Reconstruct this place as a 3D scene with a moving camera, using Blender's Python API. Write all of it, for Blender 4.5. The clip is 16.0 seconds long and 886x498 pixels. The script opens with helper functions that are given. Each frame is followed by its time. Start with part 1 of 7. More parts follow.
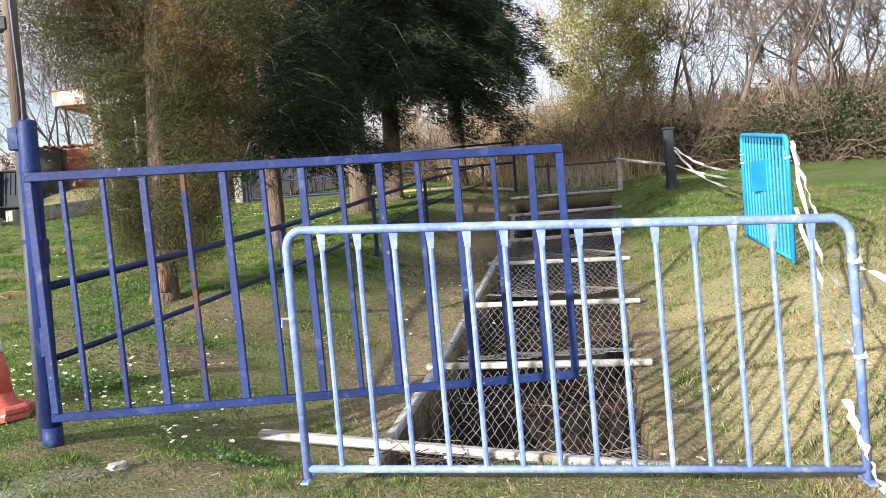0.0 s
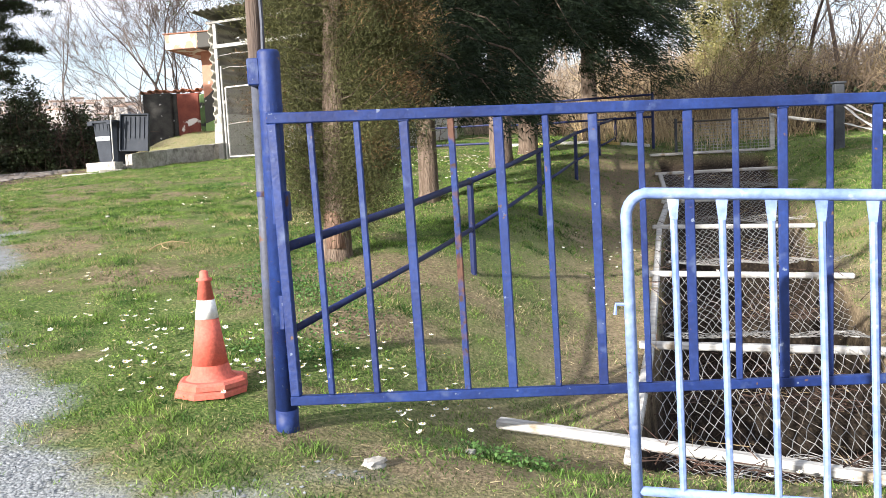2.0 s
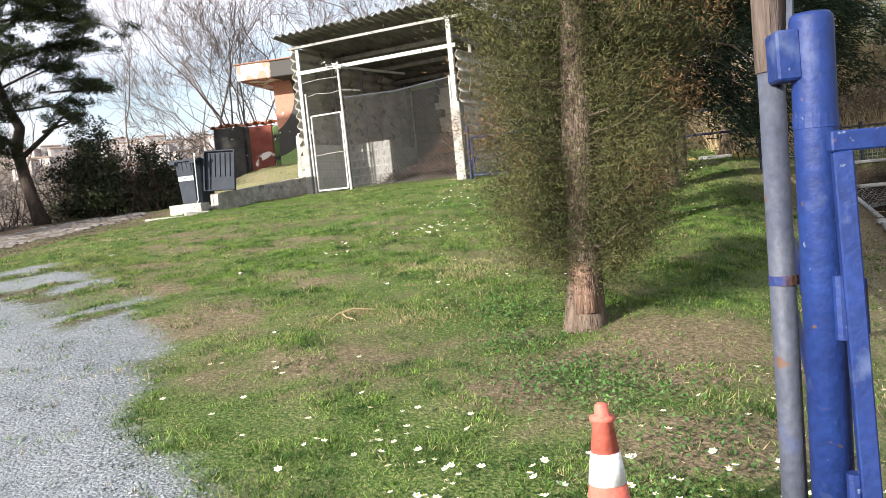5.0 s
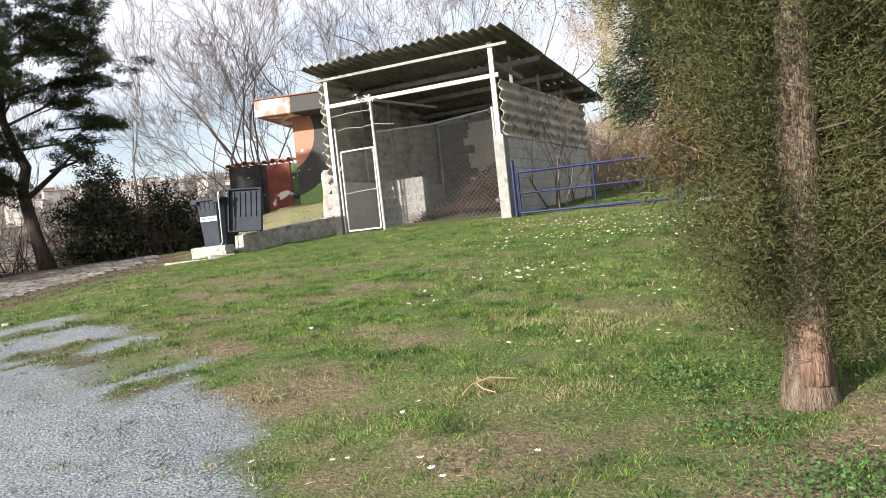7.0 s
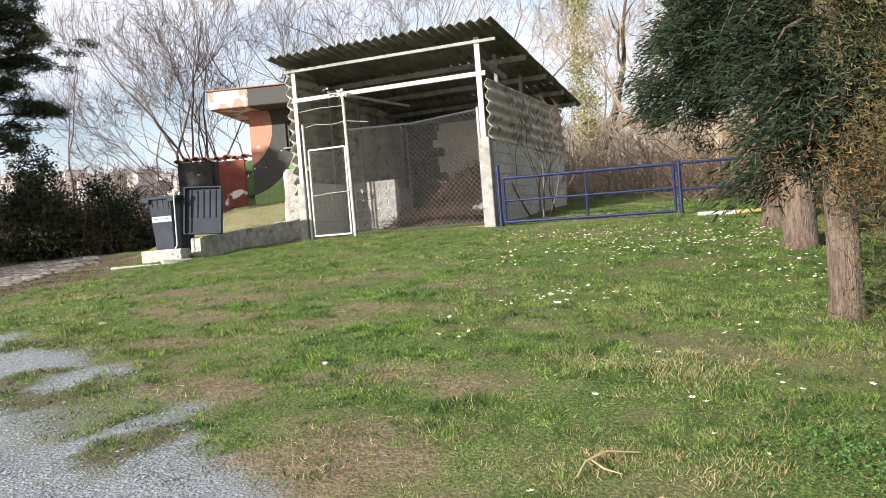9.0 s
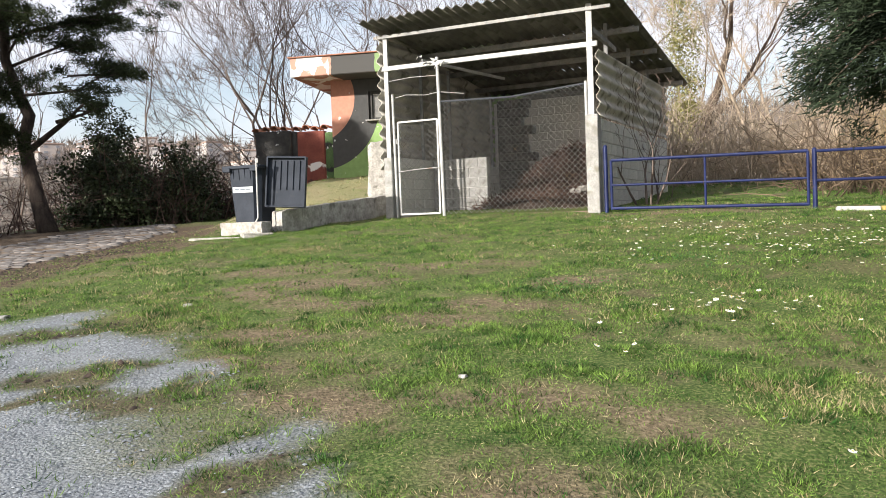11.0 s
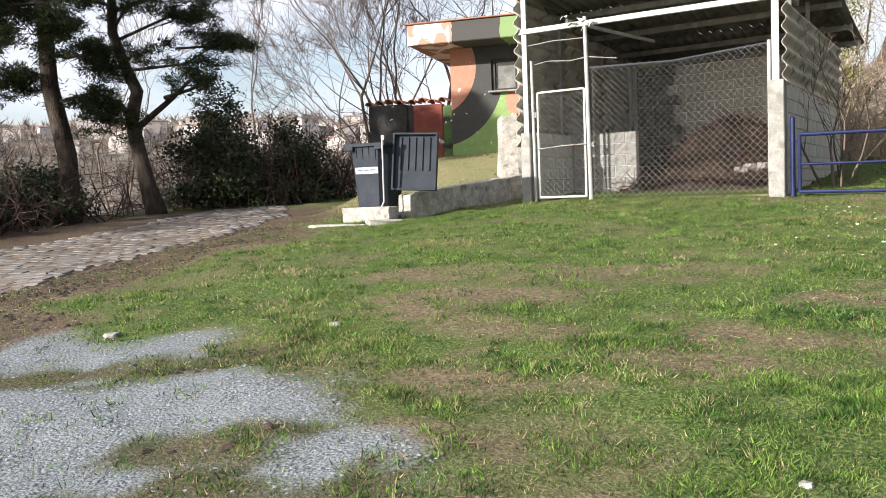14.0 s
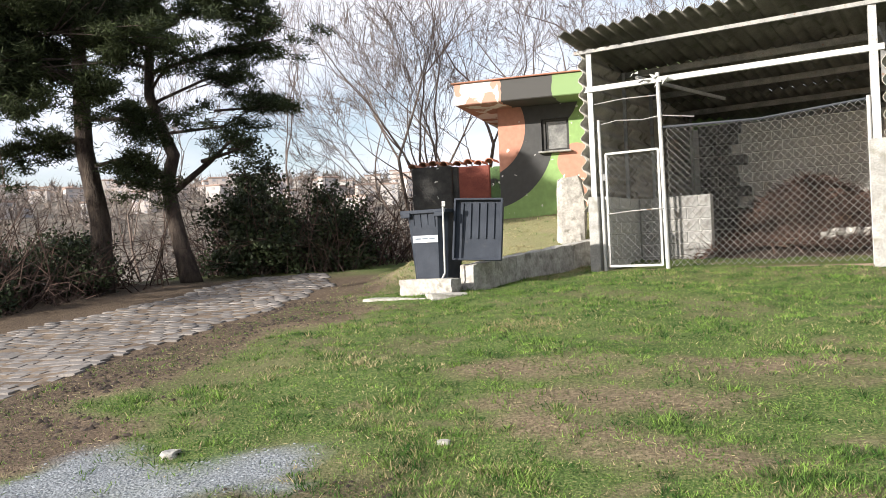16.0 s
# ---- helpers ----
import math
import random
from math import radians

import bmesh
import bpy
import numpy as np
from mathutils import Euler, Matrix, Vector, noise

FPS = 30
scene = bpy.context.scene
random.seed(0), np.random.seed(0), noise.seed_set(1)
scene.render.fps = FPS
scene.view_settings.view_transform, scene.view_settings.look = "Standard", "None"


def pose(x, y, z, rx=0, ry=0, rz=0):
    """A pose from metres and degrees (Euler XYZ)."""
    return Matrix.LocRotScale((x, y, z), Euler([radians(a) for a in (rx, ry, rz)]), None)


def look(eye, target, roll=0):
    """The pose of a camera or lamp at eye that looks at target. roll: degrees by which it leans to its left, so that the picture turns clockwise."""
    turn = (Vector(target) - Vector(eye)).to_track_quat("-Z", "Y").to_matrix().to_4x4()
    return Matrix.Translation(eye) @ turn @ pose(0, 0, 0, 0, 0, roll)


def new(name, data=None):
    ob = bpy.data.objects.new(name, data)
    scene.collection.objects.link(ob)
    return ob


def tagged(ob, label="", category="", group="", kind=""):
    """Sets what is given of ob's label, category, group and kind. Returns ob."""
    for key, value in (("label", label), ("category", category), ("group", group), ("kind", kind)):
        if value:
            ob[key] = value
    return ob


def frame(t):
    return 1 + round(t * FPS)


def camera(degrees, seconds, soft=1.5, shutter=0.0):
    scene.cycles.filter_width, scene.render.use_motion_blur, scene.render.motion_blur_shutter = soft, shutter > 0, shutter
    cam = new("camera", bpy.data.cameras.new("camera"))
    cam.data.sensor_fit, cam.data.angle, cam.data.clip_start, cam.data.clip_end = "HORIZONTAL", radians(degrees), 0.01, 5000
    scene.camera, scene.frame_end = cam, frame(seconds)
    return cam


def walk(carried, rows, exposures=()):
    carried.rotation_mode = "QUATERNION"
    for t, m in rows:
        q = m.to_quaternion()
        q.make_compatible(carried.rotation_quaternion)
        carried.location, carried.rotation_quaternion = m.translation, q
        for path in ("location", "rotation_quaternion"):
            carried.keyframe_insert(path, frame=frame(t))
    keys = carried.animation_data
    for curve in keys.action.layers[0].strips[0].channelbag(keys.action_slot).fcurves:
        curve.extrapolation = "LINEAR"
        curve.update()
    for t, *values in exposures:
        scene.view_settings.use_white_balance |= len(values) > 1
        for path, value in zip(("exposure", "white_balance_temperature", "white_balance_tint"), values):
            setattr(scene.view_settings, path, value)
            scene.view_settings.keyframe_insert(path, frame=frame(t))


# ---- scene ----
cam = camera(56.1, 16.0, 0.65)
PATH = [
    (0, (-0.139, 0.495, 1.267), (-0.374, 2.48, 1.192), -4.4),
    (0.5, (-0.5, 0.651, 1.293), (-0.771, 2.63, 1.193), -3.7),
    (1, (-0.715, 0.716, 1.33), (-1.014, 2.689, 1.197), -3.2),
    (1.5, (-1.044, 0.975, 1.291), (-1.418, 2.932, 1.116), -2.8),
    (2, (-1.341, 1.131, 1.357), (-1.757, 3.079, 1.182), -2.8),
    (2.5, (-1.712, 1.325, 1.405), (-2.127, 3.272, 1.209), -3.1),
    (3, (-1.973, 1.562, 1.377), (-2.441, 3.497, 1.177), -4.1),
    (3.5, (-2.281, 1.858, 1.476), (-2.781, 3.789, 1.331), -4.5),
    (4, (-2.645, 2.082, 1.49), (-3.101, 4.026, 1.371), -4.4),
    (4.5, (-2.974, 2.316, 1.492), (-3.438, 4.256, 1.348), -5.3),
    (5, (-3.338, 2.576, 1.611), (-3.843, 4.508, 1.494), -5.6),
    (5.2, (-3.442, 2.67, 1.624), (-3.938, 4.606, 1.529), -5.7),
    (7.3, (-4.838, 3.656, 1.77), (-5.312, 5.599, 1.751), -6.2),
    (7.5, (-4.963, 3.693, 1.796), (-5.422, 5.64, 1.78), -6.1),
    (8, (-5.223, 3.961, 1.773), (-5.633, 5.919, 1.763), -6.1),
    (8.2, (-5.328, 4.116, 1.812), (-5.701, 6.08, 1.799), -6.0),
    (10.3, (-6.196, 5.231, 1.958), (-6.538, 7.2, 1.905), -3.3),
    (10.5, (-6.27, 5.336, 1.966), (-6.651, 7.299, 1.909), -2.7),
    (11, (-6.549, 5.656, 1.996), (-7.016, 7.6, 1.924), -2.1),
    (11.5, (-6.725, 5.772, 2.047), (-7.3, 7.686, 1.968), -2.7),
    (12, (-6.971, 6.091, 2.057), (-7.615, 7.982, 1.959), -3.2),
    (12.5, (-7.113, 6.295, 2.101), (-7.727, 8.197, 2.021), -3.0),
    (13, (-7.397, 6.589, 2.155), (-8.002, 8.494, 2.075), -2.8),
    (13.5, (-7.622, 6.767, 2.164), (-8.292, 8.648, 2.058), -2.7),
    (14, (-7.831, 7.132, 2.188), (-8.506, 9.01, 2.062), -2.1),
    (14.5, (-8.013, 7.323, 2.23), (-8.582, 9.239, 2.155), -0.9),
    (15, (-8.243, 7.505, 2.332), (-8.731, 9.444, 2.304), -0.6),
    (15.5, (-8.536, 7.725, 2.319), (-9.125, 9.636, 2.317), -1.5),
    (16, (-8.815, 7.915, 2.399), (-9.529, 9.783, 2.413), -2.4),
]
EXPOSURES = [(0, 1.06), (2, 1.36), (3.5, 1.40), (5, 1.2), (8, 0.97), (11, 0.9), (13, 0.96), (15, 0.92), (16, 0.99)]
walk(cam, [(t, look(eye, target, roll)) for t, eye, target, roll in PATH], EXPOSURES)

# ---- world and sun ----
SUN_FROM = Vector((-0.58, -0.81, 0.36)).normalized()
world = bpy.data.worlds.new("world")
scene.world = world
world.use_nodes = True
wn, wl = world.node_tree.nodes, world.node_tree.links
wn.clear()
sky = wn.new("ShaderNodeTexSky")
sky.sky_type = "NISHITA"
sky.sun_disc = False
sky.sun_elevation = math.asin(SUN_FROM.z)
sky.sun_rotation = math.atan2(SUN_FROM.x, SUN_FROM.y)
sky.air_density, sky.dust_density, sky.ozone_density = 1.0, 2.2, 1.0
wtc = wn.new("ShaderNodeTexCoord")
wmap = wn.new("ShaderNodeMapping")
wmap.inputs["Scale"].default_value = (1.0, 1.0, 3.2)
wnoise = wn.new("ShaderNodeTexNoise")
wnoise.inputs["Scale"].default_value = 2.6
wnoise.inputs["Detail"].default_value = 7.0
wramp = wn.new("ShaderNodeValToRGB")
wramp.color_ramp.elements[0].position, wramp.color_ramp.elements[1].position = 0.29, 0.6
wmix = wn.new("ShaderNodeMixRGB")
wmix.inputs["Color2"].default_value = (5.05, 5.2, 5.75, 1)
wbg = wn.new("ShaderNodeBackground")
wbg.inputs["Strength"].default_value = 0.112
wout = wn.new("ShaderNodeOutputWorld")
wl.new(wtc.outputs["Generated"], wmap.inputs["Vector"])
wl.new(wmap.outputs["Vector"], wnoise.inputs["Vector"])
wl.new(wnoise.outputs["Fac"], wramp.inputs["Fac"])
wl.new(wramp.outputs["Color"], wmix.inputs["Fac"])
wl.new(sky.outputs["Color"], wmix.inputs["Color1"])
wl.new(wmix.outputs["Color"], wbg.inputs["Color"])
wl.new(wbg.outputs["Background"], wout.inputs["Surface"])
sun_data = bpy.data.lights.new("sun", "SUN")
sun_data.energy, sun_data.angle, sun_data.color = 5.0, radians(0.8), (1.0, 0.94, 0.85)
sun = new("sun", sun_data)
sun.matrix_world = look(SUN_FROM * 60, (0, 0, 0))


# ---- materials ----
def mat(name, c1, c2, scale=4.0, rough=0.8, metal=0.0, bump=0.3, fine=60.0, spots=None, island=0.0, obrand=0.0, spec=0.3, trans=0.0, stretch=(1, 1, 1), dist=0.01):
    m = bpy.data.materials.new(name)
    m.use_nodes = True
    n, l = m.node_tree.nodes, m.node_tree.links
    b = n["Principled BSDF"]
    tc, mp = n.new("ShaderNodeTexCoord"), n.new("ShaderNodeMapping")
    mp.inputs["Scale"].default_value = stretch
    l.new(tc.outputs["Object"], mp.inputs["Vector"])
    n1, n2 = n.new("ShaderNodeTexNoise"), n.new("ShaderNodeTexNoise")
    n1.inputs["Scale"].default_value, n1.inputs["Detail"].default_value = scale, 5.0
    n2.inputs["Scale"].default_value, n2.inputs["Detail"].default_value = fine, 3.0
    for t in (n1, n2):
        l.new(mp.outputs["Vector"], t.inputs["Vector"])
    r1 = n.new("ShaderNodeValToRGB")
    r1.color_ramp.elements[0].position, r1.color_ramp.elements[1].position = 0.36, 0.64
    r1.color_ramp.elements[0].color, r1.color_ramp.elements[1].color = (*c1, 1), (*c2, 1)
    l.new(n1.outputs["Fac"], r1.inputs["Fac"])
    col = r1.outputs["Color"]
    mr = n.new("ShaderNodeMapRange")
    mr.inputs["From Min"].default_value, mr.inputs["From Max"].default_value = 0.25, 0.75
    mr.inputs["To Min"].default_value, mr.inputs["To Max"].default_value = 0.78, 1.2
    l.new(n2.outputs["Fac"], mr.inputs["Value"])
    val = mr.outputs["Result"]
    for amount, node, out in ((island, "ShaderNodeNewGeometry", "Random Per Island"), (obrand, "ShaderNodeObjectInfo", "Random")):
        if amount:
            g, k, mu = n.new(node), n.new("ShaderNodeMapRange"), n.new("ShaderNodeMath")
            k.inputs["To Min"].default_value, k.inputs["To Max"].default_value = 1 - amount, 1 + amount
            mu.operation = "MULTIPLY"
            l.new(g.outputs[out], k.inputs["Value"])
            l.new(k.outputs["Result"], mu.inputs[0])
            l.new(val, mu.inputs[1])
            val = mu.outputs["Value"]
    vm = n.new("ShaderNodeVectorMath")
    vm.operation = "SCALE"
    l.new(col, vm.inputs[0])
    l.new(val, vm.inputs["Scale"])
    col = vm.outputs["Vector"]
    for sc, sscale, lo, hi in spots or ():
        ns, rs, mx = n.new("ShaderNodeTexNoise"), n.new("ShaderNodeValToRGB"), n.new("ShaderNodeMixRGB")
        ns.inputs["Scale"].default_value, ns.inputs["Detail"].default_value = sscale, 6.0
        rs.color_ramp.elements[0].position, rs.color_ramp.elements[1].position = lo, hi
        l.new(tc.outputs["Object"], ns.inputs["Vector"])
        l.new(ns.outputs["Fac"], rs.inputs["Fac"])
        l.new(rs.outputs["Color"], mx.inputs["Fac"])
        l.new(col, mx.inputs["Color1"])
        mx.inputs["Color2"].default_value = (*sc, 1)
        col = mx.outputs["Color"]
    l.new(col, b.inputs["Base Color"])
    b.inputs["Roughness"].default_value, b.inputs["Metallic"].default_value = rough, metal
    b.inputs["Specular IOR Level"].default_value = spec
    if bump:
        bp = n.new("ShaderNodeBump")
        bp.inputs["Strength"].default_value, bp.inputs["Distance"].default_value = bump, dist
        l.new(n2.outputs["Fac"], bp.inputs["Height"])
        l.new(bp.outputs["Normal"], b.inputs["Normal"])
    if trans:
        tr, mixs, out = n.new("ShaderNodeBsdfTranslucent"), n.new("ShaderNodeMixShader"), n["Material Output"]
        mixs.inputs["Fac"].default_value = trans
        l.new(col, tr.inputs["Color"])
        l.new(b.outputs["BSDF"], mixs.inputs[1])
        l.new(tr.outputs["BSDF"], mixs.inputs[2])
        l.new(mixs.outputs["Shader"], out.inputs["Surface"])
    return m


BLUE = mat("gate_blue_paint", (0.005, 0.016, 0.090), (0.010, 0.030, 0.14), 3, 0.58, 0.0, 0.3, 40, [((0.05, 0.075, 0.17), 9, 0.60, 0.74), ((0.13, 0.16, 0.24), 31, 0.69, 0.74), ((0.10, 0.055, 0.035), 26, 0.68, 0.73)], spec=0.35)
RUST = mat("rusty_blue_paint", (0.010, 0.022, 0.10), (0.016, 0.034, 0.13), 8, 0.7, 0.0, 0.4, 60, [((0.085, 0.04, 0.028), 9, 0.46, 0.56), ((0.045, 0.022, 0.018), 22, 0.56, 0.64)])
NAVY = mat("dark_blue_fence_paint", (0.006, 0.011, 0.055), (0.011, 0.02, 0.085), 3, 0.5, 0.0, 0.2, 40, [((0.08, 0.045, 0.03), 26, 0.66, 0.72)], spec=0.3)
PALE = mat("faded_blue_paint", (0.12, 0.185, 0.43), (0.20, 0.275, 0.51), 5, 0.5, 0.0, 0.3, 40, [((0.40, 0.45, 0.53), 11, 0.60, 0.70), ((0.12, 0.07, 0.045), 30, 0.70, 0.75)], spec=0.5)
CYAN = mat("bright_cyan_paint", (0.015, 0.24, 0.56), (0.025, 0.31, 0.64), 3, 0.45, 0.0, 0.1, 40)
GREYPOLE = mat("weathered_pole", (0.045, 0.052, 0.078), (0.078, 0.086, 0.115), 5, 0.6, 0.1, 0.25, 50, [((0.10, 0.055, 0.04), 17, 0.64, 0.72), ((0.05, 0.07, 0.17), 5, 0.58, 0.70)])
POLEWOOD = mat("brown_grey_pole", (0.12, 0.085, 0.07), (0.20, 0.16, 0.14), 5, 0.85, 0.0, 0.6, 40, stretch=(4, 4, 0.4))
WHITEPAINT = mat("chalky_white_paint", (0.37, 0.37, 0.365), (0.50, 0.50, 0.49), 3, 0.75, 0.0, 0.2, 50, [((0.26, 0.25, 0.2), 14, 0.64, 0.74)])
GALV = mat("galvanised_wire", (0.25, 0.25, 0.25), (0.37, 0.365, 0.36), 6, 0.55, 0.3, 0.1, 80, [((0.22, 0.15, 0.1), 4, 0.62, 0.74)])
ETERNIT = mat("fibre_cement_sheet", (0.36, 0.34, 0.30), (0.52, 0.49, 0.43), 2.0, 0.9, 0.0, 0.3, 60, [((0.13, 0.12, 0.09), 3.2, 0.56, 0.70)])
# Darker tones than ETERNIT, over the whole roof.
ROOFSHEET = mat("dark_roof_sheet", (0.11, 0.105, 0.09), (0.19, 0.18, 0.155), 2.0, 0.9, 0.0, 0.3, 60, [((0.07, 0.075, 0.05), 3.0, 0.56, 0.70)])
BLOCK = mat("concrete_block", (0.46, 0.45, 0.43), (0.58, 0.565, 0.54), 3, 0.95, 0.0, 0.5, 55, [((0.27, 0.25, 0.23), 2.4, 0.60, 0.78)], obrand=0.07)
# Darker copy of BLOCK: the inner wall's shade is put into its colour.
SHADEBLOCK = mat("shaded_stained_block", (0.20, 0.195, 0.19), (0.30, 0.295, 0.285), 3, 0.95, 0.0, 0.5, 55, [((0.13, 0.12, 0.11), 4, 0.56, 0.7)], obrand=0.12)
MORTAR = mat("mortar", (0.37, 0.36, 0.345), (0.46, 0.45, 0.43), 6, 0.95, 0.0, 0.5, 70)
CONCRETE = mat("old_concrete", (0.24, 0.235, 0.225), (0.35, 0.345, 0.33), 4, 0.92, 0.0, 0.6, 40, [((0.19, 0.18, 0.15), 5, 0.56, 0.70)])
STEEL = mat("grey_painted_steel", (0.17, 0.17, 0.17), (0.27, 0.265, 0.255), 5, 0.6, 0.1, 0.2, 50, [((0.2, 0.11, 0.07), 12, 0.64, 0.74)])
DARKWOOD = mat("dark_roof_timber", (0.05, 0.045, 0.04), (0.09, 0.08, 0.07), 6, 0.9, 0.0, 0.3, 50)
BINGREY = mat("anthracite_plastic", (0.024, 0.03, 0.042), (0.036, 0.043, 0.058), 5, 0.68, 0.0, 0.15, 90, [((0.06, 0.06, 0.065), 7, 0.64, 0.8)], spec=0.22)
STICKER = mat("pale_sticker", (0.42, 0.45, 0.48), (0.55, 0.57, 0.58), 8, 0.5, 0.0, 0.05, 60)
STICKERINK = mat("sticker_print", (0.10, 0.13, 0.17), (0.14, 0.17, 0.2), 8, 0.5, 0.0, 0.05, 60)
CONE = mat("faded_orange_rubber", (0.46, 0.10, 0.07), (0.56, 0.14, 0.105), 5, 0.7, 0.0, 0.2, 60, [((0.38, 0.14, 0.09), 9, 0.62, 0.74)])
CONEWHITE = mat("reflective_white_band", (0.66, 0.66, 0.66), (0.78, 0.78, 0.77), 9, 0.5, 0.0, 0.1, 60)
PLANK = mat("weathered_pale_plank", (0.29, 0.285, 0.28), (0.43, 0.425, 0.415), 5, 0.9, 0.0, 0.6, 30, [((0.22, 0.18, 0.13), 6, 0.6, 0.72)], stretch=(0.5, 3, 3))
STONE = mat("pale_rubble_stone", (0.27, 0.255, 0.235), (0.42, 0.405, 0.375), 7, 0.95, 0.0, 0.9, 26, [((0.16, 0.15, 0.13), 6, 0.58, 0.70)])
TAPE = mat("white_barrier_tape", (0.66, 0.66, 0.64), (0.80, 0.80, 0.78), 6, 0.45, 0.0, 0.1, 50, trans=0.25)
DARKPOST = mat("dark_post", (0.03, 0.035, 0.045), (0.05, 0.055, 0.065), 5, 0.7, 0.0, 0.3, 40)
BARK = mat("grey_brown_bark", (0.10, 0.072, 0.055), (0.19, 0.145, 0.115), 9, 0.95, 0.0, 1.0, 30, stretch=(3, 3, 0.6), dist=0.03)
BARKRED = mat("stripped_reddish_wood", (0.13, 0.08, 0.06), (0.24, 0.155, 0.115), 9, 0.9, 0.0, 0.8, 24, stretch=(4, 4, 0.5), dist=0.02)
PINEBARK = mat("dark_pine_bark", (0.04, 0.03, 0.026), (0.08, 0.062, 0.05), 5, 0.95, 0.0, 1.0, 22, stretch=(2, 2, 0.7), dist=0.04)
TWIG = mat("bare_twig", (0.105, 0.08, 0.068), (0.175, 0.138, 0.118), 3, 0.95, 0.0, 0.2, 40, island=0.3)
PALETWIG = mat("pale_bare_twig", (0.29, 0.23, 0.175), (0.44, 0.36, 0.28), 3, 0.95, 0.0, 0.2, 40, island=0.3)
STRAW = mat("dry_straw", (0.34, 0.25, 0.14), (0.50, 0.40, 0.25), 2, 0.95, 0.0, 0.1, 40, island=0.35, trans=0.2)
DEADTWIG = mat("dead_brown_twig", (0.085, 0.06, 0.042), (0.17, 0.125, 0.085), 2, 0.95, 0.0, 0.1, 40, island=0.4)
CYPRESS = mat("olive_cypress_foliage", (0.052, 0.058, 0.022), (0.105, 0.106, 0.042), 2.0, 0.9, 0.0, 0.0, 30, island=0.45, trans=0.25)
CYPRESSBROWN = mat("browned_cypress_foliage", (0.115, 0.07, 0.032), (0.19, 0.12, 0.058), 2.0, 0.9, 0.0, 0.0, 30, island=0.45, trans=0.25)
CEDAR = mat("dark_cedar_needles", (0.013, 0.023, 0.012), (0.029, 0.045, 0.023), 1.2, 0.85, 0.0, 0.0, 30, island=0.45, trans=0.2)
PINE = mat("dark_pine_needles", (0.018, 0.026, 0.010), (0.042, 0.055, 0.02), 1.0, 0.85, 0.0, 0.0, 30, island=0.5, trans=0.2)
BUSH = mat("dark_evergreen_leaf", (0.018, 0.028, 0.012), (0.045, 0.06, 0.025), 1.5, 0.6, 0.0, 0.0, 30, island=0.5, trans=0.15)
IVY = mat("light_ivy_leaf", (0.18, 0.18, 0.06), (0.36, 0.335, 0.14), 2.5, 0.5, 0.0, 0.0, 30, island=0.5, trans=0.25)
GRASS = mat("grass_blade", (0.024, 0.074, 0.012), (0.165, 0.258, 0.054), 4.6, 0.85, 0.0, 0.0, 14, island=0.75, trans=0.3)
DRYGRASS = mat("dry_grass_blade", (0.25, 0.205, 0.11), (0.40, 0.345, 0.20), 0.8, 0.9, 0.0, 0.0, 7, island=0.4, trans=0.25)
CLOVER = mat("fresh_weed_leaf", (0.05, 0.12, 0.03), (0.09, 0.18, 0.05), 1.5, 0.7, 0.0, 0.0, 20, island=0.4, trans=0.3)
PETAL = mat("daisy_petal", (0.72, 0.72, 0.68), (0.82, 0.82, 0.78), 5, 0.7, 0.0, 0.0, 30)
YOLK = mat("daisy_centre", (0.6, 0.42, 0.04), (0.7, 0.5, 0.06), 5, 0.7, 0.0, 0.0, 30)
GRAVEL = mat("grey_gravel", (0.175, 0.19, 0.205), (0.275, 0.295, 0.315), 1.0, 0.9, 0.0, 0.2, 60, island=0.4)
SETT = mat("worn_granite_sett", (0.125, 0.113, 0.106), (0.195, 0.178, 0.168), 2.5, 0.85, 0.0, 0.4, 50, obrand=0.16, island=0.16)
TILE = mat("terracotta_tile", (0.36, 0.16, 0.10), (0.48, 0.24, 0.16), 5, 0.85, 0.0, 0.4, 40, obrand=0.2)
GLASS = mat("dirty_window_glass", (0.10, 0.10, 0.10), (0.20, 0.20, 0.19), 3, 0.25, 0.0, 0.05, 20, spec=0.6)
FRAMEBLACK = mat("black_window_frame", (0.02, 0.02, 0.02), (0.035, 0.033, 0.03), 5, 0.6, 0.0, 0.2, 30)
REDCONC = mat("flaking_red_plaster", (0.15, 0.045, 0.035), (0.21, 0.065, 0.048), 3, 0.9, 0.0, 0.4, 40, [((0.68, 0.66, 0.63), 1.7, 0.60, 0.63), ((0.03, 0.03, 0.03), 2.3, 0.66, 0.70)])
BLACKCONC = mat("black_painted_plaster", (0.03, 0.03, 0.03), (0.06, 0.058, 0.055), 4, 0.85, 0.0, 0.4, 40, [((0.6, 0.6, 0.58), 5.5, 0.68, 0.71)])
GREENCONC = mat("flaking_green_plaster", (0.06, 0.10, 0.04), (0.09, 0.15, 0.06), 3, 0.9, 0.0, 0.4, 40, [((0.03, 0.03, 0.03), 2.6, 0.55, 0.60), ((0.6, 0.6, 0.57), 6.0, 0.66, 0.69)])
DARKROCK = mat("dark_rubble", (0.05, 0.048, 0.045), (0.10, 0.095, 0.09), 5, 0.95, 0.0, 0.9, 20)
YELLOW = mat("yellow_kerb_paint", (0.34, 0.25, 0.08), (0.42, 0.32, 0.12), 5, 0.8, 0.0, 0.3, 40)
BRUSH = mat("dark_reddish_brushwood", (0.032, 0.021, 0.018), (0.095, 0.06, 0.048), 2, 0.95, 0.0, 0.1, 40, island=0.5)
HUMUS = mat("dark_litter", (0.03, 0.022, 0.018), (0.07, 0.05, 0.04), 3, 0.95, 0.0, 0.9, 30)
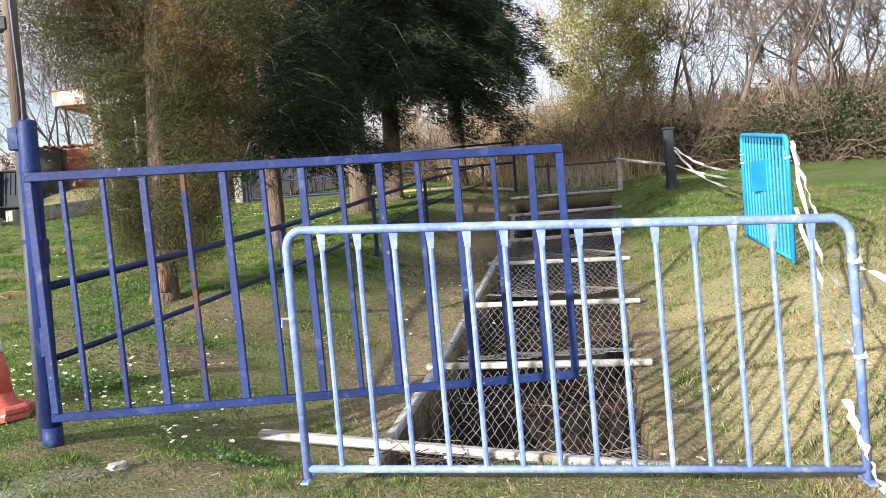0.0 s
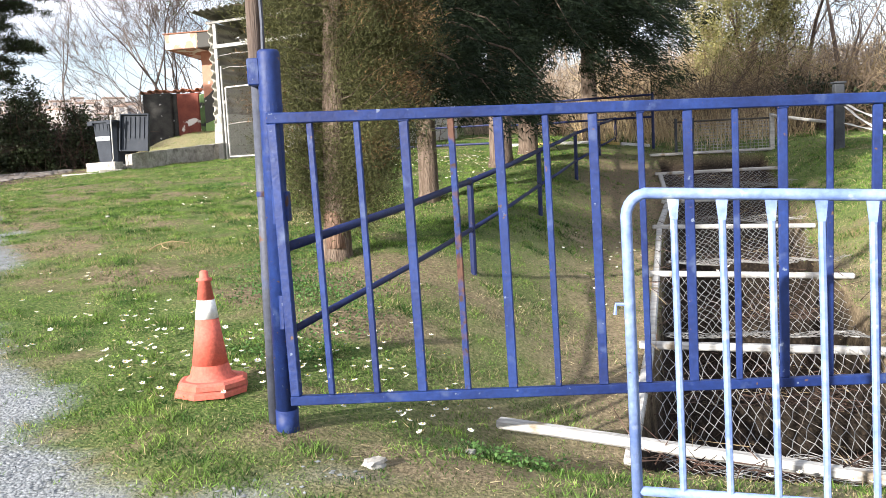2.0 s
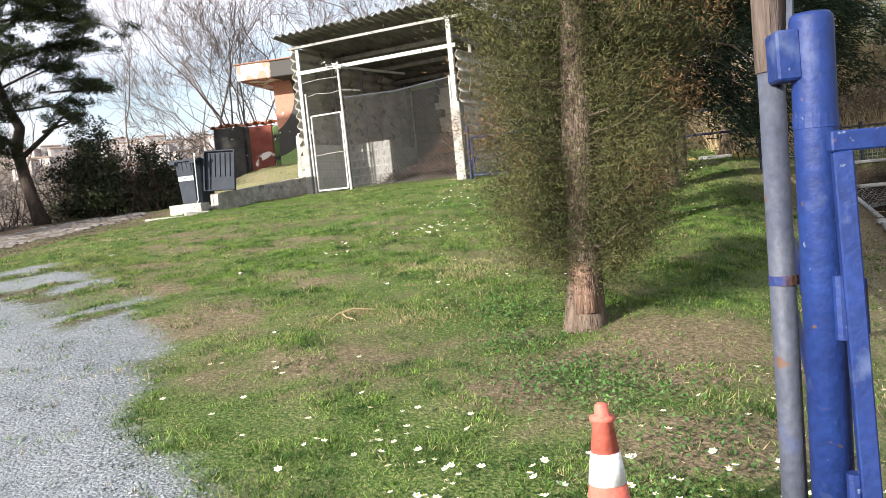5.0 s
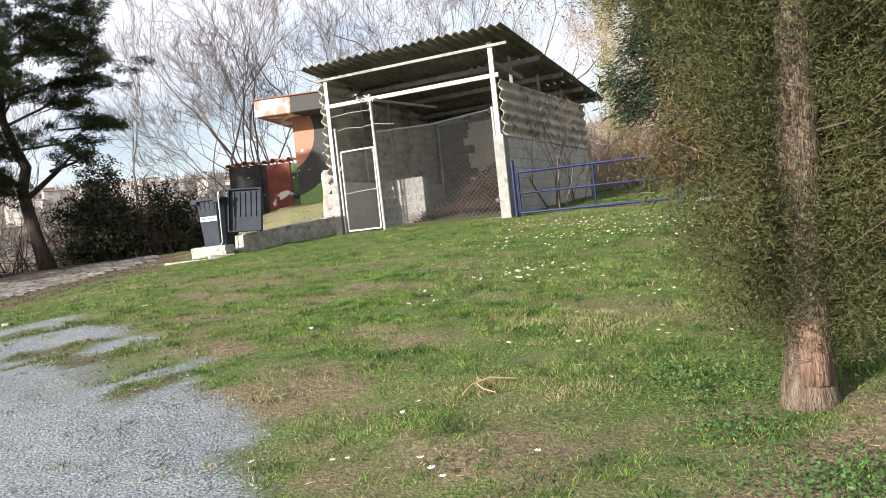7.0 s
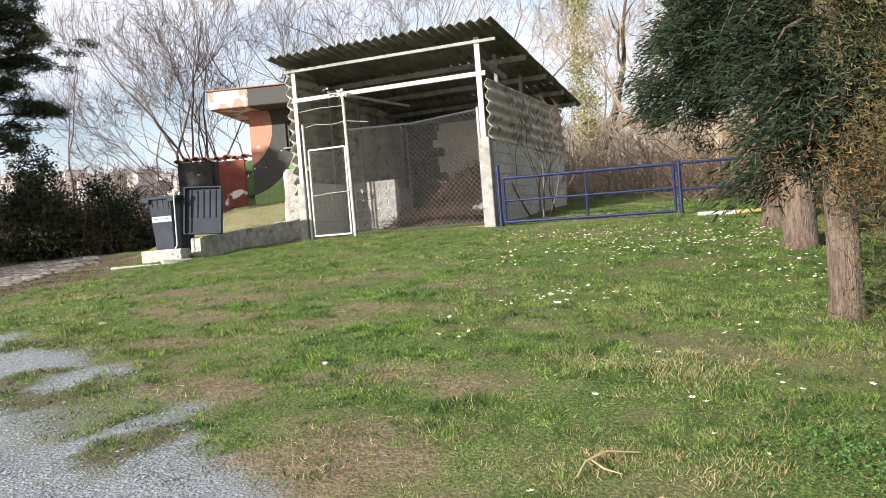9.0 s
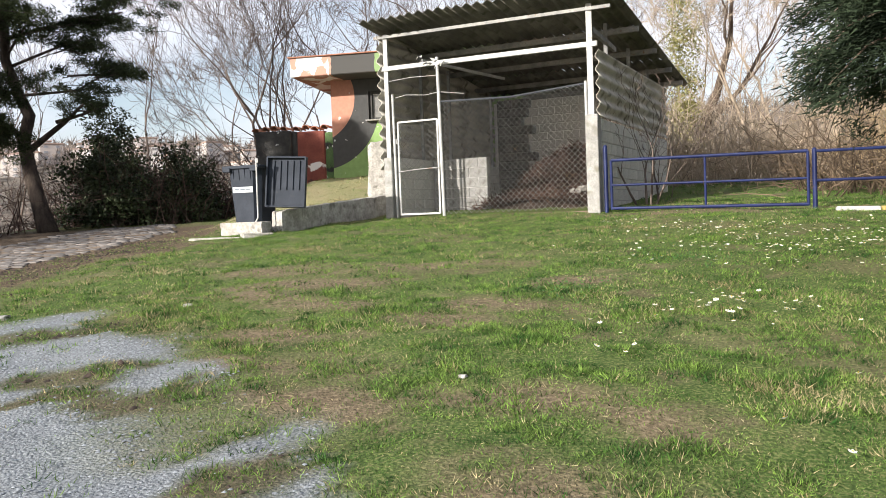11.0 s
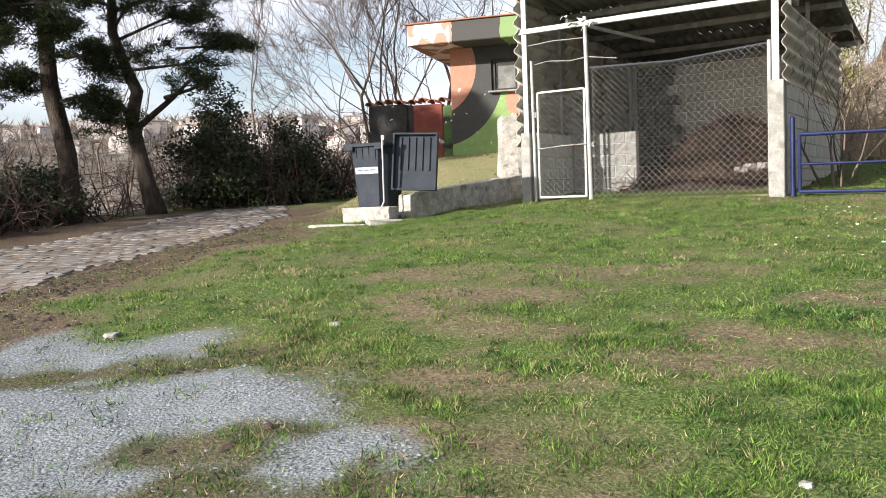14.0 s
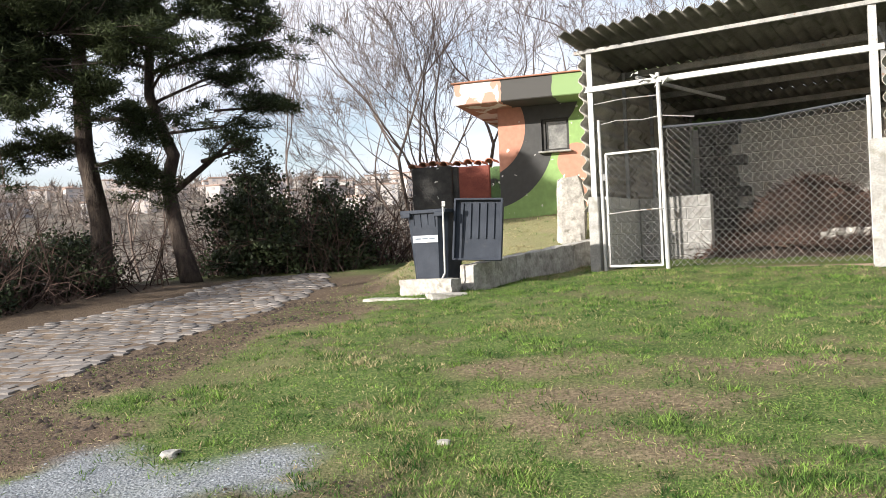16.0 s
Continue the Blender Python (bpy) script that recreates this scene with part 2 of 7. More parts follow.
SOIL = mat("bare_soil", (0.11, 0.08, 0.058), (0.19, 0.145, 0.105), 3, 0.95, 0.0, 0.8, 40)


def camo(name, green_edge, u_shift):
    """Painted camouflage: terracotta, black and green fields with curved borders, flaked to white."""
    m = bpy.data.materials.new(name)
    m.use_nodes = True
    n, l = m.node_tree.nodes, m.node_tree.links
    b = n["Principled BSDF"]
    tc, sep = n.new("ShaderNodeTexCoord"), n.new("ShaderNodeSeparateXYZ")
    l.new(tc.outputs["Object"], sep.inputs["Vector"])
    fine = n.new("ShaderNodeTexNoise")
    fine.inputs["Scale"].default_value, fine.inputs["Detail"].default_value = 9.0, 5.0
    l.new(tc.outputs["Object"], fine.inputs["Vector"])

    def circle(cx, cz, r):
        a, c, d = n.new("ShaderNodeCombineXYZ"), n.new("ShaderNodeVectorMath"), n.new("ShaderNodeMath")
        l.new(sep.outputs["X"], a.inputs["X"])
        l.new(sep.outputs["Z"], a.inputs["Z"])
        c.operation, d.operation = "DISTANCE", "LESS_THAN"
        c.inputs[1].default_value = (cx + u_shift, 0, cz)
        l.new(a.outputs["Vector"], c.inputs[0])
        l.new(c.outputs["Value"], d.inputs[0])
        d.inputs[1].default_value = r
        return d.outputs["Value"]

    def lay(base, mask, colour):
        x = n.new("ShaderNodeMixRGB")
        l.new(mask, x.inputs["Fac"])
        if isinstance(base, tuple):
            x.inputs["Color1"].default_value = (*base, 1)
        else:
            l.new(base, x.inputs["Color1"])
        x.inputs["Color2"].default_value = (*colour, 1)
        return x.outputs["Color"]

    green, black, terra = (0.20, 0.31, 0.11), (0.05, 0.05, 0.05), (0.42, 0.20, 0.14)
    c = lay(green, circle(2.35, 1.05, 0.72), terra)
    c = lay(c, circle(1.75, 1.45, 0.42), terra)
    c = lay(c, circle(-0.35, 2.1, 1.62), black)
    c = lay(c, circle(0.95, 3.05, 0.92), black)
    c = lay(c, circle(-0.52, 2.35, 1.15), terra)
    ns, rs = n.new("ShaderNodeTexNoise"), n.new("ShaderNodeValToRGB")
    ns.inputs["Scale"].default_value, ns.inputs["Detail"].default_value = 7.0, 6.0
    rs.color_ramp.elements[0].position, rs.color_ramp.elements[1].position = 0.68, 0.70
    l.new(tc.outputs["Object"], ns.inputs["Vector"])
    l.new(ns.outputs["Fac"], rs.inputs["Fac"])
    c = lay(c, rs.outputs["Color"], (0.62, 0.62, 0.58))
    mr, vm = n.new("ShaderNodeMapRange"), n.new("ShaderNodeVectorMath")
    mr.inputs["To Min"].default_value, mr.inputs["To Max"].default_value = 0.75, 1.25
    vm.operation = "SCALE"
    l.new(fine.outputs["Fac"], mr.inputs["Value"])
    l.new(c, vm.inputs[0])
    l.new(mr.outputs["Result"], vm.inputs["Scale"])
    l.new(vm.outputs["Vector"], b.inputs["Base Color"])
    b.inputs["Roughness"].default_value = 0.85
    bp = n.new("ShaderNodeBump")
    bp.inputs["Strength"].default_value = 0.3
    l.new(fine.outputs["Fac"], bp.inputs["Height"])
    l.new(bp.outputs["Normal"], b.inputs["Normal"])
    return m


def fascia_paint():
    """Fascia band: terracotta end with a flaked white patch, then black, then green along its length."""
    m = bpy.data.materials.new("fascia_camouflage")
    m.use_nodes = True
    n, l = m.node_tree.nodes, m.node_tree.links
    b = n["Principled BSDF"]
    tc, sep, no, ad, mu = n.new("ShaderNodeTexCoord"), n.new("ShaderNodeSeparateXYZ"), n.new("ShaderNodeTexNoise"), n.new("ShaderNodeMath"), n.new("ShaderNodeMath")
    no.inputs["Scale"].default_value = 2.5
    l.new(tc.outputs["Object"], no.inputs["Vector"])
    l.new(tc.outputs["Object"], sep.inputs["Vector"])
    mu.operation, mu.inputs[1].default_value = "MULTIPLY", 0.25
    l.new(no.outputs["Fac"], mu.inputs[0])
    l.new(sep.outputs["X"], ad.inputs[0])
    l.new(mu.outputs["Value"], ad.inputs[1])
    mr = n.new("ShaderNodeMapRange")
    mr.inputs["From Min"].default_value, mr.inputs["From Max"].default_value = -0.8, 3.2
    l.new(ad.outputs["Value"], mr.inputs["Value"])
    r = n.new("ShaderNodeValToRGB")
    r.color_ramp.interpolation = "CONSTANT"
    e = r.color_ramp.elements
    e[0].color = (0.43, 0.24, 0.18, 1)
    e[1].position, e[1].color = 0.32, (0.06, 0.058, 0.055, 1)
    g = e.new(0.60)
    g.color = (0.19, 0.28, 0.12, 1)
    l.new(mr.outputs["Result"], r.inputs["Fac"])
    ns, rs, mx = n.new("ShaderNodeTexNoise"), n.new("ShaderNodeValToRGB"), n.new("ShaderNodeMixRGB")
    ns.inputs["Scale"].default_value, ns.inputs["Detail"].default_value = 1.9, 7.0
    rs.color_ramp.elements[0].position, rs.color_ramp.elements[1].position = 0.505, 0.53
    l.new(tc.outputs["Object"], ns.inputs["Vector"])
    l.new(ns.outputs["Fac"], rs.inputs["Fac"])
    end, both = n.new("ShaderNodeMath"), n.new("ShaderNodeMath")
    end.operation, end.inputs[1].default_value, both.operation = "LESS_THAN", 0.42, "MULTIPLY"
    l.new(ad.outputs["Value"], end.inputs[0])
    l.new(end.outputs["Value"], both.inputs[0])
    l.new(rs.outputs["Color"], both.inputs[1])
    l.new(both.outputs["Value"], mx.inputs["Fac"])
    l.new(r.outputs["Color"], mx.inputs["Color1"])
    mx.inputs["Color2"].default_value = (0.74, 0.73, 0.71, 1)
    l.new(mx.outputs["Color"], b.inputs["Base Color"])
    b.inputs["Roughness"].default_value = 0.85
    return m


# ---- mesh building ----
class Geo:
    """Vertices and faces gathered in world metres."""

    def __init__(self):
        self.v, self.f = [], []

    def add(self, verts, faces):
        k = len(self.v)
        self.v += [tuple(p) for p in verts]
        self.f += [tuple(i + k for i in f) for f in faces]
        return self

    def box(self, c, size, rz=0.0, bevel=0.008, m=None):
        """A box with chamfered edges, turned by rz degrees about z, or posed by m."""
        hx, hy, hz = (s / 2 for s in size)
        b = min(bevel, hx * 0.45, hy * 0.45, hz * 0.45)
        pts, idx = [], {}
        for sx in (-1, 1):
            for sy in (-1, 1):
                for sz in (-1, 1):
                    for a in range(3):
                        p = [sx * hx, sy * hy, sz * hz]
                        for q in range(3):
                            if q != a:
                                p[q] -= (sx, sy, sz)[q] * b
                        idx[(sx, sy, sz, a)] = len(pts)
                        pts.append(p)
        fs = []
        for a in range(3):
            o = [q for q in range(3) if q != a]
            for s in (-1, 1):
                ring = []
                for s1, s2 in ((-1, -1), (1, -1), (1, 1), (-1, 1)):
                    k = [0, 0, 0]
                    k[a], k[o[0]], k[o[1]] = s, s1, s2
                    ring.append(idx[(*k, a)])
                fs.append(ring if (s > 0) == (a != 1) else ring[::-1])
            for s1 in (-1, 1):
                for s2 in (-1, 1):
                    k0, k1 = [0, 0, 0], [0, 0, 0]
                    k0[a], k1[a] = -1, 1
                    k0[o[0]] = k1[o[0]] = s1
                    k0[o[1]] = k1[o[1]] = s2
                    fs.append([idx[(*k0, o[0])], idx[(*k1, o[0])], idx[(*k1, o[1])], idx[(*k0, o[1])]])
        for sx in (-1, 1):
            for sy in (-1, 1):
                for sz in (-1, 1):
                    fs.append([idx[(sx, sy, sz, a)] for a in range(3)])
        m = m if m is not None else pose(c[0], c[1], c[2], 0, 0, rz)
        return self.add([m @ Vector(p) for p in pts], fs)

    def bar(self, p, q, w, h=None, bevel=0.004):
        """A bevelled square bar from p to q, w wide and h high."""
        p, q = Vector(p), Vector(q)
        d = q - p
        up = Vector((0, 0, 1)) if abs(d.normalized().z) < 0.95 else Vector((0, 1, 0))
        x = d.normalized()
        y = up.cross(x).normalized()
        z = x.cross(y)
        m = Matrix((x, y, z)).transposed().to_4x4()
        m.translation = (p + q) / 2
        return self.box(None, (d.length, w, h or w), bevel=bevel, m=m)

    def tube(self, pts, radii, n=8, cap=True):
        pts = [Vector(p) for p in pts]
        radii = radii if hasattr(radii, "__len__") else [radii] * len(pts)
        rings, k0 = [], len(self.v)
        last = None
        for i, p in enumerate(pts):
            d = (pts[min(i + 1, len(pts) - 1)] - pts[max(i - 1, 0)]).normalized()
            ref = last if last is not None else (Vector((1, 0, 0)) if abs(d.x) < 0.9 else Vector((0, 1, 0)))
            a = (ref - d * ref.dot(d)).normalized()
            last = a
            b = d.cross(a)
            for j in range(n):
                t = 2 * math.pi * j / n
                self.v.append(tuple(p + (a * math.cos(t) + b * math.sin(t)) * radii[i]))
        for i in range(len(pts) - 1):
            for j in range(n):
                a, b = k0 + i * n + j, k0 + i * n + (j + 1) % n
                self.f.append((a, b, b + n, a + n))
        if cap:
            self.f.append(tuple(k0 + j for j in range(n))[::-1])
            e = k0 + (len(pts) - 1) * n
            self.f.append(tuple(e + j for j in range(n)))
        return self


ORIGIN = {}


def mesh_of(name, geo, material, origin, smooth=False):
    me = bpy.data.meshes.new(name)
    if isinstance(geo, Geo):
        me.from_pydata((np.array(geo.v, dtype=float) - origin).tolist(), [], geo.f)
    else:
        v, f = geo
        v = np.asarray(v, dtype=np.float32) - np.asarray(origin, dtype=np.float32)
        k = f.shape[1]
        me.vertices.add(len(v))
        me.vertices.foreach_set("co", v.ravel())
        me.loops.add(f.size)
        me.loops.foreach_set("vertex_index", f.ravel().astype(np.int32))
        me.polygons.add(len(f))
        me.polygons.foreach_set("loop_start", np.arange(0, f.size, k, dtype=np.int32))
        me.update(calc_edges=True)
    for m in material if isinstance(material, (list, tuple)) else [material]:
        me.materials.append(m)
    if smooth:
        me.polygons.foreach_set("use_smooth", [True] * len(me.polygons))
    return me


def thing(name, base, label, category, group="", kind=""):
    ob = new(name)
    ob.empty_display_size = 0.1
    ob.location = base
    ORIGIN[ob] = np.array(base, dtype=float)
    return tagged(ob, label, category, group, kind)


def part(name, geo, material, parent, label="", smooth=False):
    origin = ORIGIN[parent]
    ob = new(name, mesh_of(name, geo, material, origin, smooth))
    ob.parent = parent
    ORIGIN[ob] = origin
    return tagged(ob, label)


def single(name, geo, material, base, label, category, group="", kind="", smooth=False):
    ob = new(name, mesh_of(name, geo, material, np.array(base, dtype=float), smooth))
    ob.location = base
    ORIGIN[ob] = np.array(base, dtype=float)
    return tagged(ob, label, category, group, kind)


rng = np.random.default_rng(7)


def step(a, b, x):
    t = np.clip((np.asarray(x, dtype=float) - a) / (b - a), 0, 1)
    return t * t * (3 - 2 * t)


def wave_noise(x, y, s, seed=0.0):
    """Cheap smooth noise on arrays, about -1 to 1."""
    x, y = np.asarray(x, dtype=float) * s + seed, np.asarray(y, dtype=float) * s - seed
    return (np.sin(x * 1.3 + 1.7 * np.sin(y * 0.9 + seed)) + np.sin(y * 1.7 + 1.3 * np.sin(x * 1.1)) + np.sin((x + y) * 2.3 + 2 * np.sin(x * 0.7 - y)) * 0.6) / 2.6


# ---- lie of the land ----
CHAN_PLANKS = (5.3, 7.74, 9.88, 12.28, 14.0, 16.1, 18.05)


def chan_left(y):
    return np.interp(y, (5.2, 6.6, 7.7, 9.9, 12.3, 14.1, 18.1), (-1.30, -1.28, -1.10, -0.95, -0.80, -0.58, -0.60))


def chan_right(y):
    return np.interp(y, (5.2, 7.1, 8.6, 11.0, 14.0, 18.1), (0.46, 0.54, 0.68, 0.85, 1.05, 1.42))


def lie(x, y):
    """Height of the lawn and the land round it, without the channel."""
    x, y = np.asarray(x, dtype=float), np.asarray(y, dtype=float)
    xc, yc = np.clip(x, -16, 4), np.clip(y, 0, 30)
    z = -0.67357 - 0.05656 * xc + 0.16284 * yc - 0.00176 * xc * xc + 0.00177 * xc * yc - 0.00159 * yc * yc
    z = z - 0.55 * step(0, 1.8, x + 3.4 - 0.09 * (yc - 5)) * step(4.3, 6.0, y) * (1 - step(12, 23, y)) * (1 - step(0.9, 2.6, x))
    z = z - 0.05 * step(-6.5, -4, x) * step(2, 4.5, y) * (1 - step(11, 15, y))
    z = z - 0.12 * np.clip(-y, 0, 12)
    edge = x - 0.3 * (y - 21)
    z = z + 0.86 * step(19.4, 26, y) * step(-15.7, -14.5, x) * (1 - step(-12.6, -11.9, edge))
    s = -0.8 * (x + 15) + 0.6 * (y - 24)
    z = z - 16 * step(5, 48, s)
    d = np.hypot(x + 5, y - 10)
    fwd = step(-60, 60, y - 0.2 * x)
    z = z + fwd * step(110, 760, d) * (74 + 9 * wave_noise(x, y, 0.006, 2.0) + 3 * wave_noise(x, y, 0.03, 5.0))
    z = z + step(25, 110, x + 0.25 * y) * step(45, 130, d) * 14 * fwd
    return z + 0.025 * wave_noise(x, y, 1.9, 1.0) + 0.012 * wave_noise(x, y, 6.0, 3.0)


def channel_depth(x, y):
    """How far the stepped channel is dug in at a place."""
    x, y = np.asarray(x, dtype=float), np.asarray(y, dtype=float)
    front = 5.34 - (x - 0.47) * 0.19
    inside = step(0, 0.10, x - chan_left(y)) * step(0, 0.10, chan_right(y) - x) * step(0, 0.06, y - front) * (1 - step(17.8, 18.0, y))
    ks = np.array(CHAN_PLANKS)
    i = np.clip(np.searchsorted(ks, y) - 1, 0, len(ks) - 2)
    s = np.clip((y - ks[i]) / (ks[i + 1] - ks[i]), 0, 1)
    return inside * (0.42 + 0.44 * np.minimum(s / 0.4, 1.0)) * (1 - 0.55 * step(11, 18, y))


def land(x, y):
    return lie(x, y) - channel_depth(x, y)


def h(x, y):
    return float(lie(x, y))


def gravel_line(x):
    return np.interp(x, (-18, -16, -14, -12.9, -12.2, -11.3, -9.9, -9.4, -8.6, -7.6, -6.5, -5.5, -4.6, -3.9, -3.4, -2.6, 0, 3),
                     (8.5, 9.4, 10.6, 11.6, 12.0, 12.0, 11.0, 10.7, 9.7, 8.6, 7.0, 5.9, 4.95, 4.65, 4.35, 4.15, 3.3, 2.8))


ISLANDS = ((-10.25, 10.44, 0.55, 0.22), (-11.2, 11.5, 0.7, 0.3), (-9.4, 9.95, 0.4, 0.3), (-10.1, 9.96, 0.5, 0.2), (-8.3, 8.9, 0.35, 0.3), (-11.9, 11.2, 0.6, 0.18))


def islands(x, y):
    """Turf and litter standing in the gravel."""
    out = np.zeros(np.shape(x))
    for cx, cy, rx, ry in ISLANDS:
        u, v = (np.asarray(x) - cx), (np.asarray(y) - cy)
        r = np.hypot((u * 0.85 + v * 0.5) / rx, (v * 0.85 - u * 0.5) / ry) + 0.45 * wave_noise(x, y, 5.0, cx) + 0.25 * wave_noise(x, y, 13.0, cy)
        out = np.maximum(out, 1 - step(0.7, 1.15, r))
    return out


def gravel_amount(x, y):
    return gravel_reach(x, y) * (1 - 0.95 * islands(x, y))


def gravel_reach(x, y):
    g = gravel_line(x) + 0.12 - np.asarray(y) + 0.42 * wave_noise(x, y, 1.6, 4.0) + 0.25 * wave_noise(x, y, 4.1, 9.0)
    return step(-0.15, 0.3, g) * (1 - 0.9 * step(0.42, 0.62, wave_noise(x, y, 1.05, 6.0)) * step(-1.9, -0.2, np.asarray(y) - gravel_line(x))) * (1 - 0.75 * step(-2.4, -0.5, np.asarray(x)))


def road_near(y):
    return np.interp(y, (0, 8, 13, 15, 18, 21, 24), (-14.4, -14.5, -14.8, -15.1, -15.3, -15.9, -17.5))


def road_far(y):
    return np.interp(y, (0, 8, 13, 20, 22, 25), (-19.0, -19.0, -18.9, -18.6, -19.3, -20.4))


def road_amount(x, y):
    w = 0.22 * wave_noise(x, y, 1.8, 2.0)
    return step(0, 0.25, road_near(y) - x + w) * step(0, 0.25, x - road_far(y)) * (1 - step(23, 25, y))


PATCHES = ((-8.76, 14.5, 0.8, 0.35), (-9.83, 13.55, 1.1, 0.4), (-9.93, 12.84, 0.7, 0.3), (-7.63, 12.44, 0.8, 0.3), (-8.09, 11.96, 0.7, 0.3), (-9.39, 11.43, 0.6, 0.3), (-8.5, 10.04, 0.6, 0.35), (-7.31, 10.13, 0.6, 0.3),
           (-9.24, 10.67, 0.5, 0.25), (-6.59, 9.89, 0.5, 0.3), (-6.99, 13.46, 0.6, 0.3), (-9.3, 12.5, 0.6, 0.3), (-7.09, 8.67, 0.9, 0.6), (-8.21, 9.97, 0.5, 0.3), (-5.6, 7.5, 1.0, 0.42), (-3.15, 6.57, 0.8, 0.4),
           (-4.2, 7.0, 0.5, 0.3), (-10.49, 14.42, 0.8, 0.4), (-3.4, 7.75, 1.3, 0.6), (-5.9, 19.5, 3.0, 0.45), (-2.3, 4.75, 0.9, 0.3))
SUNLIT_DRY = ((-12.5, 14.35, 1.1, 0.45), (-10.9, 16.1, 0.9, 0.4), (-5.6, 8.45, 1.0, 0.35), (-4.9, 10.3, 1.2, 0.5), (-6.9, 17.4, 1.0, 0.4))


def sunlit_dry(x, y):
    """Patches of pale blades: dry straw mixed with painted sun patches."""
    out = np.zeros(np.shape(x))
    for cx, cy, rx, ry in SUNLIT_DRY:
        r = np.hypot((np.asarray(x) - cx) / rx, (np.asarray(y) - cy) / ry) + 0.4 * wave_noise(x, y, 4.0, cx)
        out = np.maximum(out, 1 - step(0.4, 1.2, r))
    return out


def dirt_amount(x, y):
    x, y = np.asarray(x, dtype=float), np.asarray(y, dtype=float)
    d = step(0.0, 0.6, road_near(y) + 1.75 + 0.75 * wave_noise(x, y, 1.3, 8.0) - x) * (1 - step(22, 25, y))
    for cx, cy, rx, ry in PATCHES:
        r = np.hypot((x - cx) / rx, (y - cy) / ry) + 0.45 * wave_noise(x, y, 3.9, cx) + 0.25 * wave_noise(x, y, 9.0, cy)
        d = np.maximum(d, 0.86 * (1 - step(0.4, 1.25, r)))
    d = np.maximum(d, 0.88 * step(-2.5, -1.5, x + 0.25 * wave_noise(x, y, 2.1, 3.0)) * (1 - step(0.7, 1.5, x + 0.3 * wave_noise(x, y, 1.7, 1.0))) * step(4.6, 5.4, y) * (1 - step(16, 21, y)))
    d = np.maximum(d, 0.42 * step(0.3, 0.8, wave_noise(x, y, 1.15, 12.0)))
    d = np.maximum(d, 0.62 * step(0.34, 0.66, wave_noise(x, y, 3.1, 17.0) * 0.7 + wave_noise(x, y, 8.3, 2.0) * 0.4))
    d = np.maximum(d, 0.9 * step(0.02, 0.1, channel_depth(x, y)))
    d = np.maximum(d, 0.85 * (1 - step(0.5, 1.3, np.hypot((x + 3.7) / 1.4, (y - 7.9) / 0.75))) * step(-4.1, -3.6, x))
    g = gravel_line(x) - y
    d = np.maximum(d, 0.4 * step(-0.8, 0.0, g) * step(-0.2, 0.3, wave_noise(x, y, 1.7, 5.0)))
    d = np.maximum(d, 0.55 * step(3.4, 4.4, y) * (1 - step(4.7, 5.6, y)) * step(-3.4, -2.4, x))
    d = np.maximum(d, 0.62 * islands(x, y))
    return np.clip(d, 0, 1)


# ---- ground ----
def lines(lo, hi, fine_lo, fine_hi, stepsize):
    mid = list(np.arange(fine_lo, fine_hi, stepsize))
    out, s, p = [], stepsize * 1.6, fine_hi
    while p < hi:
        out.append(p)
        s *= 1.22
        p += s
    out.append(hi)
    back, s, p = [], stepsize * 1.6, fine_lo - stepsize
    while p > lo:
        back.append(p)
        s *= 1.22
        p -= s
    back.append(lo)
    return np.array(back[::-1] + mid + out)


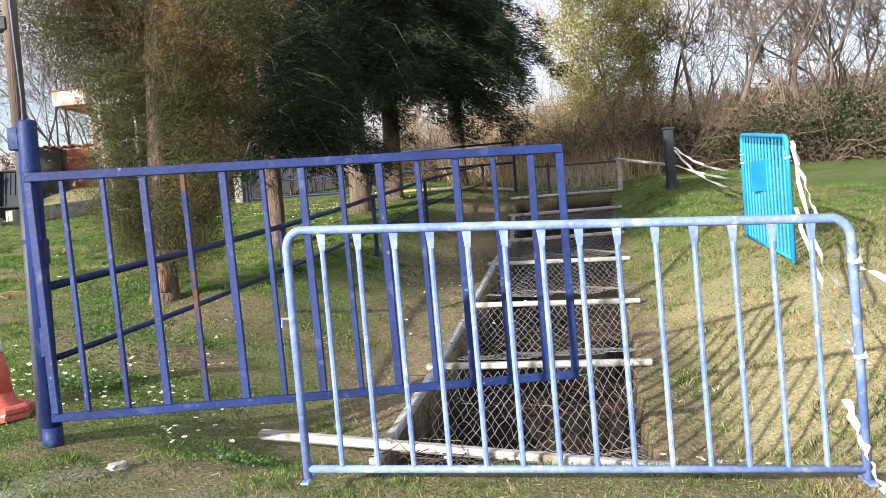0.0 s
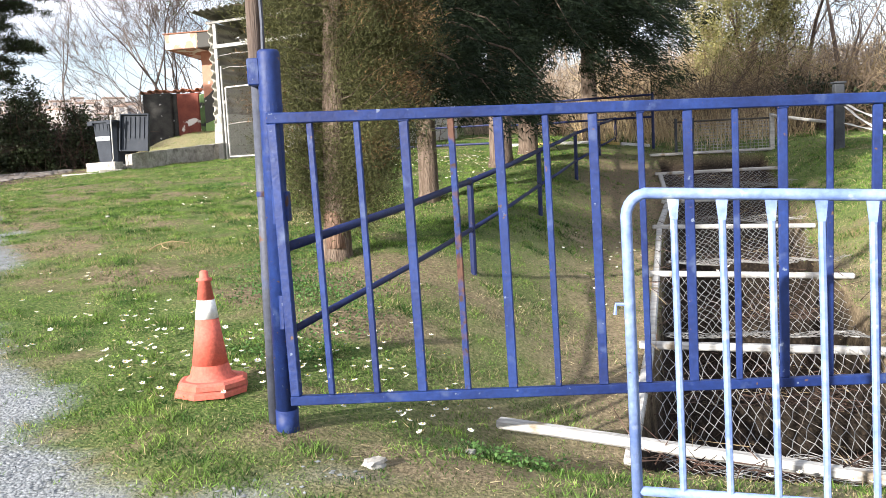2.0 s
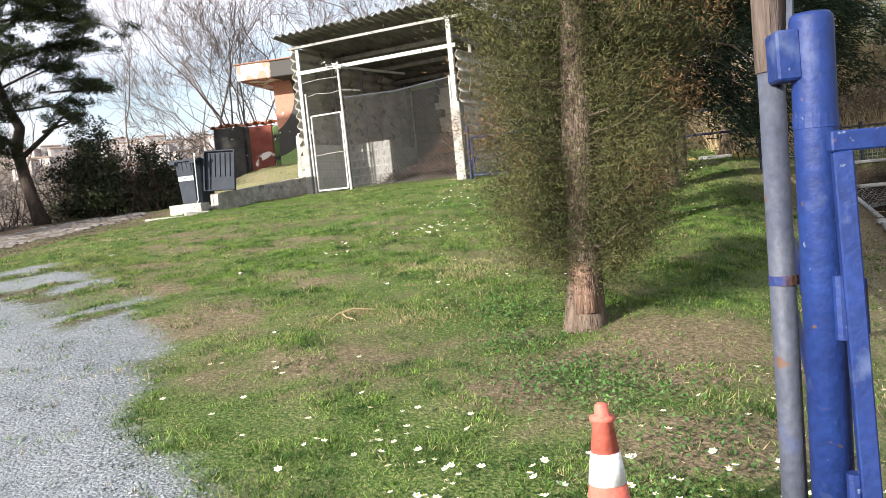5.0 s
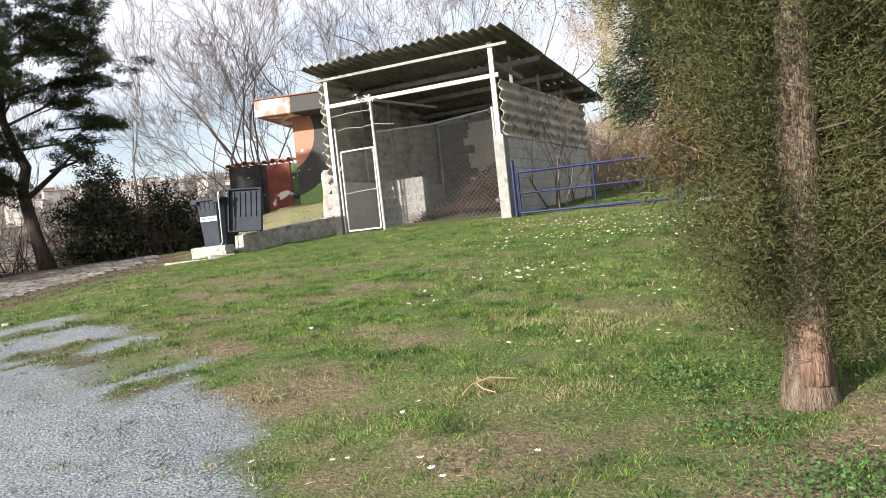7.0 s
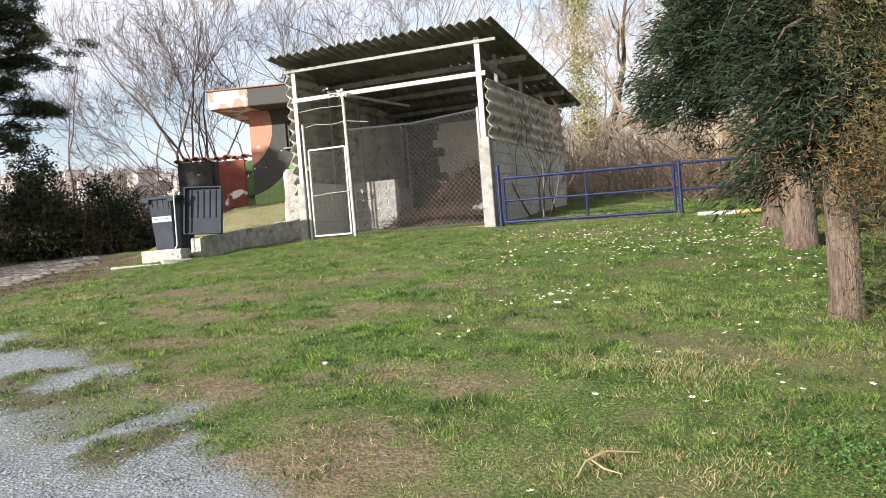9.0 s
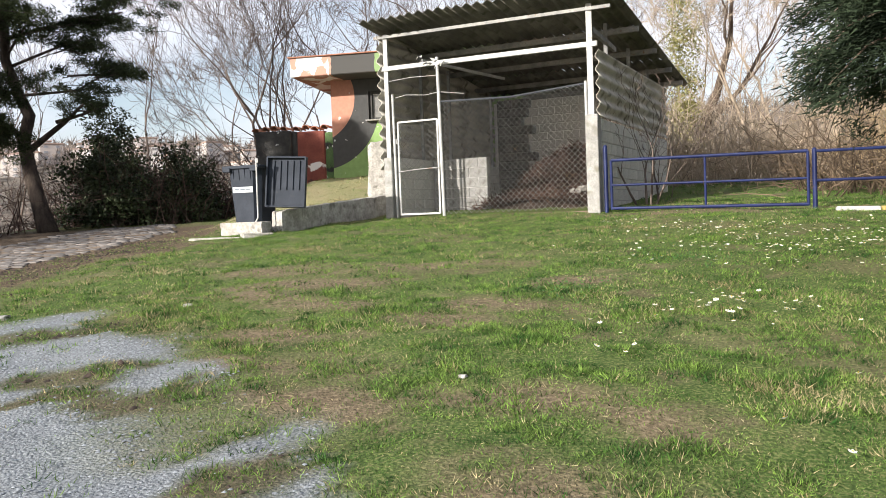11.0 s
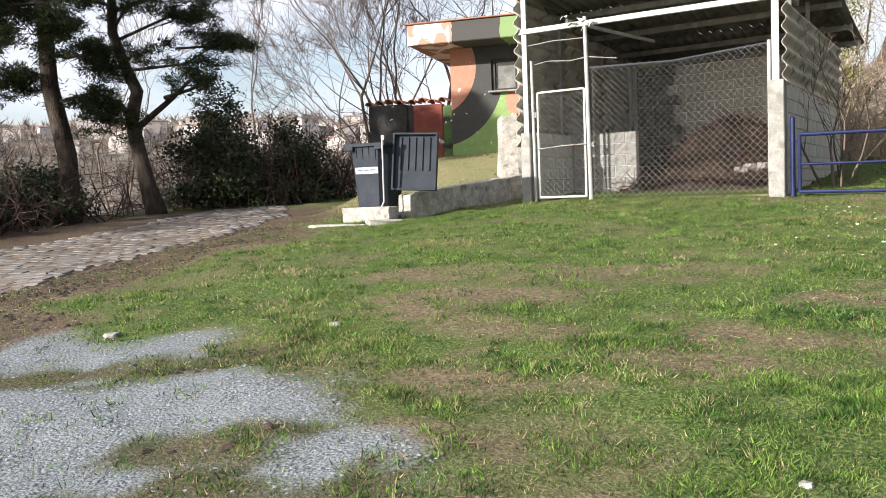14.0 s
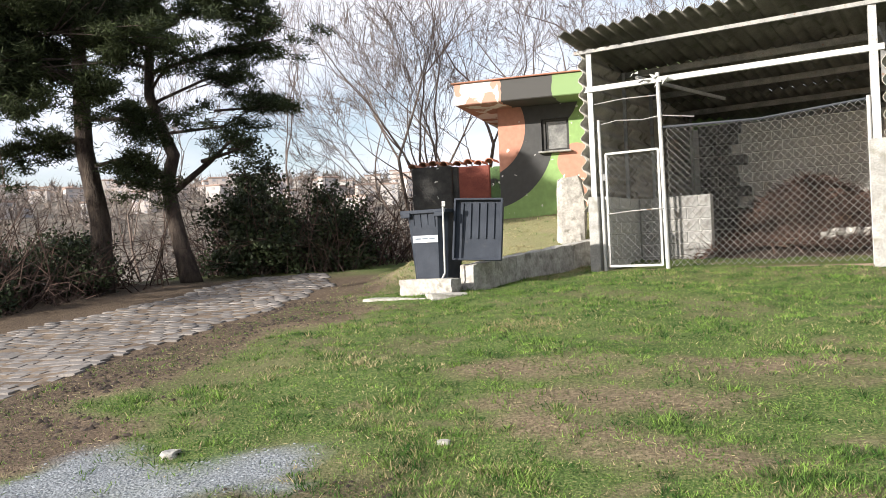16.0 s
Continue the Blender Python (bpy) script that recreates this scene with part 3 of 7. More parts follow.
def ground_material():
    m = bpy.data.materials.new("lawn_soil_and_gravel")
    m.use_nodes = True
    n, l = m.node_tree.nodes, m.node_tree.links
    b = n["Principled BSDF"]
    tc = n.new("ShaderNodeTexCoord")

    def noise_of(scale, detail=5.0):
        t = n.new("ShaderNodeTexNoise")
        t.inputs["Scale"].default_value, t.inputs["Detail"].default_value = scale, detail
        l.new(tc.outputs["Object"], t.inputs["Vector"])
        return t.outputs["Fac"]

    def ramp(fac, stops):
        r = n.new("ShaderNodeValToRGB")
        e = r.color_ramp.elements
        e[0].position, e[0].color = stops[0][0], (*stops[0][1], 1)
        e[1].position, e[1].color = stops[-1][0], (*stops[-1][1], 1)
        for p, c in stops[1:-1]:
            k = e.new(p)
            k.color = (*c, 1)
        l.new(fac, r.inputs["Fac"])
        return r.outputs["Color"]

    def mix(fac, a, c):
        x = n.new("ShaderNodeMixRGB")
        l.new(fac, x.inputs["Fac"])
        l.new(a, x.inputs["Color1"])
        l.new(c, x.inputs["Color2"])
        return x.outputs["Color"]

    def attr(name):
        a = n.new("ShaderNodeAttribute")
        a.attribute_name = name
        return a.outputs["Fac"]

    big, small, tiny = noise_of(0.9), noise_of(34.0, 10.0), noise_of(70.0, 2.0)
    grass = ramp(big, [(0.35, (0.05, 0.098, 0.02)), (0.5, (0.075, 0.13, 0.03)), (0.66, (0.115, 0.155, 0.048))])
    grass2 = ramp(noise_of(48.0, 8.0), [(0.36, (0.02, 0.034, 0.010)), (0.52, (0.085, 0.12, 0.034)), (0.68, (0.26, 0.23, 0.11))])
    half = n.new("ShaderNodeMixRGB")
    half.inputs["Fac"].default_value = 0.62
    l.new(grass, half.inputs["Color1"])
    l.new(grass2, half.inputs["Color2"])
    dirt = ramp(small, [(0.3, (0.085, 0.060, 0.043)), (0.55, (0.19, 0.138, 0.096)), (0.75, (0.31, 0.24, 0.168))])
    gravel = ramp(tiny, [(0.3, (0.10, 0.11, 0.12)), (0.5, (0.20, 0.215, 0.23)), (0.7, (0.30, 0.32, 0.34))])
    wood = ramp(noise_of(0.12, 9.0), [(0.35, (0.10, 0.085, 0.07)), (0.5, (0.15, 0.13, 0.11)), (0.65, (0.21, 0.18, 0.15))])
    c = mix(attr("dirt"), half.outputs["Color"], dirt)
    # Dry straw ramp, raised in tone to stand in for sunlit ground.
    lit_bank = ramp(small, [(0.3, (0.20, 0.17, 0.095)), (0.55, (0.37, 0.315, 0.19)), (0.75, (0.53, 0.46, 0.30))])
    c = mix(attr("straw"), c, lit_bank)
    c = mix(attr("gravel"), c, gravel)
    # Near-black earth, strongest where the channel is dug in.
    dark_earth = ramp(small, [(0.3, (0.012, 0.009, 0.007)), (0.55, (0.026, 0.02, 0.015)), (0.75, (0.06, 0.046, 0.034))])
    c = mix(attr("pit"), c, dark_earth)
    c = mix(attr("far"), c, wood)
    l.new(c, b.inputs["Base Color"])
    b.inputs["Roughness"].default_value = 0.95
    b.inputs["Specular IOR Level"].default_value = 0.15
    bp = n.new("ShaderNodeBump")
    bp.inputs["Strength"].default_value, bp.inputs["Distance"].default_value = 0.9, 0.02
    l.new(noise_of(55.0, 9.0), bp.inputs["Height"])
    l.new(bp.outputs["Normal"], b.inputs["Normal"])
    return m


def build_ground():
    xs = np.unique(np.concatenate([lines(-700, 700, -20.0, 4.0, 0.14), np.arange(-1.4, 1.6, 0.05)]))
    ys = lines(-300, 900, -1.0, 28.0, 0.14)
    X, Y = np.meshgrid(xs, ys)
    Z = land(X, Y)
    v = np.stack([X, Y, Z], -1).reshape(-1, 3)
    nx, ny = len(xs), len(ys)
    i = (np.arange(ny - 1)[:, None] * nx + np.arange(nx - 1)[None, :]).ravel()
    f = np.stack([i, i + 1, i + nx + 1, i + nx], -1)
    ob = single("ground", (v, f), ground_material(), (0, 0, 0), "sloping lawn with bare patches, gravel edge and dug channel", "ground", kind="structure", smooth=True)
    x, y = v[:, 0], v[:, 1]
    far = np.clip(step(34, 60, np.hypot(x + 6, y - 10)) + step(6.5, 9.0, -0.8 * (x + 15) + 0.6 * (y - 24)) * 0.8, 0, 1)
    # Straw tint brightens the right bank and the strip beside the channel as sunlit.
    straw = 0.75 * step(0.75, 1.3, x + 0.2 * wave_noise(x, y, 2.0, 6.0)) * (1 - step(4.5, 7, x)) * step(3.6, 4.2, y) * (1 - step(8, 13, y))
    lit_strip = 0.22 * step(-3.2, -2.4, x) * (1 - step(0.2, 0.9, x)) * step(4.2, 4.8, y) * (1 - step(10, 14, y)) * (0.7 + 0.3 * wave_noise(x, y, 2.2, 5.0))
    straw = np.maximum(np.maximum(straw, lit_strip), 0.5 * step(20, 21, y) * (1 - step(27, 29, y)) * step(-15.6, -14.8, x) * (1 - step(-11.6, -11.2, x)))
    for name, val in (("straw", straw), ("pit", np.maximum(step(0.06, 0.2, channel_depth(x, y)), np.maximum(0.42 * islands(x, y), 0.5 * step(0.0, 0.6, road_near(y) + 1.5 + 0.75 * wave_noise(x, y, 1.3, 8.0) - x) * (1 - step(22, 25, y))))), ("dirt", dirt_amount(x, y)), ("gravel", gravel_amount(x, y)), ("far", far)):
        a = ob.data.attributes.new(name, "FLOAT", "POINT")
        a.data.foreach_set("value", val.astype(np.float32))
    return ob


ground = build_ground()


def rand_dirs(n, up=0.0, flat=1.0):
    d = rng.normal(size=(n, 3))
    d[:, 2] = d[:, 2] * flat + up
    return d / np.linalg.norm(d, axis=1, keepdims=True)


def blades(p, d, length, width):
    """One slim triangle for each point, along d."""
    n = len(p)
    side = np.cross(d, rng.normal(size=(n, 3)))
    side /= np.linalg.norm(side, axis=1, keepdims=True) + 1e-9
    length, width = np.broadcast_to(length, n)[:, None], np.broadcast_to(width, n)[:, None]
    v = np.stack([p - side * width / 2, p + side * width / 2, p + d * length], 1).reshape(-1, 3)
    return v, np.arange(3 * n).reshape(-1, 3)


def leaves(p, d, length, width):
    """One small folded leaf (two triangles) for each point."""
    n = len(p)
    side = np.cross(d, rng.normal(size=(n, 3)))
    side /= np.linalg.norm(side, axis=1, keepdims=True) + 1e-9
    length, width = np.broadcast_to(length, n)[:, None], np.broadcast_to(width, n)[:, None]
    v = np.stack([p, p + d * length * 0.5 + side * width / 2, p + d * length, p + d * length * 0.5 - side * width / 2], 1).reshape(-1, 3)
    k = np.arange(n)[:, None] * 4
    return v, k + np.array([[0, 1, 2, 3]])


def merge(parts):
    vs, fs, k = [], [], 0
    for v, f in parts:
        vs.append(v)
        fs.append(f + k)
        k += len(v)
    return np.concatenate(vs), np.concatenate(fs)


def clumps(centres, per, spread, length, width, up=0.0, out_from=None, outward=0.0, shape=leaves, flat=1.0):
    c = np.repeat(np.asarray(centres, dtype=float), per, axis=0)
    n = len(c)
    off = rng.normal(size=(n, 3)) * spread
    d = rand_dirs(n, up, flat)
    if out_from is not None:
        o = c - np.asarray(out_from)
        o[:, 2] *= 0.4
        o /= np.linalg.norm(o, axis=1, keepdims=True) + 1e-9
        d = d + o * outward
        d /= np.linalg.norm(d, axis=1, keepdims=True)
    return shape(c + off, d, length * rng.uniform(0.6, 1.3, n), width * rng.uniform(0.7, 1.3, n))


# ---- grass, flowers, gravel ----
def scatter(n, x0, x1, y0, y1):
    return rng.uniform(x0, x1, n), rng.uniform(y0, y1, n)


def on_bare(x, y):
    return np.clip(dirt_amount(x, y) * 0.92 + gravel_amount(x, y) + road_amount(x, y), 0, 1)


def in_shed(x, y):
    du, dv = x + 11.21, y - 21.03
    u, v = 0.974 * du - 0.227 * dv, 0.227 * du + 0.974 * dv
    return (u > 0) & (u < 4.1) & (v > 0.1) & (v < 5.3)


def build_grass():
    chunks, dry = [], []
    for n, per, box, lo, hi, w, rad in ((140000, 5, (-11.5, 1.5, 4.0, 13.0), 0.018, 0.058, 0.0056, 0.018), (100000, 5, (-15.0, 4.5, 9.5, 22.0), 0.022, 0.066, 0.0085, 0.026),
                                        (30000, 5, (0.9, 7.0, 4.0, 15.0), 0.03, 0.085, 0.009, 0.03), (12000, 6, (-16.0, 6.0, 19.0, 30.0), 0.03, 0.085, 0.011, 0.035)):
        x, y = scatter(n, *box)
        tuft = wave_noise(x, y, 2.6, 15.0) * 0.5 + wave_noise(x, y, 7.0, 3.0) * 0.5
        keep = (rng.uniform(size=n) > on_bare(x, y) * 0.95 - 0.02) & ~in_shed(x, y) & (rng.uniform(size=n) < 0.6 + 0.8 * tuft) & (channel_depth(x, y) < 0.05)
        x, y, tuft = x[keep], y[keep], tuft[keep]
        # Dry blades; the extra share on bank and pale patches stands in for sun.
        isdry = rng.uniform(size=len(x)) < 0.04 + 0.2 * step(-0.2, 0.7, wave_noise(x, y, 0.9, 21.0)) + 0.12 * step(-2.5, 0.3, x) + 0.55 * sunlit_dry(x, y) + 0.45 * step(0.6, 1.3, x) * (1 - step(9, 14, y)) + 0.5 * step(19.6, 20.6, y) * (1 - step(-11.8, -11.3, x))
        size = rng.uniform(0.65, 1.25, len(x)) * (0.72 + 0.85 * np.clip(tuft, -0.5, 1))
        ox, oy = rng.normal(0, rad, (2, len(x) * per))
        x, y, isdry, size = (np.repeat(q, per) for q in (x, y, isdry, size))
        d = np.stack([ox / rad * 0.55 + rng.normal(0, 0.25, len(x)), oy / rad * 0.55 + rng.normal(0, 0.25, len(x)), np.full(len(x), 0.85)], -1)
        d /= np.linalg.norm(d, axis=1, keepdims=True)
        x, y = x + ox, y + oy
        p = np.stack([x, y, land(x, y) - 0.004], -1)
        ln = rng.uniform(lo, hi, len(x)) * size
        chunks.append(blades(p[~isdry], d[~isdry], ln[~isdry], w))
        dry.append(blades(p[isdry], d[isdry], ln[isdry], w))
    for n, box, lo, hi, w in ((330000, (-11.0, 0.8, 4.0, 12.5), 0.007, 0.024, 0.0042), (260000, (-15.0, 3.0, 11.0, 21.0), 0.010, 0.032, 0.0062)):
        x, y = scatter(n, *box)
        keep = (rng.uniform(size=n) > 0.62 * on_bare(x, y) + 0.35 * gravel_amount(x, y)) & ~in_shed(x, y) & (channel_depth(x, y) < 0.05) & (wave_noise(x, y, 9.0, 6.0) + rng.normal(0, 0.5, n) > -0.5)
        x, y = x[keep], y[keep]
        d = rand_dirs(len(x), 0.9, 0.6)
        d[:, 2] = np.abs(d[:, 2])
        g = blades(np.stack([x, y, land(x, y) - 0.002], -1), d, rng.uniform(lo, hi, len(x)), w)
        cut = 3 * int(len(x) * 0.84)
        chunks.append((g[0][:cut], g[1][:cut // 3]))
        dry.append((g[0][cut:], g[1][cut // 3:] - cut))
    x, y = scatter(60000, -15.5, 4.0, 4.0, 21.0)
    bare = dirt_amount(x, y) * (1 - gravel_amount(x, y)) * (1 - islands(x, y)) * (1 - road_amount(x, y))
    keep = (rng.uniform(size=len(x)) < bare * 0.6) & ~in_shed(x, y)
    x, y = x[keep], y[keep]
    d = rand_dirs(len(x), 0.15, 0.25)
    d[:, 2] = np.abs(d[:, 2])
    dry.append(blades(np.stack([x, y, land(x, y) + 0.004], -1), d, rng.uniform(0.02, 0.075, len(x)), 0.0042))
    single("lawn_grass", merge(chunks), GRASS, (0, 0, 0), "short green lawn grass in tufts", "grass", kind="stuff")
    single("dry_grass", merge(dry), DRYGRASS, (0, 0, 0), "dry straw-coloured grass lying among the lawn, thickened to brighten sunlit turf", "grass", kind="stuff")
    c = []
    for cx, cy, r, n in ((-3.73, 7.14, 0.6, 1000), (-4.48, 8.69, 0.5, 600), (-3.2, 6.5, 0.4, 300), (-3.4, 5.9, 0.4, 450), (-4.0, 7.3, 0.4, 350), (-4.3, 7.9, 0.35, 350), (-7.2, 12.9, 0.5, 300), (-1.9, 5.0, 0.3, 300), (2.2, 9.0, 0.5, 300), (-6.2, 14.5, 0.7, 300)):
        x, y = rng.normal(cx, r * 0.5, n), rng.normal(cy, r * 0.4, n)
        c.append(np.stack([x, y, land(x, y) + rng.uniform(0.01, 0.07, n)], -1))
    c = np.concatenate(c)
    single("lawn_weeds", leaves(c, rand_dirs(len(c), 0.5, 0.4), rng.uniform(0.014, 0.032, len(c)), 0.016), CLOVER, (0, 0, 0), "low patches of fresh green leafy weeds", "weeds", kind="stuff")


build_grass()


def build_daisies():
    pts = []
    for cx, cy, rx, ry, n in ((-3.9, 5.6, 0.9, 0.45, 60), (-3.0, 5.6, 0.6, 0.4, 22), (-2.6, 6.4, 0.8, 0.6, 12), (-5.9, 12.3, 0.55, 0.3, 20), (-5.0, 15.2, 1.6, 1.0, 90), (-3.9, 16.3, 1.3, 0.9, 60),
                              (-6.3, 17.3, 1.2, 0.8, 30), (-4.7, 9.6, 0.9, 1.4, 9), (-6.9, 11.4, 0.5, 0.5, 5), (-5.6, 7.0, 1.0, 0.8, 8), (-3.5, 12.5, 0.8, 1.4, 26), (-1.6, 10.0, 0.8, 1.6, 18), (0.4, 5.0, 1.0, 0.2, 8), (-4.9, 6.3, 0.6, 0.7, 10)):
        pts += [(rng.normal(cx, rx * 0.6), rng.normal(cy, ry * 0.6)) for _ in range(n)]
    pts += [(px + rng.normal(0, 0.22), py + rng.normal(0, 0.2)) for px, py in pts[::1]]
    petals, hearts = Geo(), Geo()
    for x, y in pts:
        if gravel_amount(x, y) > 0.4:
            continue
        z = h(x, y) + rng.uniform(0.045, 0.08)
        r, tilt, az = rng.uniform(0.014, 0.023), rng.uniform(-0.5, 0.5), rng.uniform(0, 6.28)
        m = Matrix.Translation((x, y, z)) @ Matrix.Rotation(az, 4, "Z") @ Matrix.Rotation(tilt, 4, "X")
        ring = [m @ Vector((r * (1 if k % 2 else 0.72) * math.cos(k * math.pi / 6), r * (1 if k % 2 else 0.72) * math.sin(k * math.pi / 6), 0.004 if k % 2 else 0)) for k in range(12)]
        petals.add(ring + [m @ Vector((0, 0, -0.004))], [(k, (k + 1) % 12, 12) for k in range(12)])
        hearts.add([m @ Vector((r * 0.3 * math.cos(k * math.pi / 3), r * 0.3 * math.sin(k * math.pi / 3), 0.003)) for k in range(6)] + [m @ Vector((0, 0, 0.009))], [(k, (k + 1) % 6, 6) for k in range(6)])
    single("daisies", petals, PETAL, (0, 0, 0), "small white daisies scattered over the grass", "flowers", kind="stuff")
    single("daisy_hearts", hearts, YOLK, (0, 0, 0), "yellow hearts of the lawn daisies", "flowers", kind="stuff")


build_daisies()


def build_gravel():
    x, y = scatter(115000, -14.5, -2.2, 2.5, 12.6)
    near = np.exp(-np.hypot(x + 6, y - 4) * 0.05)
    keep = rng.uniform(size=len(x)) < gravel_amount(x, y) * near
    x, y = x[keep], y[keep]
    n = len(x)
    s = rng.uniform(0.006, 0.0155, n)
    base = np.array([(1, 0, 0), (0, 1, 0), (-1, 0, 0), (0, -1, 0), (0, 0, 0.5)])
    v = base[None] * s[:, None, None] * rng.uniform(0.6, 1.35, (n, 5, 3))
    a = rng.uniform(0, 6.28, n)
    c, sn = np.cos(a)[:, None], np.sin(a)[:, None]
    v = np.stack([v[..., 0] * c - v[..., 1] * sn, v[..., 0] * sn + v[..., 1] * c, v[..., 2]], -1)
    v += np.stack([x, y, land(x, y) + s * 0.08], -1)[:, None, :]
    f = np.array([(0, 1, 4), (1, 2, 4), (2, 3, 4), (3, 0, 4)])
    single("gravel", (v.reshape(-1, 3), (np.arange(n)[:, None, None] * 5 + f[None]).reshape(-1, 3)), GRAVEL, (0, 0, 0), "loose blue-grey crushed gravel", "gravel", kind="stuff")


build_gravel()


def build_clods():
    """Crumbs of dark earth along the road margin and in the gravel."""
    n = 2600
    y = rng.uniform(8.0, 19.0, n)
    x = road_near(y) + np.abs(rng.normal(0.75, 0.55, n))
    cx, cy = scatter(700, -12.0, -8.0, 8.6, 12.0)
    ok = islands(cx, cy) > 0.5
    x, y = np.concatenate([x, cx[ok]]), np.concatenate([y, cy[ok]])
    ok = dirt_amount(x, y) > 0.5
    x, y = x[ok], y[ok]
    s = rng.uniform(0.010, 0.038, len(x)) * (0.7 + 0.5 * (wave_noise(x, y, 2.4, 3.0) > 0.2))
    base = np.array([(1, 0, 0), (0, 1, 0), (-1, 0, 0), (0, -1, 0), (0.1, 0, 0.6)])
    v = base[None] * s[:, None, None] * rng.uniform(0.6, 1.35, (len(x), 5, 3))
    v += np.stack([x, y, land(x, y) - s * 0.05], -1)[:, None, :]
    f = np.array([(0, 1, 4), (1, 2, 4), (2, 3, 4), (3, 0, 4)])
    single("soil_clods", (v.reshape(-1, 3), (np.arange(len(x))[:, None, None] * 5 + f[None]).reshape(-1, 3)), HUMUS, (0, 0, 0), "crumbs of dark earth beside the cobbled road", "soil", kind="stuff")


build_clods()


def rock(c, size, seed, rz=0.0, rough=0.16, n=3, wear=0.10, slope=0.0):
    """A rough stone block: a subdivided box with its faces knocked about."""
    bm = bmesh.new()
    bmesh.ops.create_cube(bm, size=1.0)
    bmesh.ops.subdivide_edges(bm, edges=bm.edges[:], cuts=n, use_grid_fill=True)
    g = Geo()
    m = pose(c[0], c[1], c[2], 0, 0, rz)
    for v in bm.verts:
        p = v.co.copy()
        soft = 1.0 - wear * (abs(p.x) > 0.49) * (abs(p.y) > 0.49) - wear * (abs(p.z) > 0.49) * (abs(p.x) > 0.49)
        w = noise.noise_vector(p * 2.2 + Vector((seed, seed * 0.7, 0))) * rough
        v.co = m @ Vector(((p.x * soft + w.x) * size[0], (p.y * soft + w.y) * size[1], (p.z * soft + w.z) * size[2] + slope * p.x * size[0]))
    bm.verts.index_update()
    g.add([v.co for v in bm.verts], [[v.index for v in f.verts] for f in bm.faces])
    bm.free()
    return g


for x, y, s, lab in ((-10.61, 12.49, 0.075, "small pale stone lying in the grass"), (-12.28, 12.11, 0.12, "flat pale stone beside the gravel"), (-7.61, 10.47, 0.05, "small white stone lying in the grass"), (-2.12, 5.2, 0.06, "small tan stone under the gate"), (0.15, 4.05, 0.16, "rounded tan stone at the foot of the barrier"), (-2.45, 4.62, 0.10, "low grey stone in bare earth by the gate")):
    single("stone", rock((x, y, h(x, y) + s * 0.12), (s, s * 0.75, s * 0.4), x * 3, x * 50, 0.2), STONE, (x, y, h(x, y)), lab, "stone")


twig = thing("fallen_twig", (-5.65, 8.5, h(-5.65, 8.5)), "dry forked straw-coloured twig lying on the grass", "twig")
tz = h(-5.65, 8.5)
part("stem", Geo().tube([(-5.80, 8.40, tz + 0.01), (-5.76, 8.50, tz + 0.05), (-5.66, 8.57, tz + 0.075), (-5.50, 8.62, tz + 0.05)], [0.008, 0.007, 0.006, 0.003], 6), STRAW, twig)
part("side_shoot", Geo().tube([(-5.74, 8.52, tz + 0.055), (-5.68, 8.44, tz + 0.03), (-5.60, 8.41, tz + 0.012)], [0.005, 0.004, 0.002], 6), STRAW, twig)


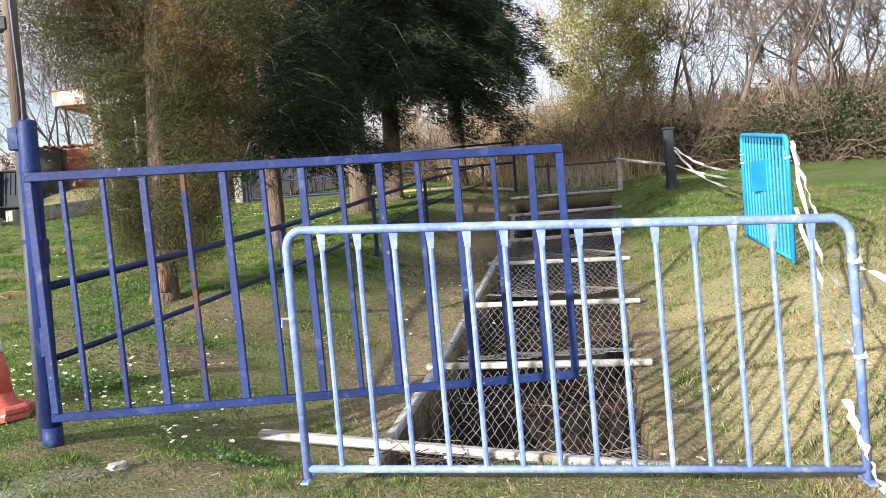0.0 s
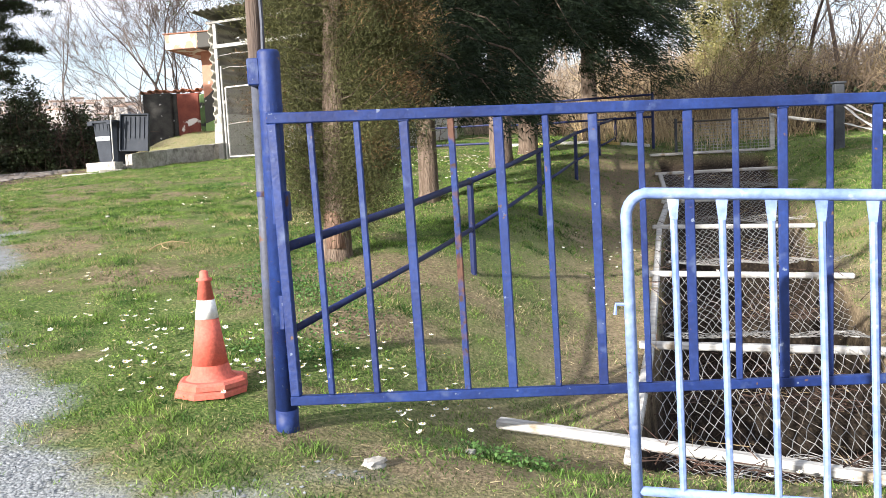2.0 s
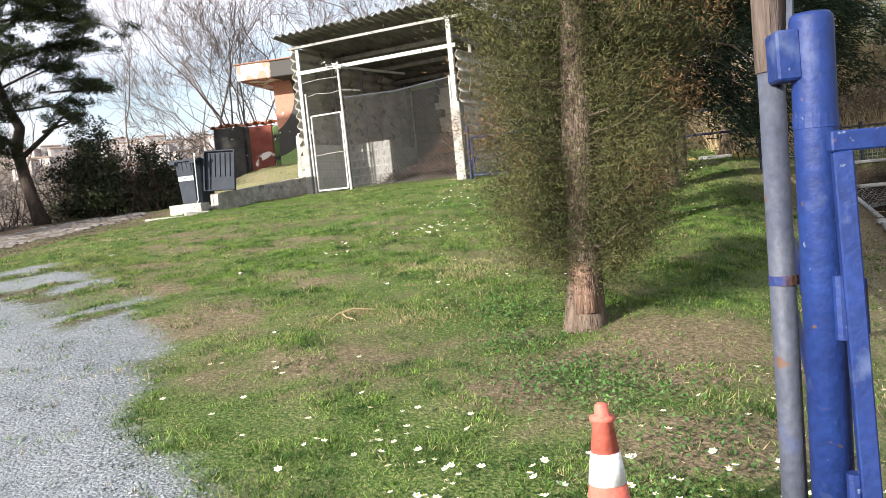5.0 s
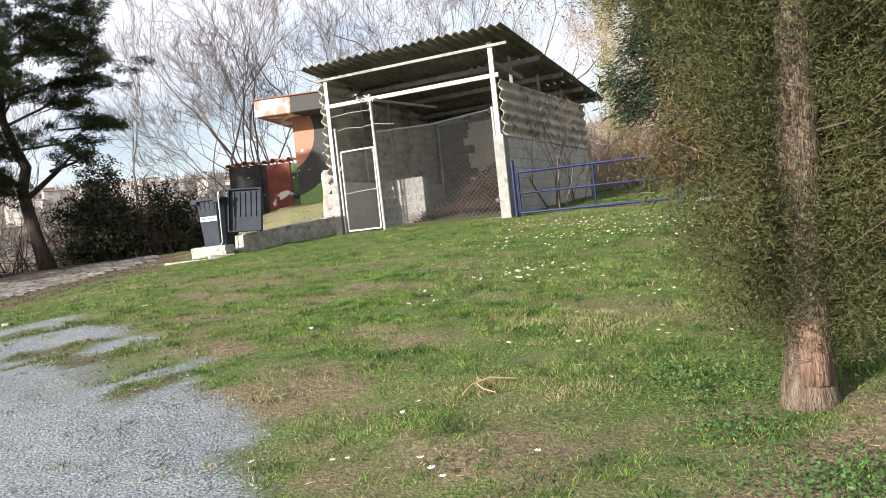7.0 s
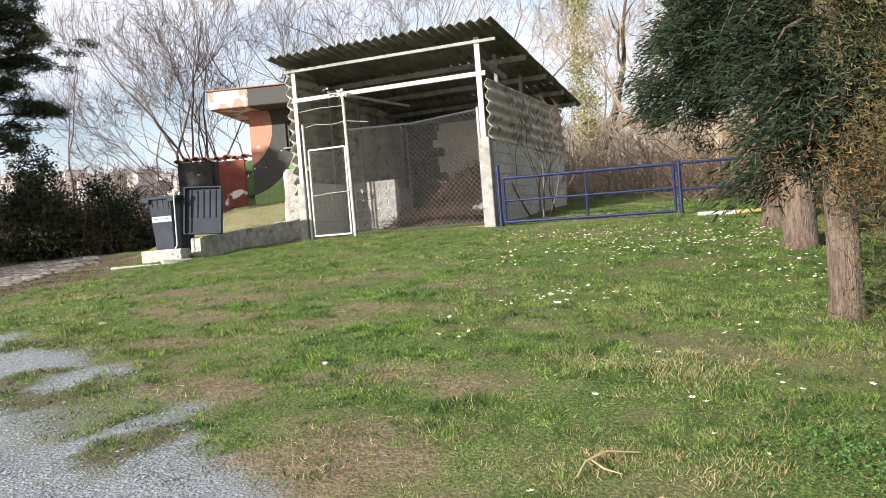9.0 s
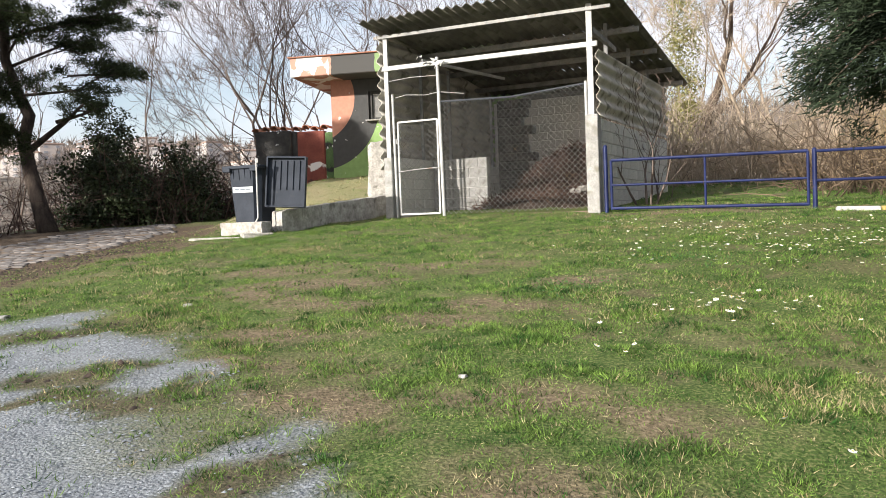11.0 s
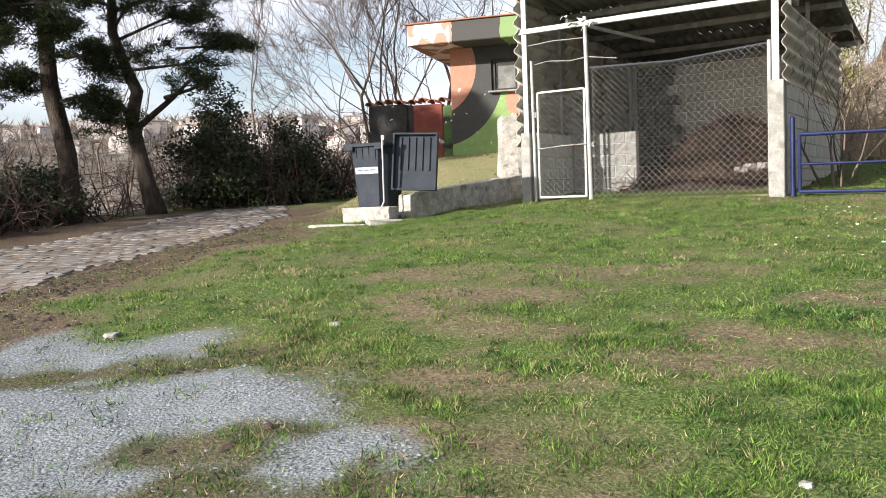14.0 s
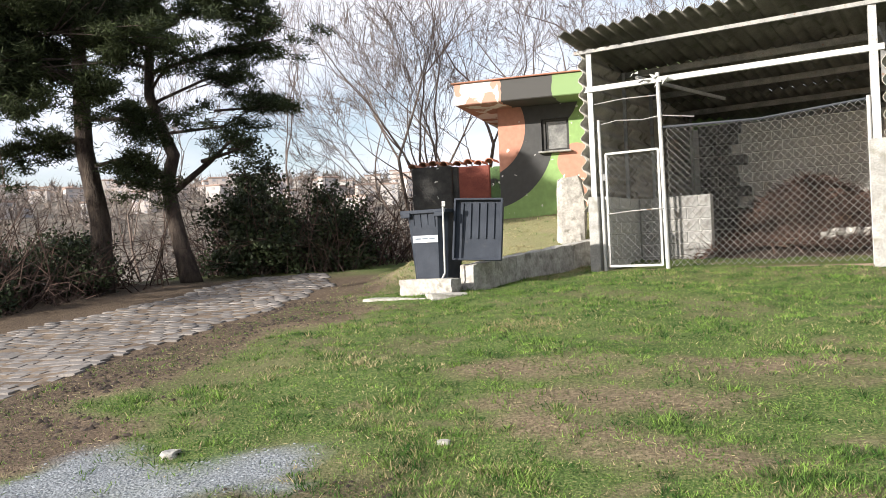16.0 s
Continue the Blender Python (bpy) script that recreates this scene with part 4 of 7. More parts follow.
# ---- blue gate and its post ----
def build_gate():
    ta, tb = Vector((-2.925, 4.772, 1.66)), Vector((0.02, 5.350, 1.613))
    ba, bb = Vector((-2.90, 4.790, 0.322)), Vector((0.024, 5.430, 0.285))
    g = thing("metal_gate", (ta.x, ta.y, h(ta.x, ta.y)), "blue painted tubular steel gate standing closed on its post", "gate")
    part("top_rail", Geo().bar(ta, tb, 0.04, 0.05), BLUE, g)
    part("bottom_rail", Geo().bar(ba, bb, 0.04, 0.045), BLUE, g)
    for k in range(15):
        x = -2.897 if k == 0 else tb.x - 0.018 if k == 14 else -2.73 + (k - 1) * 0.2137
        s = (x - ta.x) / (tb.x - ta.x)
        top, foot = ta.lerp(tb, s), ba.lerp(bb, s)
        up = (top - foot).normalized()
        w = 0.046 if k in (0, 14) else 0.044 if k % 2 and k > 1 else 0.030
        part("upright", Geo().bar(foot + up * 0.023, top - up * 0.025, w, 0.022 if 0 < k < 14 else 0.042), RUST if k == 4 else BLUE, g, "rusty brown upright" if k == 4 else "")
        if k in (3, 8, 11):
            part("weld_bead", Geo().box(tuple(top - up * 0.027), (w + 0.008, 0.03, 0.012), 11, 0.004), BLUE, g)
    for z in (0.75, 1.25):
        part("hinge", Geo().tube([(-2.915, 4.80, z - 0.08), (-2.913, 4.80, z + 0.08)], 0.02, 10), BLUE, g)
    foot, head = Vector((-2.965, 4.880, h(-2.965, 4.880))), Vector((-2.930, 4.856, 1.985))

    def at(z):
        return foot.lerp(head, (z - foot.z) / (head.z - foot.z))

    post = thing("gate_post", tuple(foot), "thick blue painted round steel post with a scuffed base", "post")
    part("tube", Geo().tube([at(foot.z - 0.05), at(foot.z + 0.10)], 0.056, 28).tube([at(foot.z + 0.08), at(1.965), at(1.977), at(1.985)], [0.053, 0.053, 0.051, 0.044], 28), BLUE, post, smooth=True)
    part("weld_collar", Geo().tube([at(1.70), at(1.735)], 0.055, 20), BLUE, post)
    c = at(1.885)
    part("bracket", Geo().box((c.x - 0.068, c.y - 0.002, 1.885), (0.06, 0.09, 0.125), 10, 0.006), BLUE, post, "welded blue steel bracket")
    part("latch_plate", Geo().box((c.x + 0.062, c.y - 0.03, 1.25), (0.02, 0.07, 0.14), 10, 0.004), RUST, post)
    q = (-3.030, 4.930)
    base = h(*q)
    pole = thing("service_pole", (*q, base), "tall weathered grey pole standing beside the blue post", "pole")
    part("lower_tube", Geo().tube([(q[0] - 0.02, q[1], base - 0.05), (q[0] + 0.008, q[1], 1.9)], 0.034, 20), GREYPOLE, pole, smooth=True)
    part("upper_pole", Geo().tube([(q[0] + 0.01, q[1], 1.86), (q[0] + 0.02, q[1], 3.2), (q[0] + 0.03, q[1], 5.2)], [0.042, 0.040, 0.038], 18), POLEWOOD, pole, "brown grey upper pole", smooth=True)
    part("clamp", Geo().tube([(q[0] + 0.002, q[1], 1.30), (q[0] + 0.002, q[1], 1.325)], 0.039, 16), RUST, pole)
    pts = [(q[0] + 0.055 + 0.012 * math.sin(k * 0.9), q[1] - 0.045 + 0.01 * math.cos(k * 1.3), 1.95 + k * 0.16) for k in range(16)]
    part("cable", Geo().tube(pts, 0.009, 6), GREYPOLE, pole, "loose pale cable")
    part("cap", Geo().box((q[0] - 0.06, q[1] - 0.02, 2.54), (0.15, 0.08, 0.08), 8, 0.01), FRAMEBLACK, pole, "small black box")


build_gate()


def build_rail_fence():
    f = thing("pipe_fence", (-2.9, 5.0, h(-2.9, 5.0)), "dark blue two-rail pipe fence running up the slope", "fence")
    prev = (-2.92, 4.91, 1.05)
    for x, y, z in ((-2.58, 8.17, 1.30), (-2.255, 11.1, 1.60), (-1.955, 14.0, 1.90), (-1.66, 16.9, 2.17), (-1.36, 19.8, 2.42)):
        for dz, r in ((0.0, 0.025), (-0.41, 0.019)):
            part("rail", Geo().tube([(prev[0], prev[1], prev[2] + dz), ((prev[0] + x) / 2, (prev[1] + y) / 2, (prev[2] + z) / 2 + dz - 0.012), (x, y, z + dz)], r, 12), NAVY, f, smooth=True)
        part("post", Geo().tube([(x, y, h(x, y) - 0.1), (x, y, z + 0.015), (x, y, z + 0.03)], [0.028, 0.028, 0.018], 10), NAVY, f)
        prev = (x, y, z)


build_rail_fence()


# ---- loose crowd barriers, cone, tape ----
def barrier(name, a, b, za, zb, height, bars, material, lean, r, label):
    """A crowd barrier between two feet, with rounded top corners and flattened bar ends."""
    a, b = Vector((*a, za)), Vector((*b, zb))
    along = (b - a).normalized()
    up = Vector((lean[0], lean[1], 1)).normalized()
    t = thing(name, tuple(a), label, "barrier")
    low = 0.03
    rad = 0.09
    pts = [a + up * low, a + up * (height - rad)]
    for k in range(1, 6):
        w = k / 6 * math.pi / 2
        pts.append(a + up * (height - rad + rad * math.sin(w)) + along * (rad - rad * math.cos(w)))
    top_end = [b + up * (height - rad + rad * math.sin(w)) - along * (rad - rad * math.cos(w)) for w in [k / 6 * math.pi / 2 for k in range(5, 0, -1)]]
    pts += top_end + [b + up * (height - rad), b + up * low]
    part("frame", Geo().tube(pts, r, 10), material, t, smooth=True)
    part("bottom_rail", Geo().tube([a + up * (low + 0.04), b + up * (low + 0.04)], r * 0.85, 10), material, t, smooth=True)
    length = (b - a).length
    for k in range(bars):
        p = a + along * (length * (k + 1) / (bars + 1))
        lo, hi = p + up * (low + 0.05), p + up * (height - 0.012)
        g = Geo().tube([lo, lo + up * 0.06, hi - up * 0.10, hi - up * 0.085], [r * 0.62] * 4, 8)
        n = along.cross(up)
        q0, q1 = hi - up * 0.085, hi
        wv = along * r * 1.05
        nv = n * 0.004
        g.add([q0 - along * r * 0.62 - nv, q0 + along * r * 0.62 - nv, q1 + wv - nv, q1 - wv - nv, q0 - along * r * 0.62 + nv, q0 + along * r * 0.62 + nv, q1 + wv + nv, q1 - wv + nv],
              [(0, 1, 2, 3), (7, 6, 5, 4), (0, 4, 5, 1), (1, 5, 6, 2), (3, 2, 6, 7), (0, 3, 7, 4)])
        part("bar", g, material, t)
    return t, a, b, along, up


t1, a1, b1, al1, up1 = barrier("crowd_barrier", (-1.302, 4.25), (1.225, 4.33), 0.070, -0.062, 1.195, 14, PALE, (-0.012, 0.0), 0.021, "faded pale blue steel crowd barrier with chipped paint")
hk = a1 + up1 * 0.78
part("hook", Geo().tube([hk, hk - al1 * 0.05, hk - al1 * 0.055 - up1 * 0.04], 0.007, 6), PALE, t1)
for q in (a1, b1):
    part("foot", Geo().bar(Vector(q) + Vector((0, -0.07, 0.02)), Vector(q) + Vector((0, 0.07, 0.02)), 0.04, 0.012), PALE, t1)
t2, a2, b2, al2, up2 = barrier("crowd_barrier", (2.34, 10.9), (2.34, 9.1), 0.70, 0.52, 1.29, 13, CYAN, (0.0, 0.0), 0.024, "bright cyan steel crowd barrier standing in the grass")
mid = (a2 + b2) / 2
part("sign_plate", Geo().box((mid.x - 0.02, mid.y + 0.05, mid.z + 0.85), (0.012, 0.55, 0.34), 6, 0.004), CYAN, t2, "cyan sheet metal plate")


def build_cone():
    x, y = -3.565, 5.27
    z = h(x, y)
    c = thing("traffic_cone", (x, y, z), "orange traffic cone with a white band on a doubled base", "cone")
    for k, (r, zz) in enumerate(((0.215, 0.0), (0.205, 0.045))):
        g = Geo().tube([(x + 0.01 * k, y, z + zz + 0.0), (x + 0.01 * k, y, z + zz + 0.028), (x + 0.01 * k, y, z + zz + 0.042)], [r, r, r * 0.9], 8)
        part("base_plate", g, CONE, c)
    part("skirt", Geo().tube([(x, y, z + 0.07), (x, y, z + 0.11), (x, y, z + 0.17)], [0.165, 0.118, 0.102], 24, cap=False), CONE, c, smooth=True)

    def rad(t):
        return 0.102 + (0.028 - 0.102) * (t - 0.17) / (0.70 - 0.17)

    part("lower_shell", Geo().tube([(x, y, z + 0.165), (x, y, z + 0.44)], [rad(0.165), rad(0.44)], 24), CONE, c, smooth=True)
    part("white_band", Geo().tube([(x, y, z + 0.44), (x, y, z + 0.55)], [rad(0.44) + 0.002, rad(0.55) + 0.002], 24), CONEWHITE, c, "white reflective band", smooth=True)
    part("upper_shell", Geo().tube([(x, y, z + 0.55), (x, y, z + 0.655), (x, y, z + 0.66), (x, y, z + 0.675), (x, y, z + 0.68), (x, y, z + 0.715), (x, y, z + 0.722)], [rad(0.55), rad(0.655), 0.044, 0.044, 0.027, 0.023, 0.014], 24), CONE, c, smooth=True)
    c.scale = (0.95, 0.95, 0.93)


build_cone()


def ribbon(points, width, twist=3.0):
    """A crumpled strip of tape along a line."""
    g, n = Geo(), len(points)
    vs = []
    for k, p in enumerate(points):
        a = twist * k / n + 0.6 * math.sin(k * 1.7)
        d = Vector((math.cos(a), 0.3 * math.sin(a * 1.3), math.sin(a))) * width / 2
        for o in (-0.0012, 0.0012):
            vs += [Vector(p) - d + Vector((o, o, 0)), Vector(p) + d + Vector((o, o, 0))]
    fs = []
    for k in range(n - 1):
        a, b = 4 * k, 4 * k + 4
        fs += [(a, a + 1, b + 1, b), (a + 2, b + 2, b + 3, a + 3), (a, b, b + 2, a + 2), (a + 1, a + 3, b + 3, b + 1)]
    return g.add(vs, fs)


def hang(p, q, sag, n=14):
    p, q = Vector(p), Vector(q)
    return [p.lerp(q, k / n) - Vector((0, 0, sag * 4 * (k / n) * (1 - k / n))) + Vector((0.012 * math.sin(k * 2.1), 0.01 * math.cos(k * 1.3), 0)) for k in range(n + 1)]


dp = (2.36, 16.5)
dz0 = h(*dp)
post = thing("dark_post", (*dp, dz0), "dark square timber post in the grass", "post")
part("shaft", Geo().box((dp[0], dp[1], dz0 + 0.52), (0.17, 0.13, 1.14), 12, 0.015), DARKPOST, post)
part("cap_strip", Geo().box((dp[0], dp[1], dz0 + 1.11), (0.21, 0.16, 0.03), 12, 0.006), DARKPOST, post)
for p, q, sag in (((2.44, 16.42, dz0 + 0.75), (2.34, 10.9, 1.55), 0.12), ((2.44, 16.42, dz0 + 0.42), (2.34, 10.9, 1.44), 0.04), ((2.44, 16.42, dz0 + 0.7), (2.34, 10.9, 1.34), 0.18),
                  ((2.38, 9.07, 1.72), (1.33, 4.5, h(1.27, 4.36) + 0.95), 0.5), ((2.38, 9.07, 1.1), (1.3, 4.45, h(1.27, 4.36) + 0.5), 0.15), ((1.3, 4.36, h(1.27, 4.36) + 1.0), (2.9, 4.6, h(2.9, 4.6) + 0.5), 0.15),
                  ((2.38, 9.07, 1.76), (2.5, 8.85, 1.0), 0.02), ((1.15, 4.32, h(1.2, 4.3) + 0.45), (1.28, 4.3, h(1.2, 4.3) + 0.04), 0.02)):
    single("barrier_tape", ribbon(hang(p, q, sag), 0.038), TAPE, p, "loose crumpled white barrier tape hanging slack", "tape", "tapes")
for base, dz in ((b1, 1.0), (b1, 0.58), (b2, 1.08), (a2, 1.05), (a2, 0.95)):
    c = Vector(base) + Vector((0, 0, dz))
    pts = [c + Vector((0.027 * math.cos(k * 1.1), 0.027 * math.sin(k * 1.1), 0.010 * k - 0.04)) for k in range(10)]
    single("tape_knot", ribbon(pts, 0.034, 9.0), TAPE, tuple(c), "knot of white tape wound round a barrier tube", "tape", "tapes")


# ---- stepped channel ----
def build_channel():
    for k, y in enumerate(CHAN_PLANKS):
        if k == 0:
            p, q = (-2.05, 5.70), (0.50, 5.18)
        else:
            p, q = (float(chan_left(y)) - 0.12, y - 0.03), (float(chan_right(y)) + 0.14, y + 0.04)
        zp, zq = (h(*p), h(*q)) if k else (-0.085, -0.26)
        g = Geo().bar((p[0], p[1], zp + 0.035), (q[0], q[1], zq + 0.035), 0.085 if k else 0.075, 0.055 if k else 0.055, 0.012)
        single("channel_plank", g, PLANK, (p[0], p[1], zp), "weathered pale timber laid across the dug channel", "plank", "channel planks")
    for side, off, name in ((chan_left, -0.03, "left"), ):
        for y0, y1 in ((5.75, 7.65), (7.82, 9.8), (9.96, 12.2), (12.36, 13.92), (14.08, 16.0)):
            p, q = (float(side(y0)) + off, y0), (float(side(y1)) + off, y1)
            single("edge_board", Geo().bar((p[0], p[1], h(*p) + 0.01), (q[0], q[1], h(*q) + 0.01), 0.07, 0.07, 0.012), PLANK, (p[0], p[1], h(*p)), "pale weathered edging board along the channel", "plank", "channel boards")
    # wire netting on the risers and sides
    for k in range(1, 6):
        y = CHAN_PLANKS[k]
        xa, xb = float(chan_left(y)) - 0.02, float(chan_right(y)) + 0.02
        g = Geo()
        cell = 0.074
        n, rows = int((xb - xa) / cell), 26
        top = h((xa + xb) / 2, y)
        deep = 0.50 - 0.05 * k
        reach = (y - CHAN_PLANKS[k - 1]) * 0.86
        def knot(i, j):
            s = j / rows
            fall = min(1.0, s / 0.5)
            zz = top + 0.02 - deep * fall * (1.25 - 0.25 * fall) + (0.45 * deep * (s - 0.5) / 0.5 if s > 0.5 else 0) + 0.025 * math.sin(i * 0.7 + j * 0.4)
            return (xa + (i + 0.5 * (j % 2)) * cell + 0.01 * math.sin(i * 3 + j), y - 0.06 - reach * s + 0.02 * math.sin(i * 1.1 + j * 2), zz)
        for j in range(rows):
            for i in range(n):
                for di in (0, 1 if j % 2 else -1):
                    if 0 <= i + di <= n:
                        g.tube([knot(i, j), knot(i + di, j + 1)], 0.0028, 3, cap=False)
        single("wire_netting", g, GALV, (xa, y, top), "sagging galvanised wire netting over the channel step", "netting", "channel netting")
    # twigs and straw in the pits
    n = 4200
    y = rng.uniform(5.3, 17.8, n)
    x = chan_left(y) + rng.uniform(0.0, 1.0, n) * (chan_right(y) - chan_left(y))
    d = rand_dirs(n, 0.12, 0.3)
    p = np.stack([x, y, land(x, y) + rng.uniform(0.0, 0.14, n)], -1)
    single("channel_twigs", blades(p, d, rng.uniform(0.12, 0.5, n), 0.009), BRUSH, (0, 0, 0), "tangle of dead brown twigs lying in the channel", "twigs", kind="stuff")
    m = 420
    single("channel_straw", blades(p[:m] + np.array([0.05, 0.03, 0.03]), rand_dirs(m, 0.1, 0.25), rng.uniform(0.15, 0.45, m), 0.007), STRAW, (0, 0, 0), "dry straw strewn over the channel", "straw", kind="stuff")
    # wire screen at its far end
    ys = 18.2
    t = thing("wire_screen", (0.0, ys, h(0, ys)), "low wire mesh screen between thin posts at the channel head", "fence")
    z = 1.52
    for x, w in ((-0.20, 0.05), (0.12, 0.05), (1.58, 0.09)):
        part("post", Geo().box((x, ys, z + 0.30), (w, 0.05, 0.86), 5, 0.006), DARKPOST if w < 0.08 else PLANK, t)
    part("top_rail", Geo().tube([(-0.25, ys, z + 0.66), (0.7, ys, z + 0.655), (1.6, ys, z + 0.64)], 0.018, 8), DARKWOOD, t)
    g = Geo()
    for k in range(24):
        x = -0.18 + k * 1.74 / 23
        g.tube([(x, ys, z - 0.02), (x, ys, z + 0.64)], 0.004, 3, cap=False)
    for k in range(11):
        g.tube([(-0.18, ys, z + 0.06 * k + 0.01), (1.57, ys, z + 0.06 * k)], 0.004, 3, cap=False)
    part("mesh", g, GALV, t)
    single("leaning_rail", Geo().bar((1.58, 18.15, z + 0.68), (2.4, 16.6, h(2.4, 16.5) + 0.42), 0.07, 0.05, 0.01), PLANK, (1.58, 18.15, z), "pale timber rail leaning against the dark post", "rail")


build_channel()


# ---- open-fronted shed ----
SO, SU, SV = Vector((-11.21, 21.03)), Vector((0.974, -0.227)), Vector((0.227, 0.974))
SW, SD, SF = 4.02, 5.2, 2.04
SRZ = math.degrees(math.atan2(SU.y, SU.x))


def sh(u, v, z):
    p = SO + SU * u + SV * v
    return (p.x, p.y, z)


def roof_z(v):
    return 5.62 - 0.105 * (v + 0.0)


def corrugated(origin, along, across, length, width, pitch, amp, thick, normal, seg=8):
    """A wavy sheet: ridges run along `along`; it spreads over `across`."""
    o, a, c, n = (Vector(q) for q in (origin, along, across, normal))
    k = max(8, int(width / pitch * seg))
    rows = 5
    g, vs, fs = Geo(), [], []
    for side in (0, 1):
        for r in range(rows + 1):
            for i in range(k + 1):
                s = i / k * width
                w = amp * math.cos(2 * math.pi * s / pitch)
                vs.append(o + a * (length * r / rows) + c * s + n * (w + side * thick))
    m, half = k + 1, (k + 1) * (rows + 1)
    for r in range(rows):
        for i in range(k):
            q = r * m + i
            fs.append((q, q + 1, q + 1 + m, q + m))
            q += half
            fs.append((q + m, q + 1 + m, q + 1, q))
    for i in range(k):
        fs.append((i + 1, i, i + half, i + 1 + half))
        q = rows * m + i
        fs.append((q, q + 1, q + 1 + half, q + half))
    for r in range(rows):
        q = r * m
        fs.append((q, q + m, q + m + half, q + half))
        q += k
        fs.append((q + m, q, q + half, q + half + m))
    return g.add(vs, fs)


def block_wall(parent, name, u0, v0, u1, v1, zb, rows, thick, material=BLOCK):
    """A wall of single concrete blocks over a recessed mortar core."""
    p, q = Vector(sh(u0, v0, zb)), Vector(sh(u1, v1, zb))
    d = (q - p).normalized()
    length = (q - p).length
    rz = math.degrees(math.atan2(d.y, d.x))
    mid = (p + q) / 2
    top = rows * 0.2
    core = part(name, Geo().box((mid.x, mid.y, zb + top / 2 - 0.15), (length - 0.01, thick - 0.024, top + 0.28), rz, 0.004), MORTAR, parent)
    shared = {}
    n = int(round(length / 0.4))
    for r in range(rows):
        edges = [0.0] + [(k + (0.5 if r % 2 else 1.0)) * length / n for k in range(n)]
        edges = [e for e in edges if e < length - 0.02] + [length]
        for a, b in zip(edges, edges[1:]):
            if b - a < 0.05:
                continue
            w = round(b - a - 0.012, 3)
            if w not in shared:
                shared[w] = mesh_of("block", Geo().box((0, 0, 0), (w, thick, 0.188), 0, 0.008), material, np.zeros(3))
            ob = new("block", shared[w])
            c = p + d * ((a + b) / 2)
            ob.parent = core
            ob.matrix_basis = Matrix.Translation(Vector((c.x, c.y, zb + 0.1 + 0.2 * r)) - Vector(ORIGIN[parent])) @ pose(0, 0, 0, 0, 0, rz + rng.normal(0, 0.25))
    return core


def chain_link(u0, u1, v, z0, z1a, z1b, cell=0.105, r=0.0048):
    """Woven diamond mesh between two heights, its top sagging from z1a to z1b."""
    g = Geo()
    n = int((u1 - u0) / (cell / 2))
    for i in range(n + 1):
        u = u0 + i * cell / 2
        top = z1a + (z1b - z1a) * (u - u0) / (u1 - u0) - 0.05 * math.sin(math.pi * (u - u0) / (u1 - u0))
        rows = max(2, int((top - z0) / (cell / 2)))
        for start in (i % 2,):
            pts = [sh(min(max(u + (cell / 4 if (k + start) % 2 else -cell / 4), u0), u1), v + (0.006 if k % 2 else -0.006), z0 + k * (top - z0) / rows) for k in range(rows + 1)]
            g.tube(pts, r, 3, cap=False)
    return g


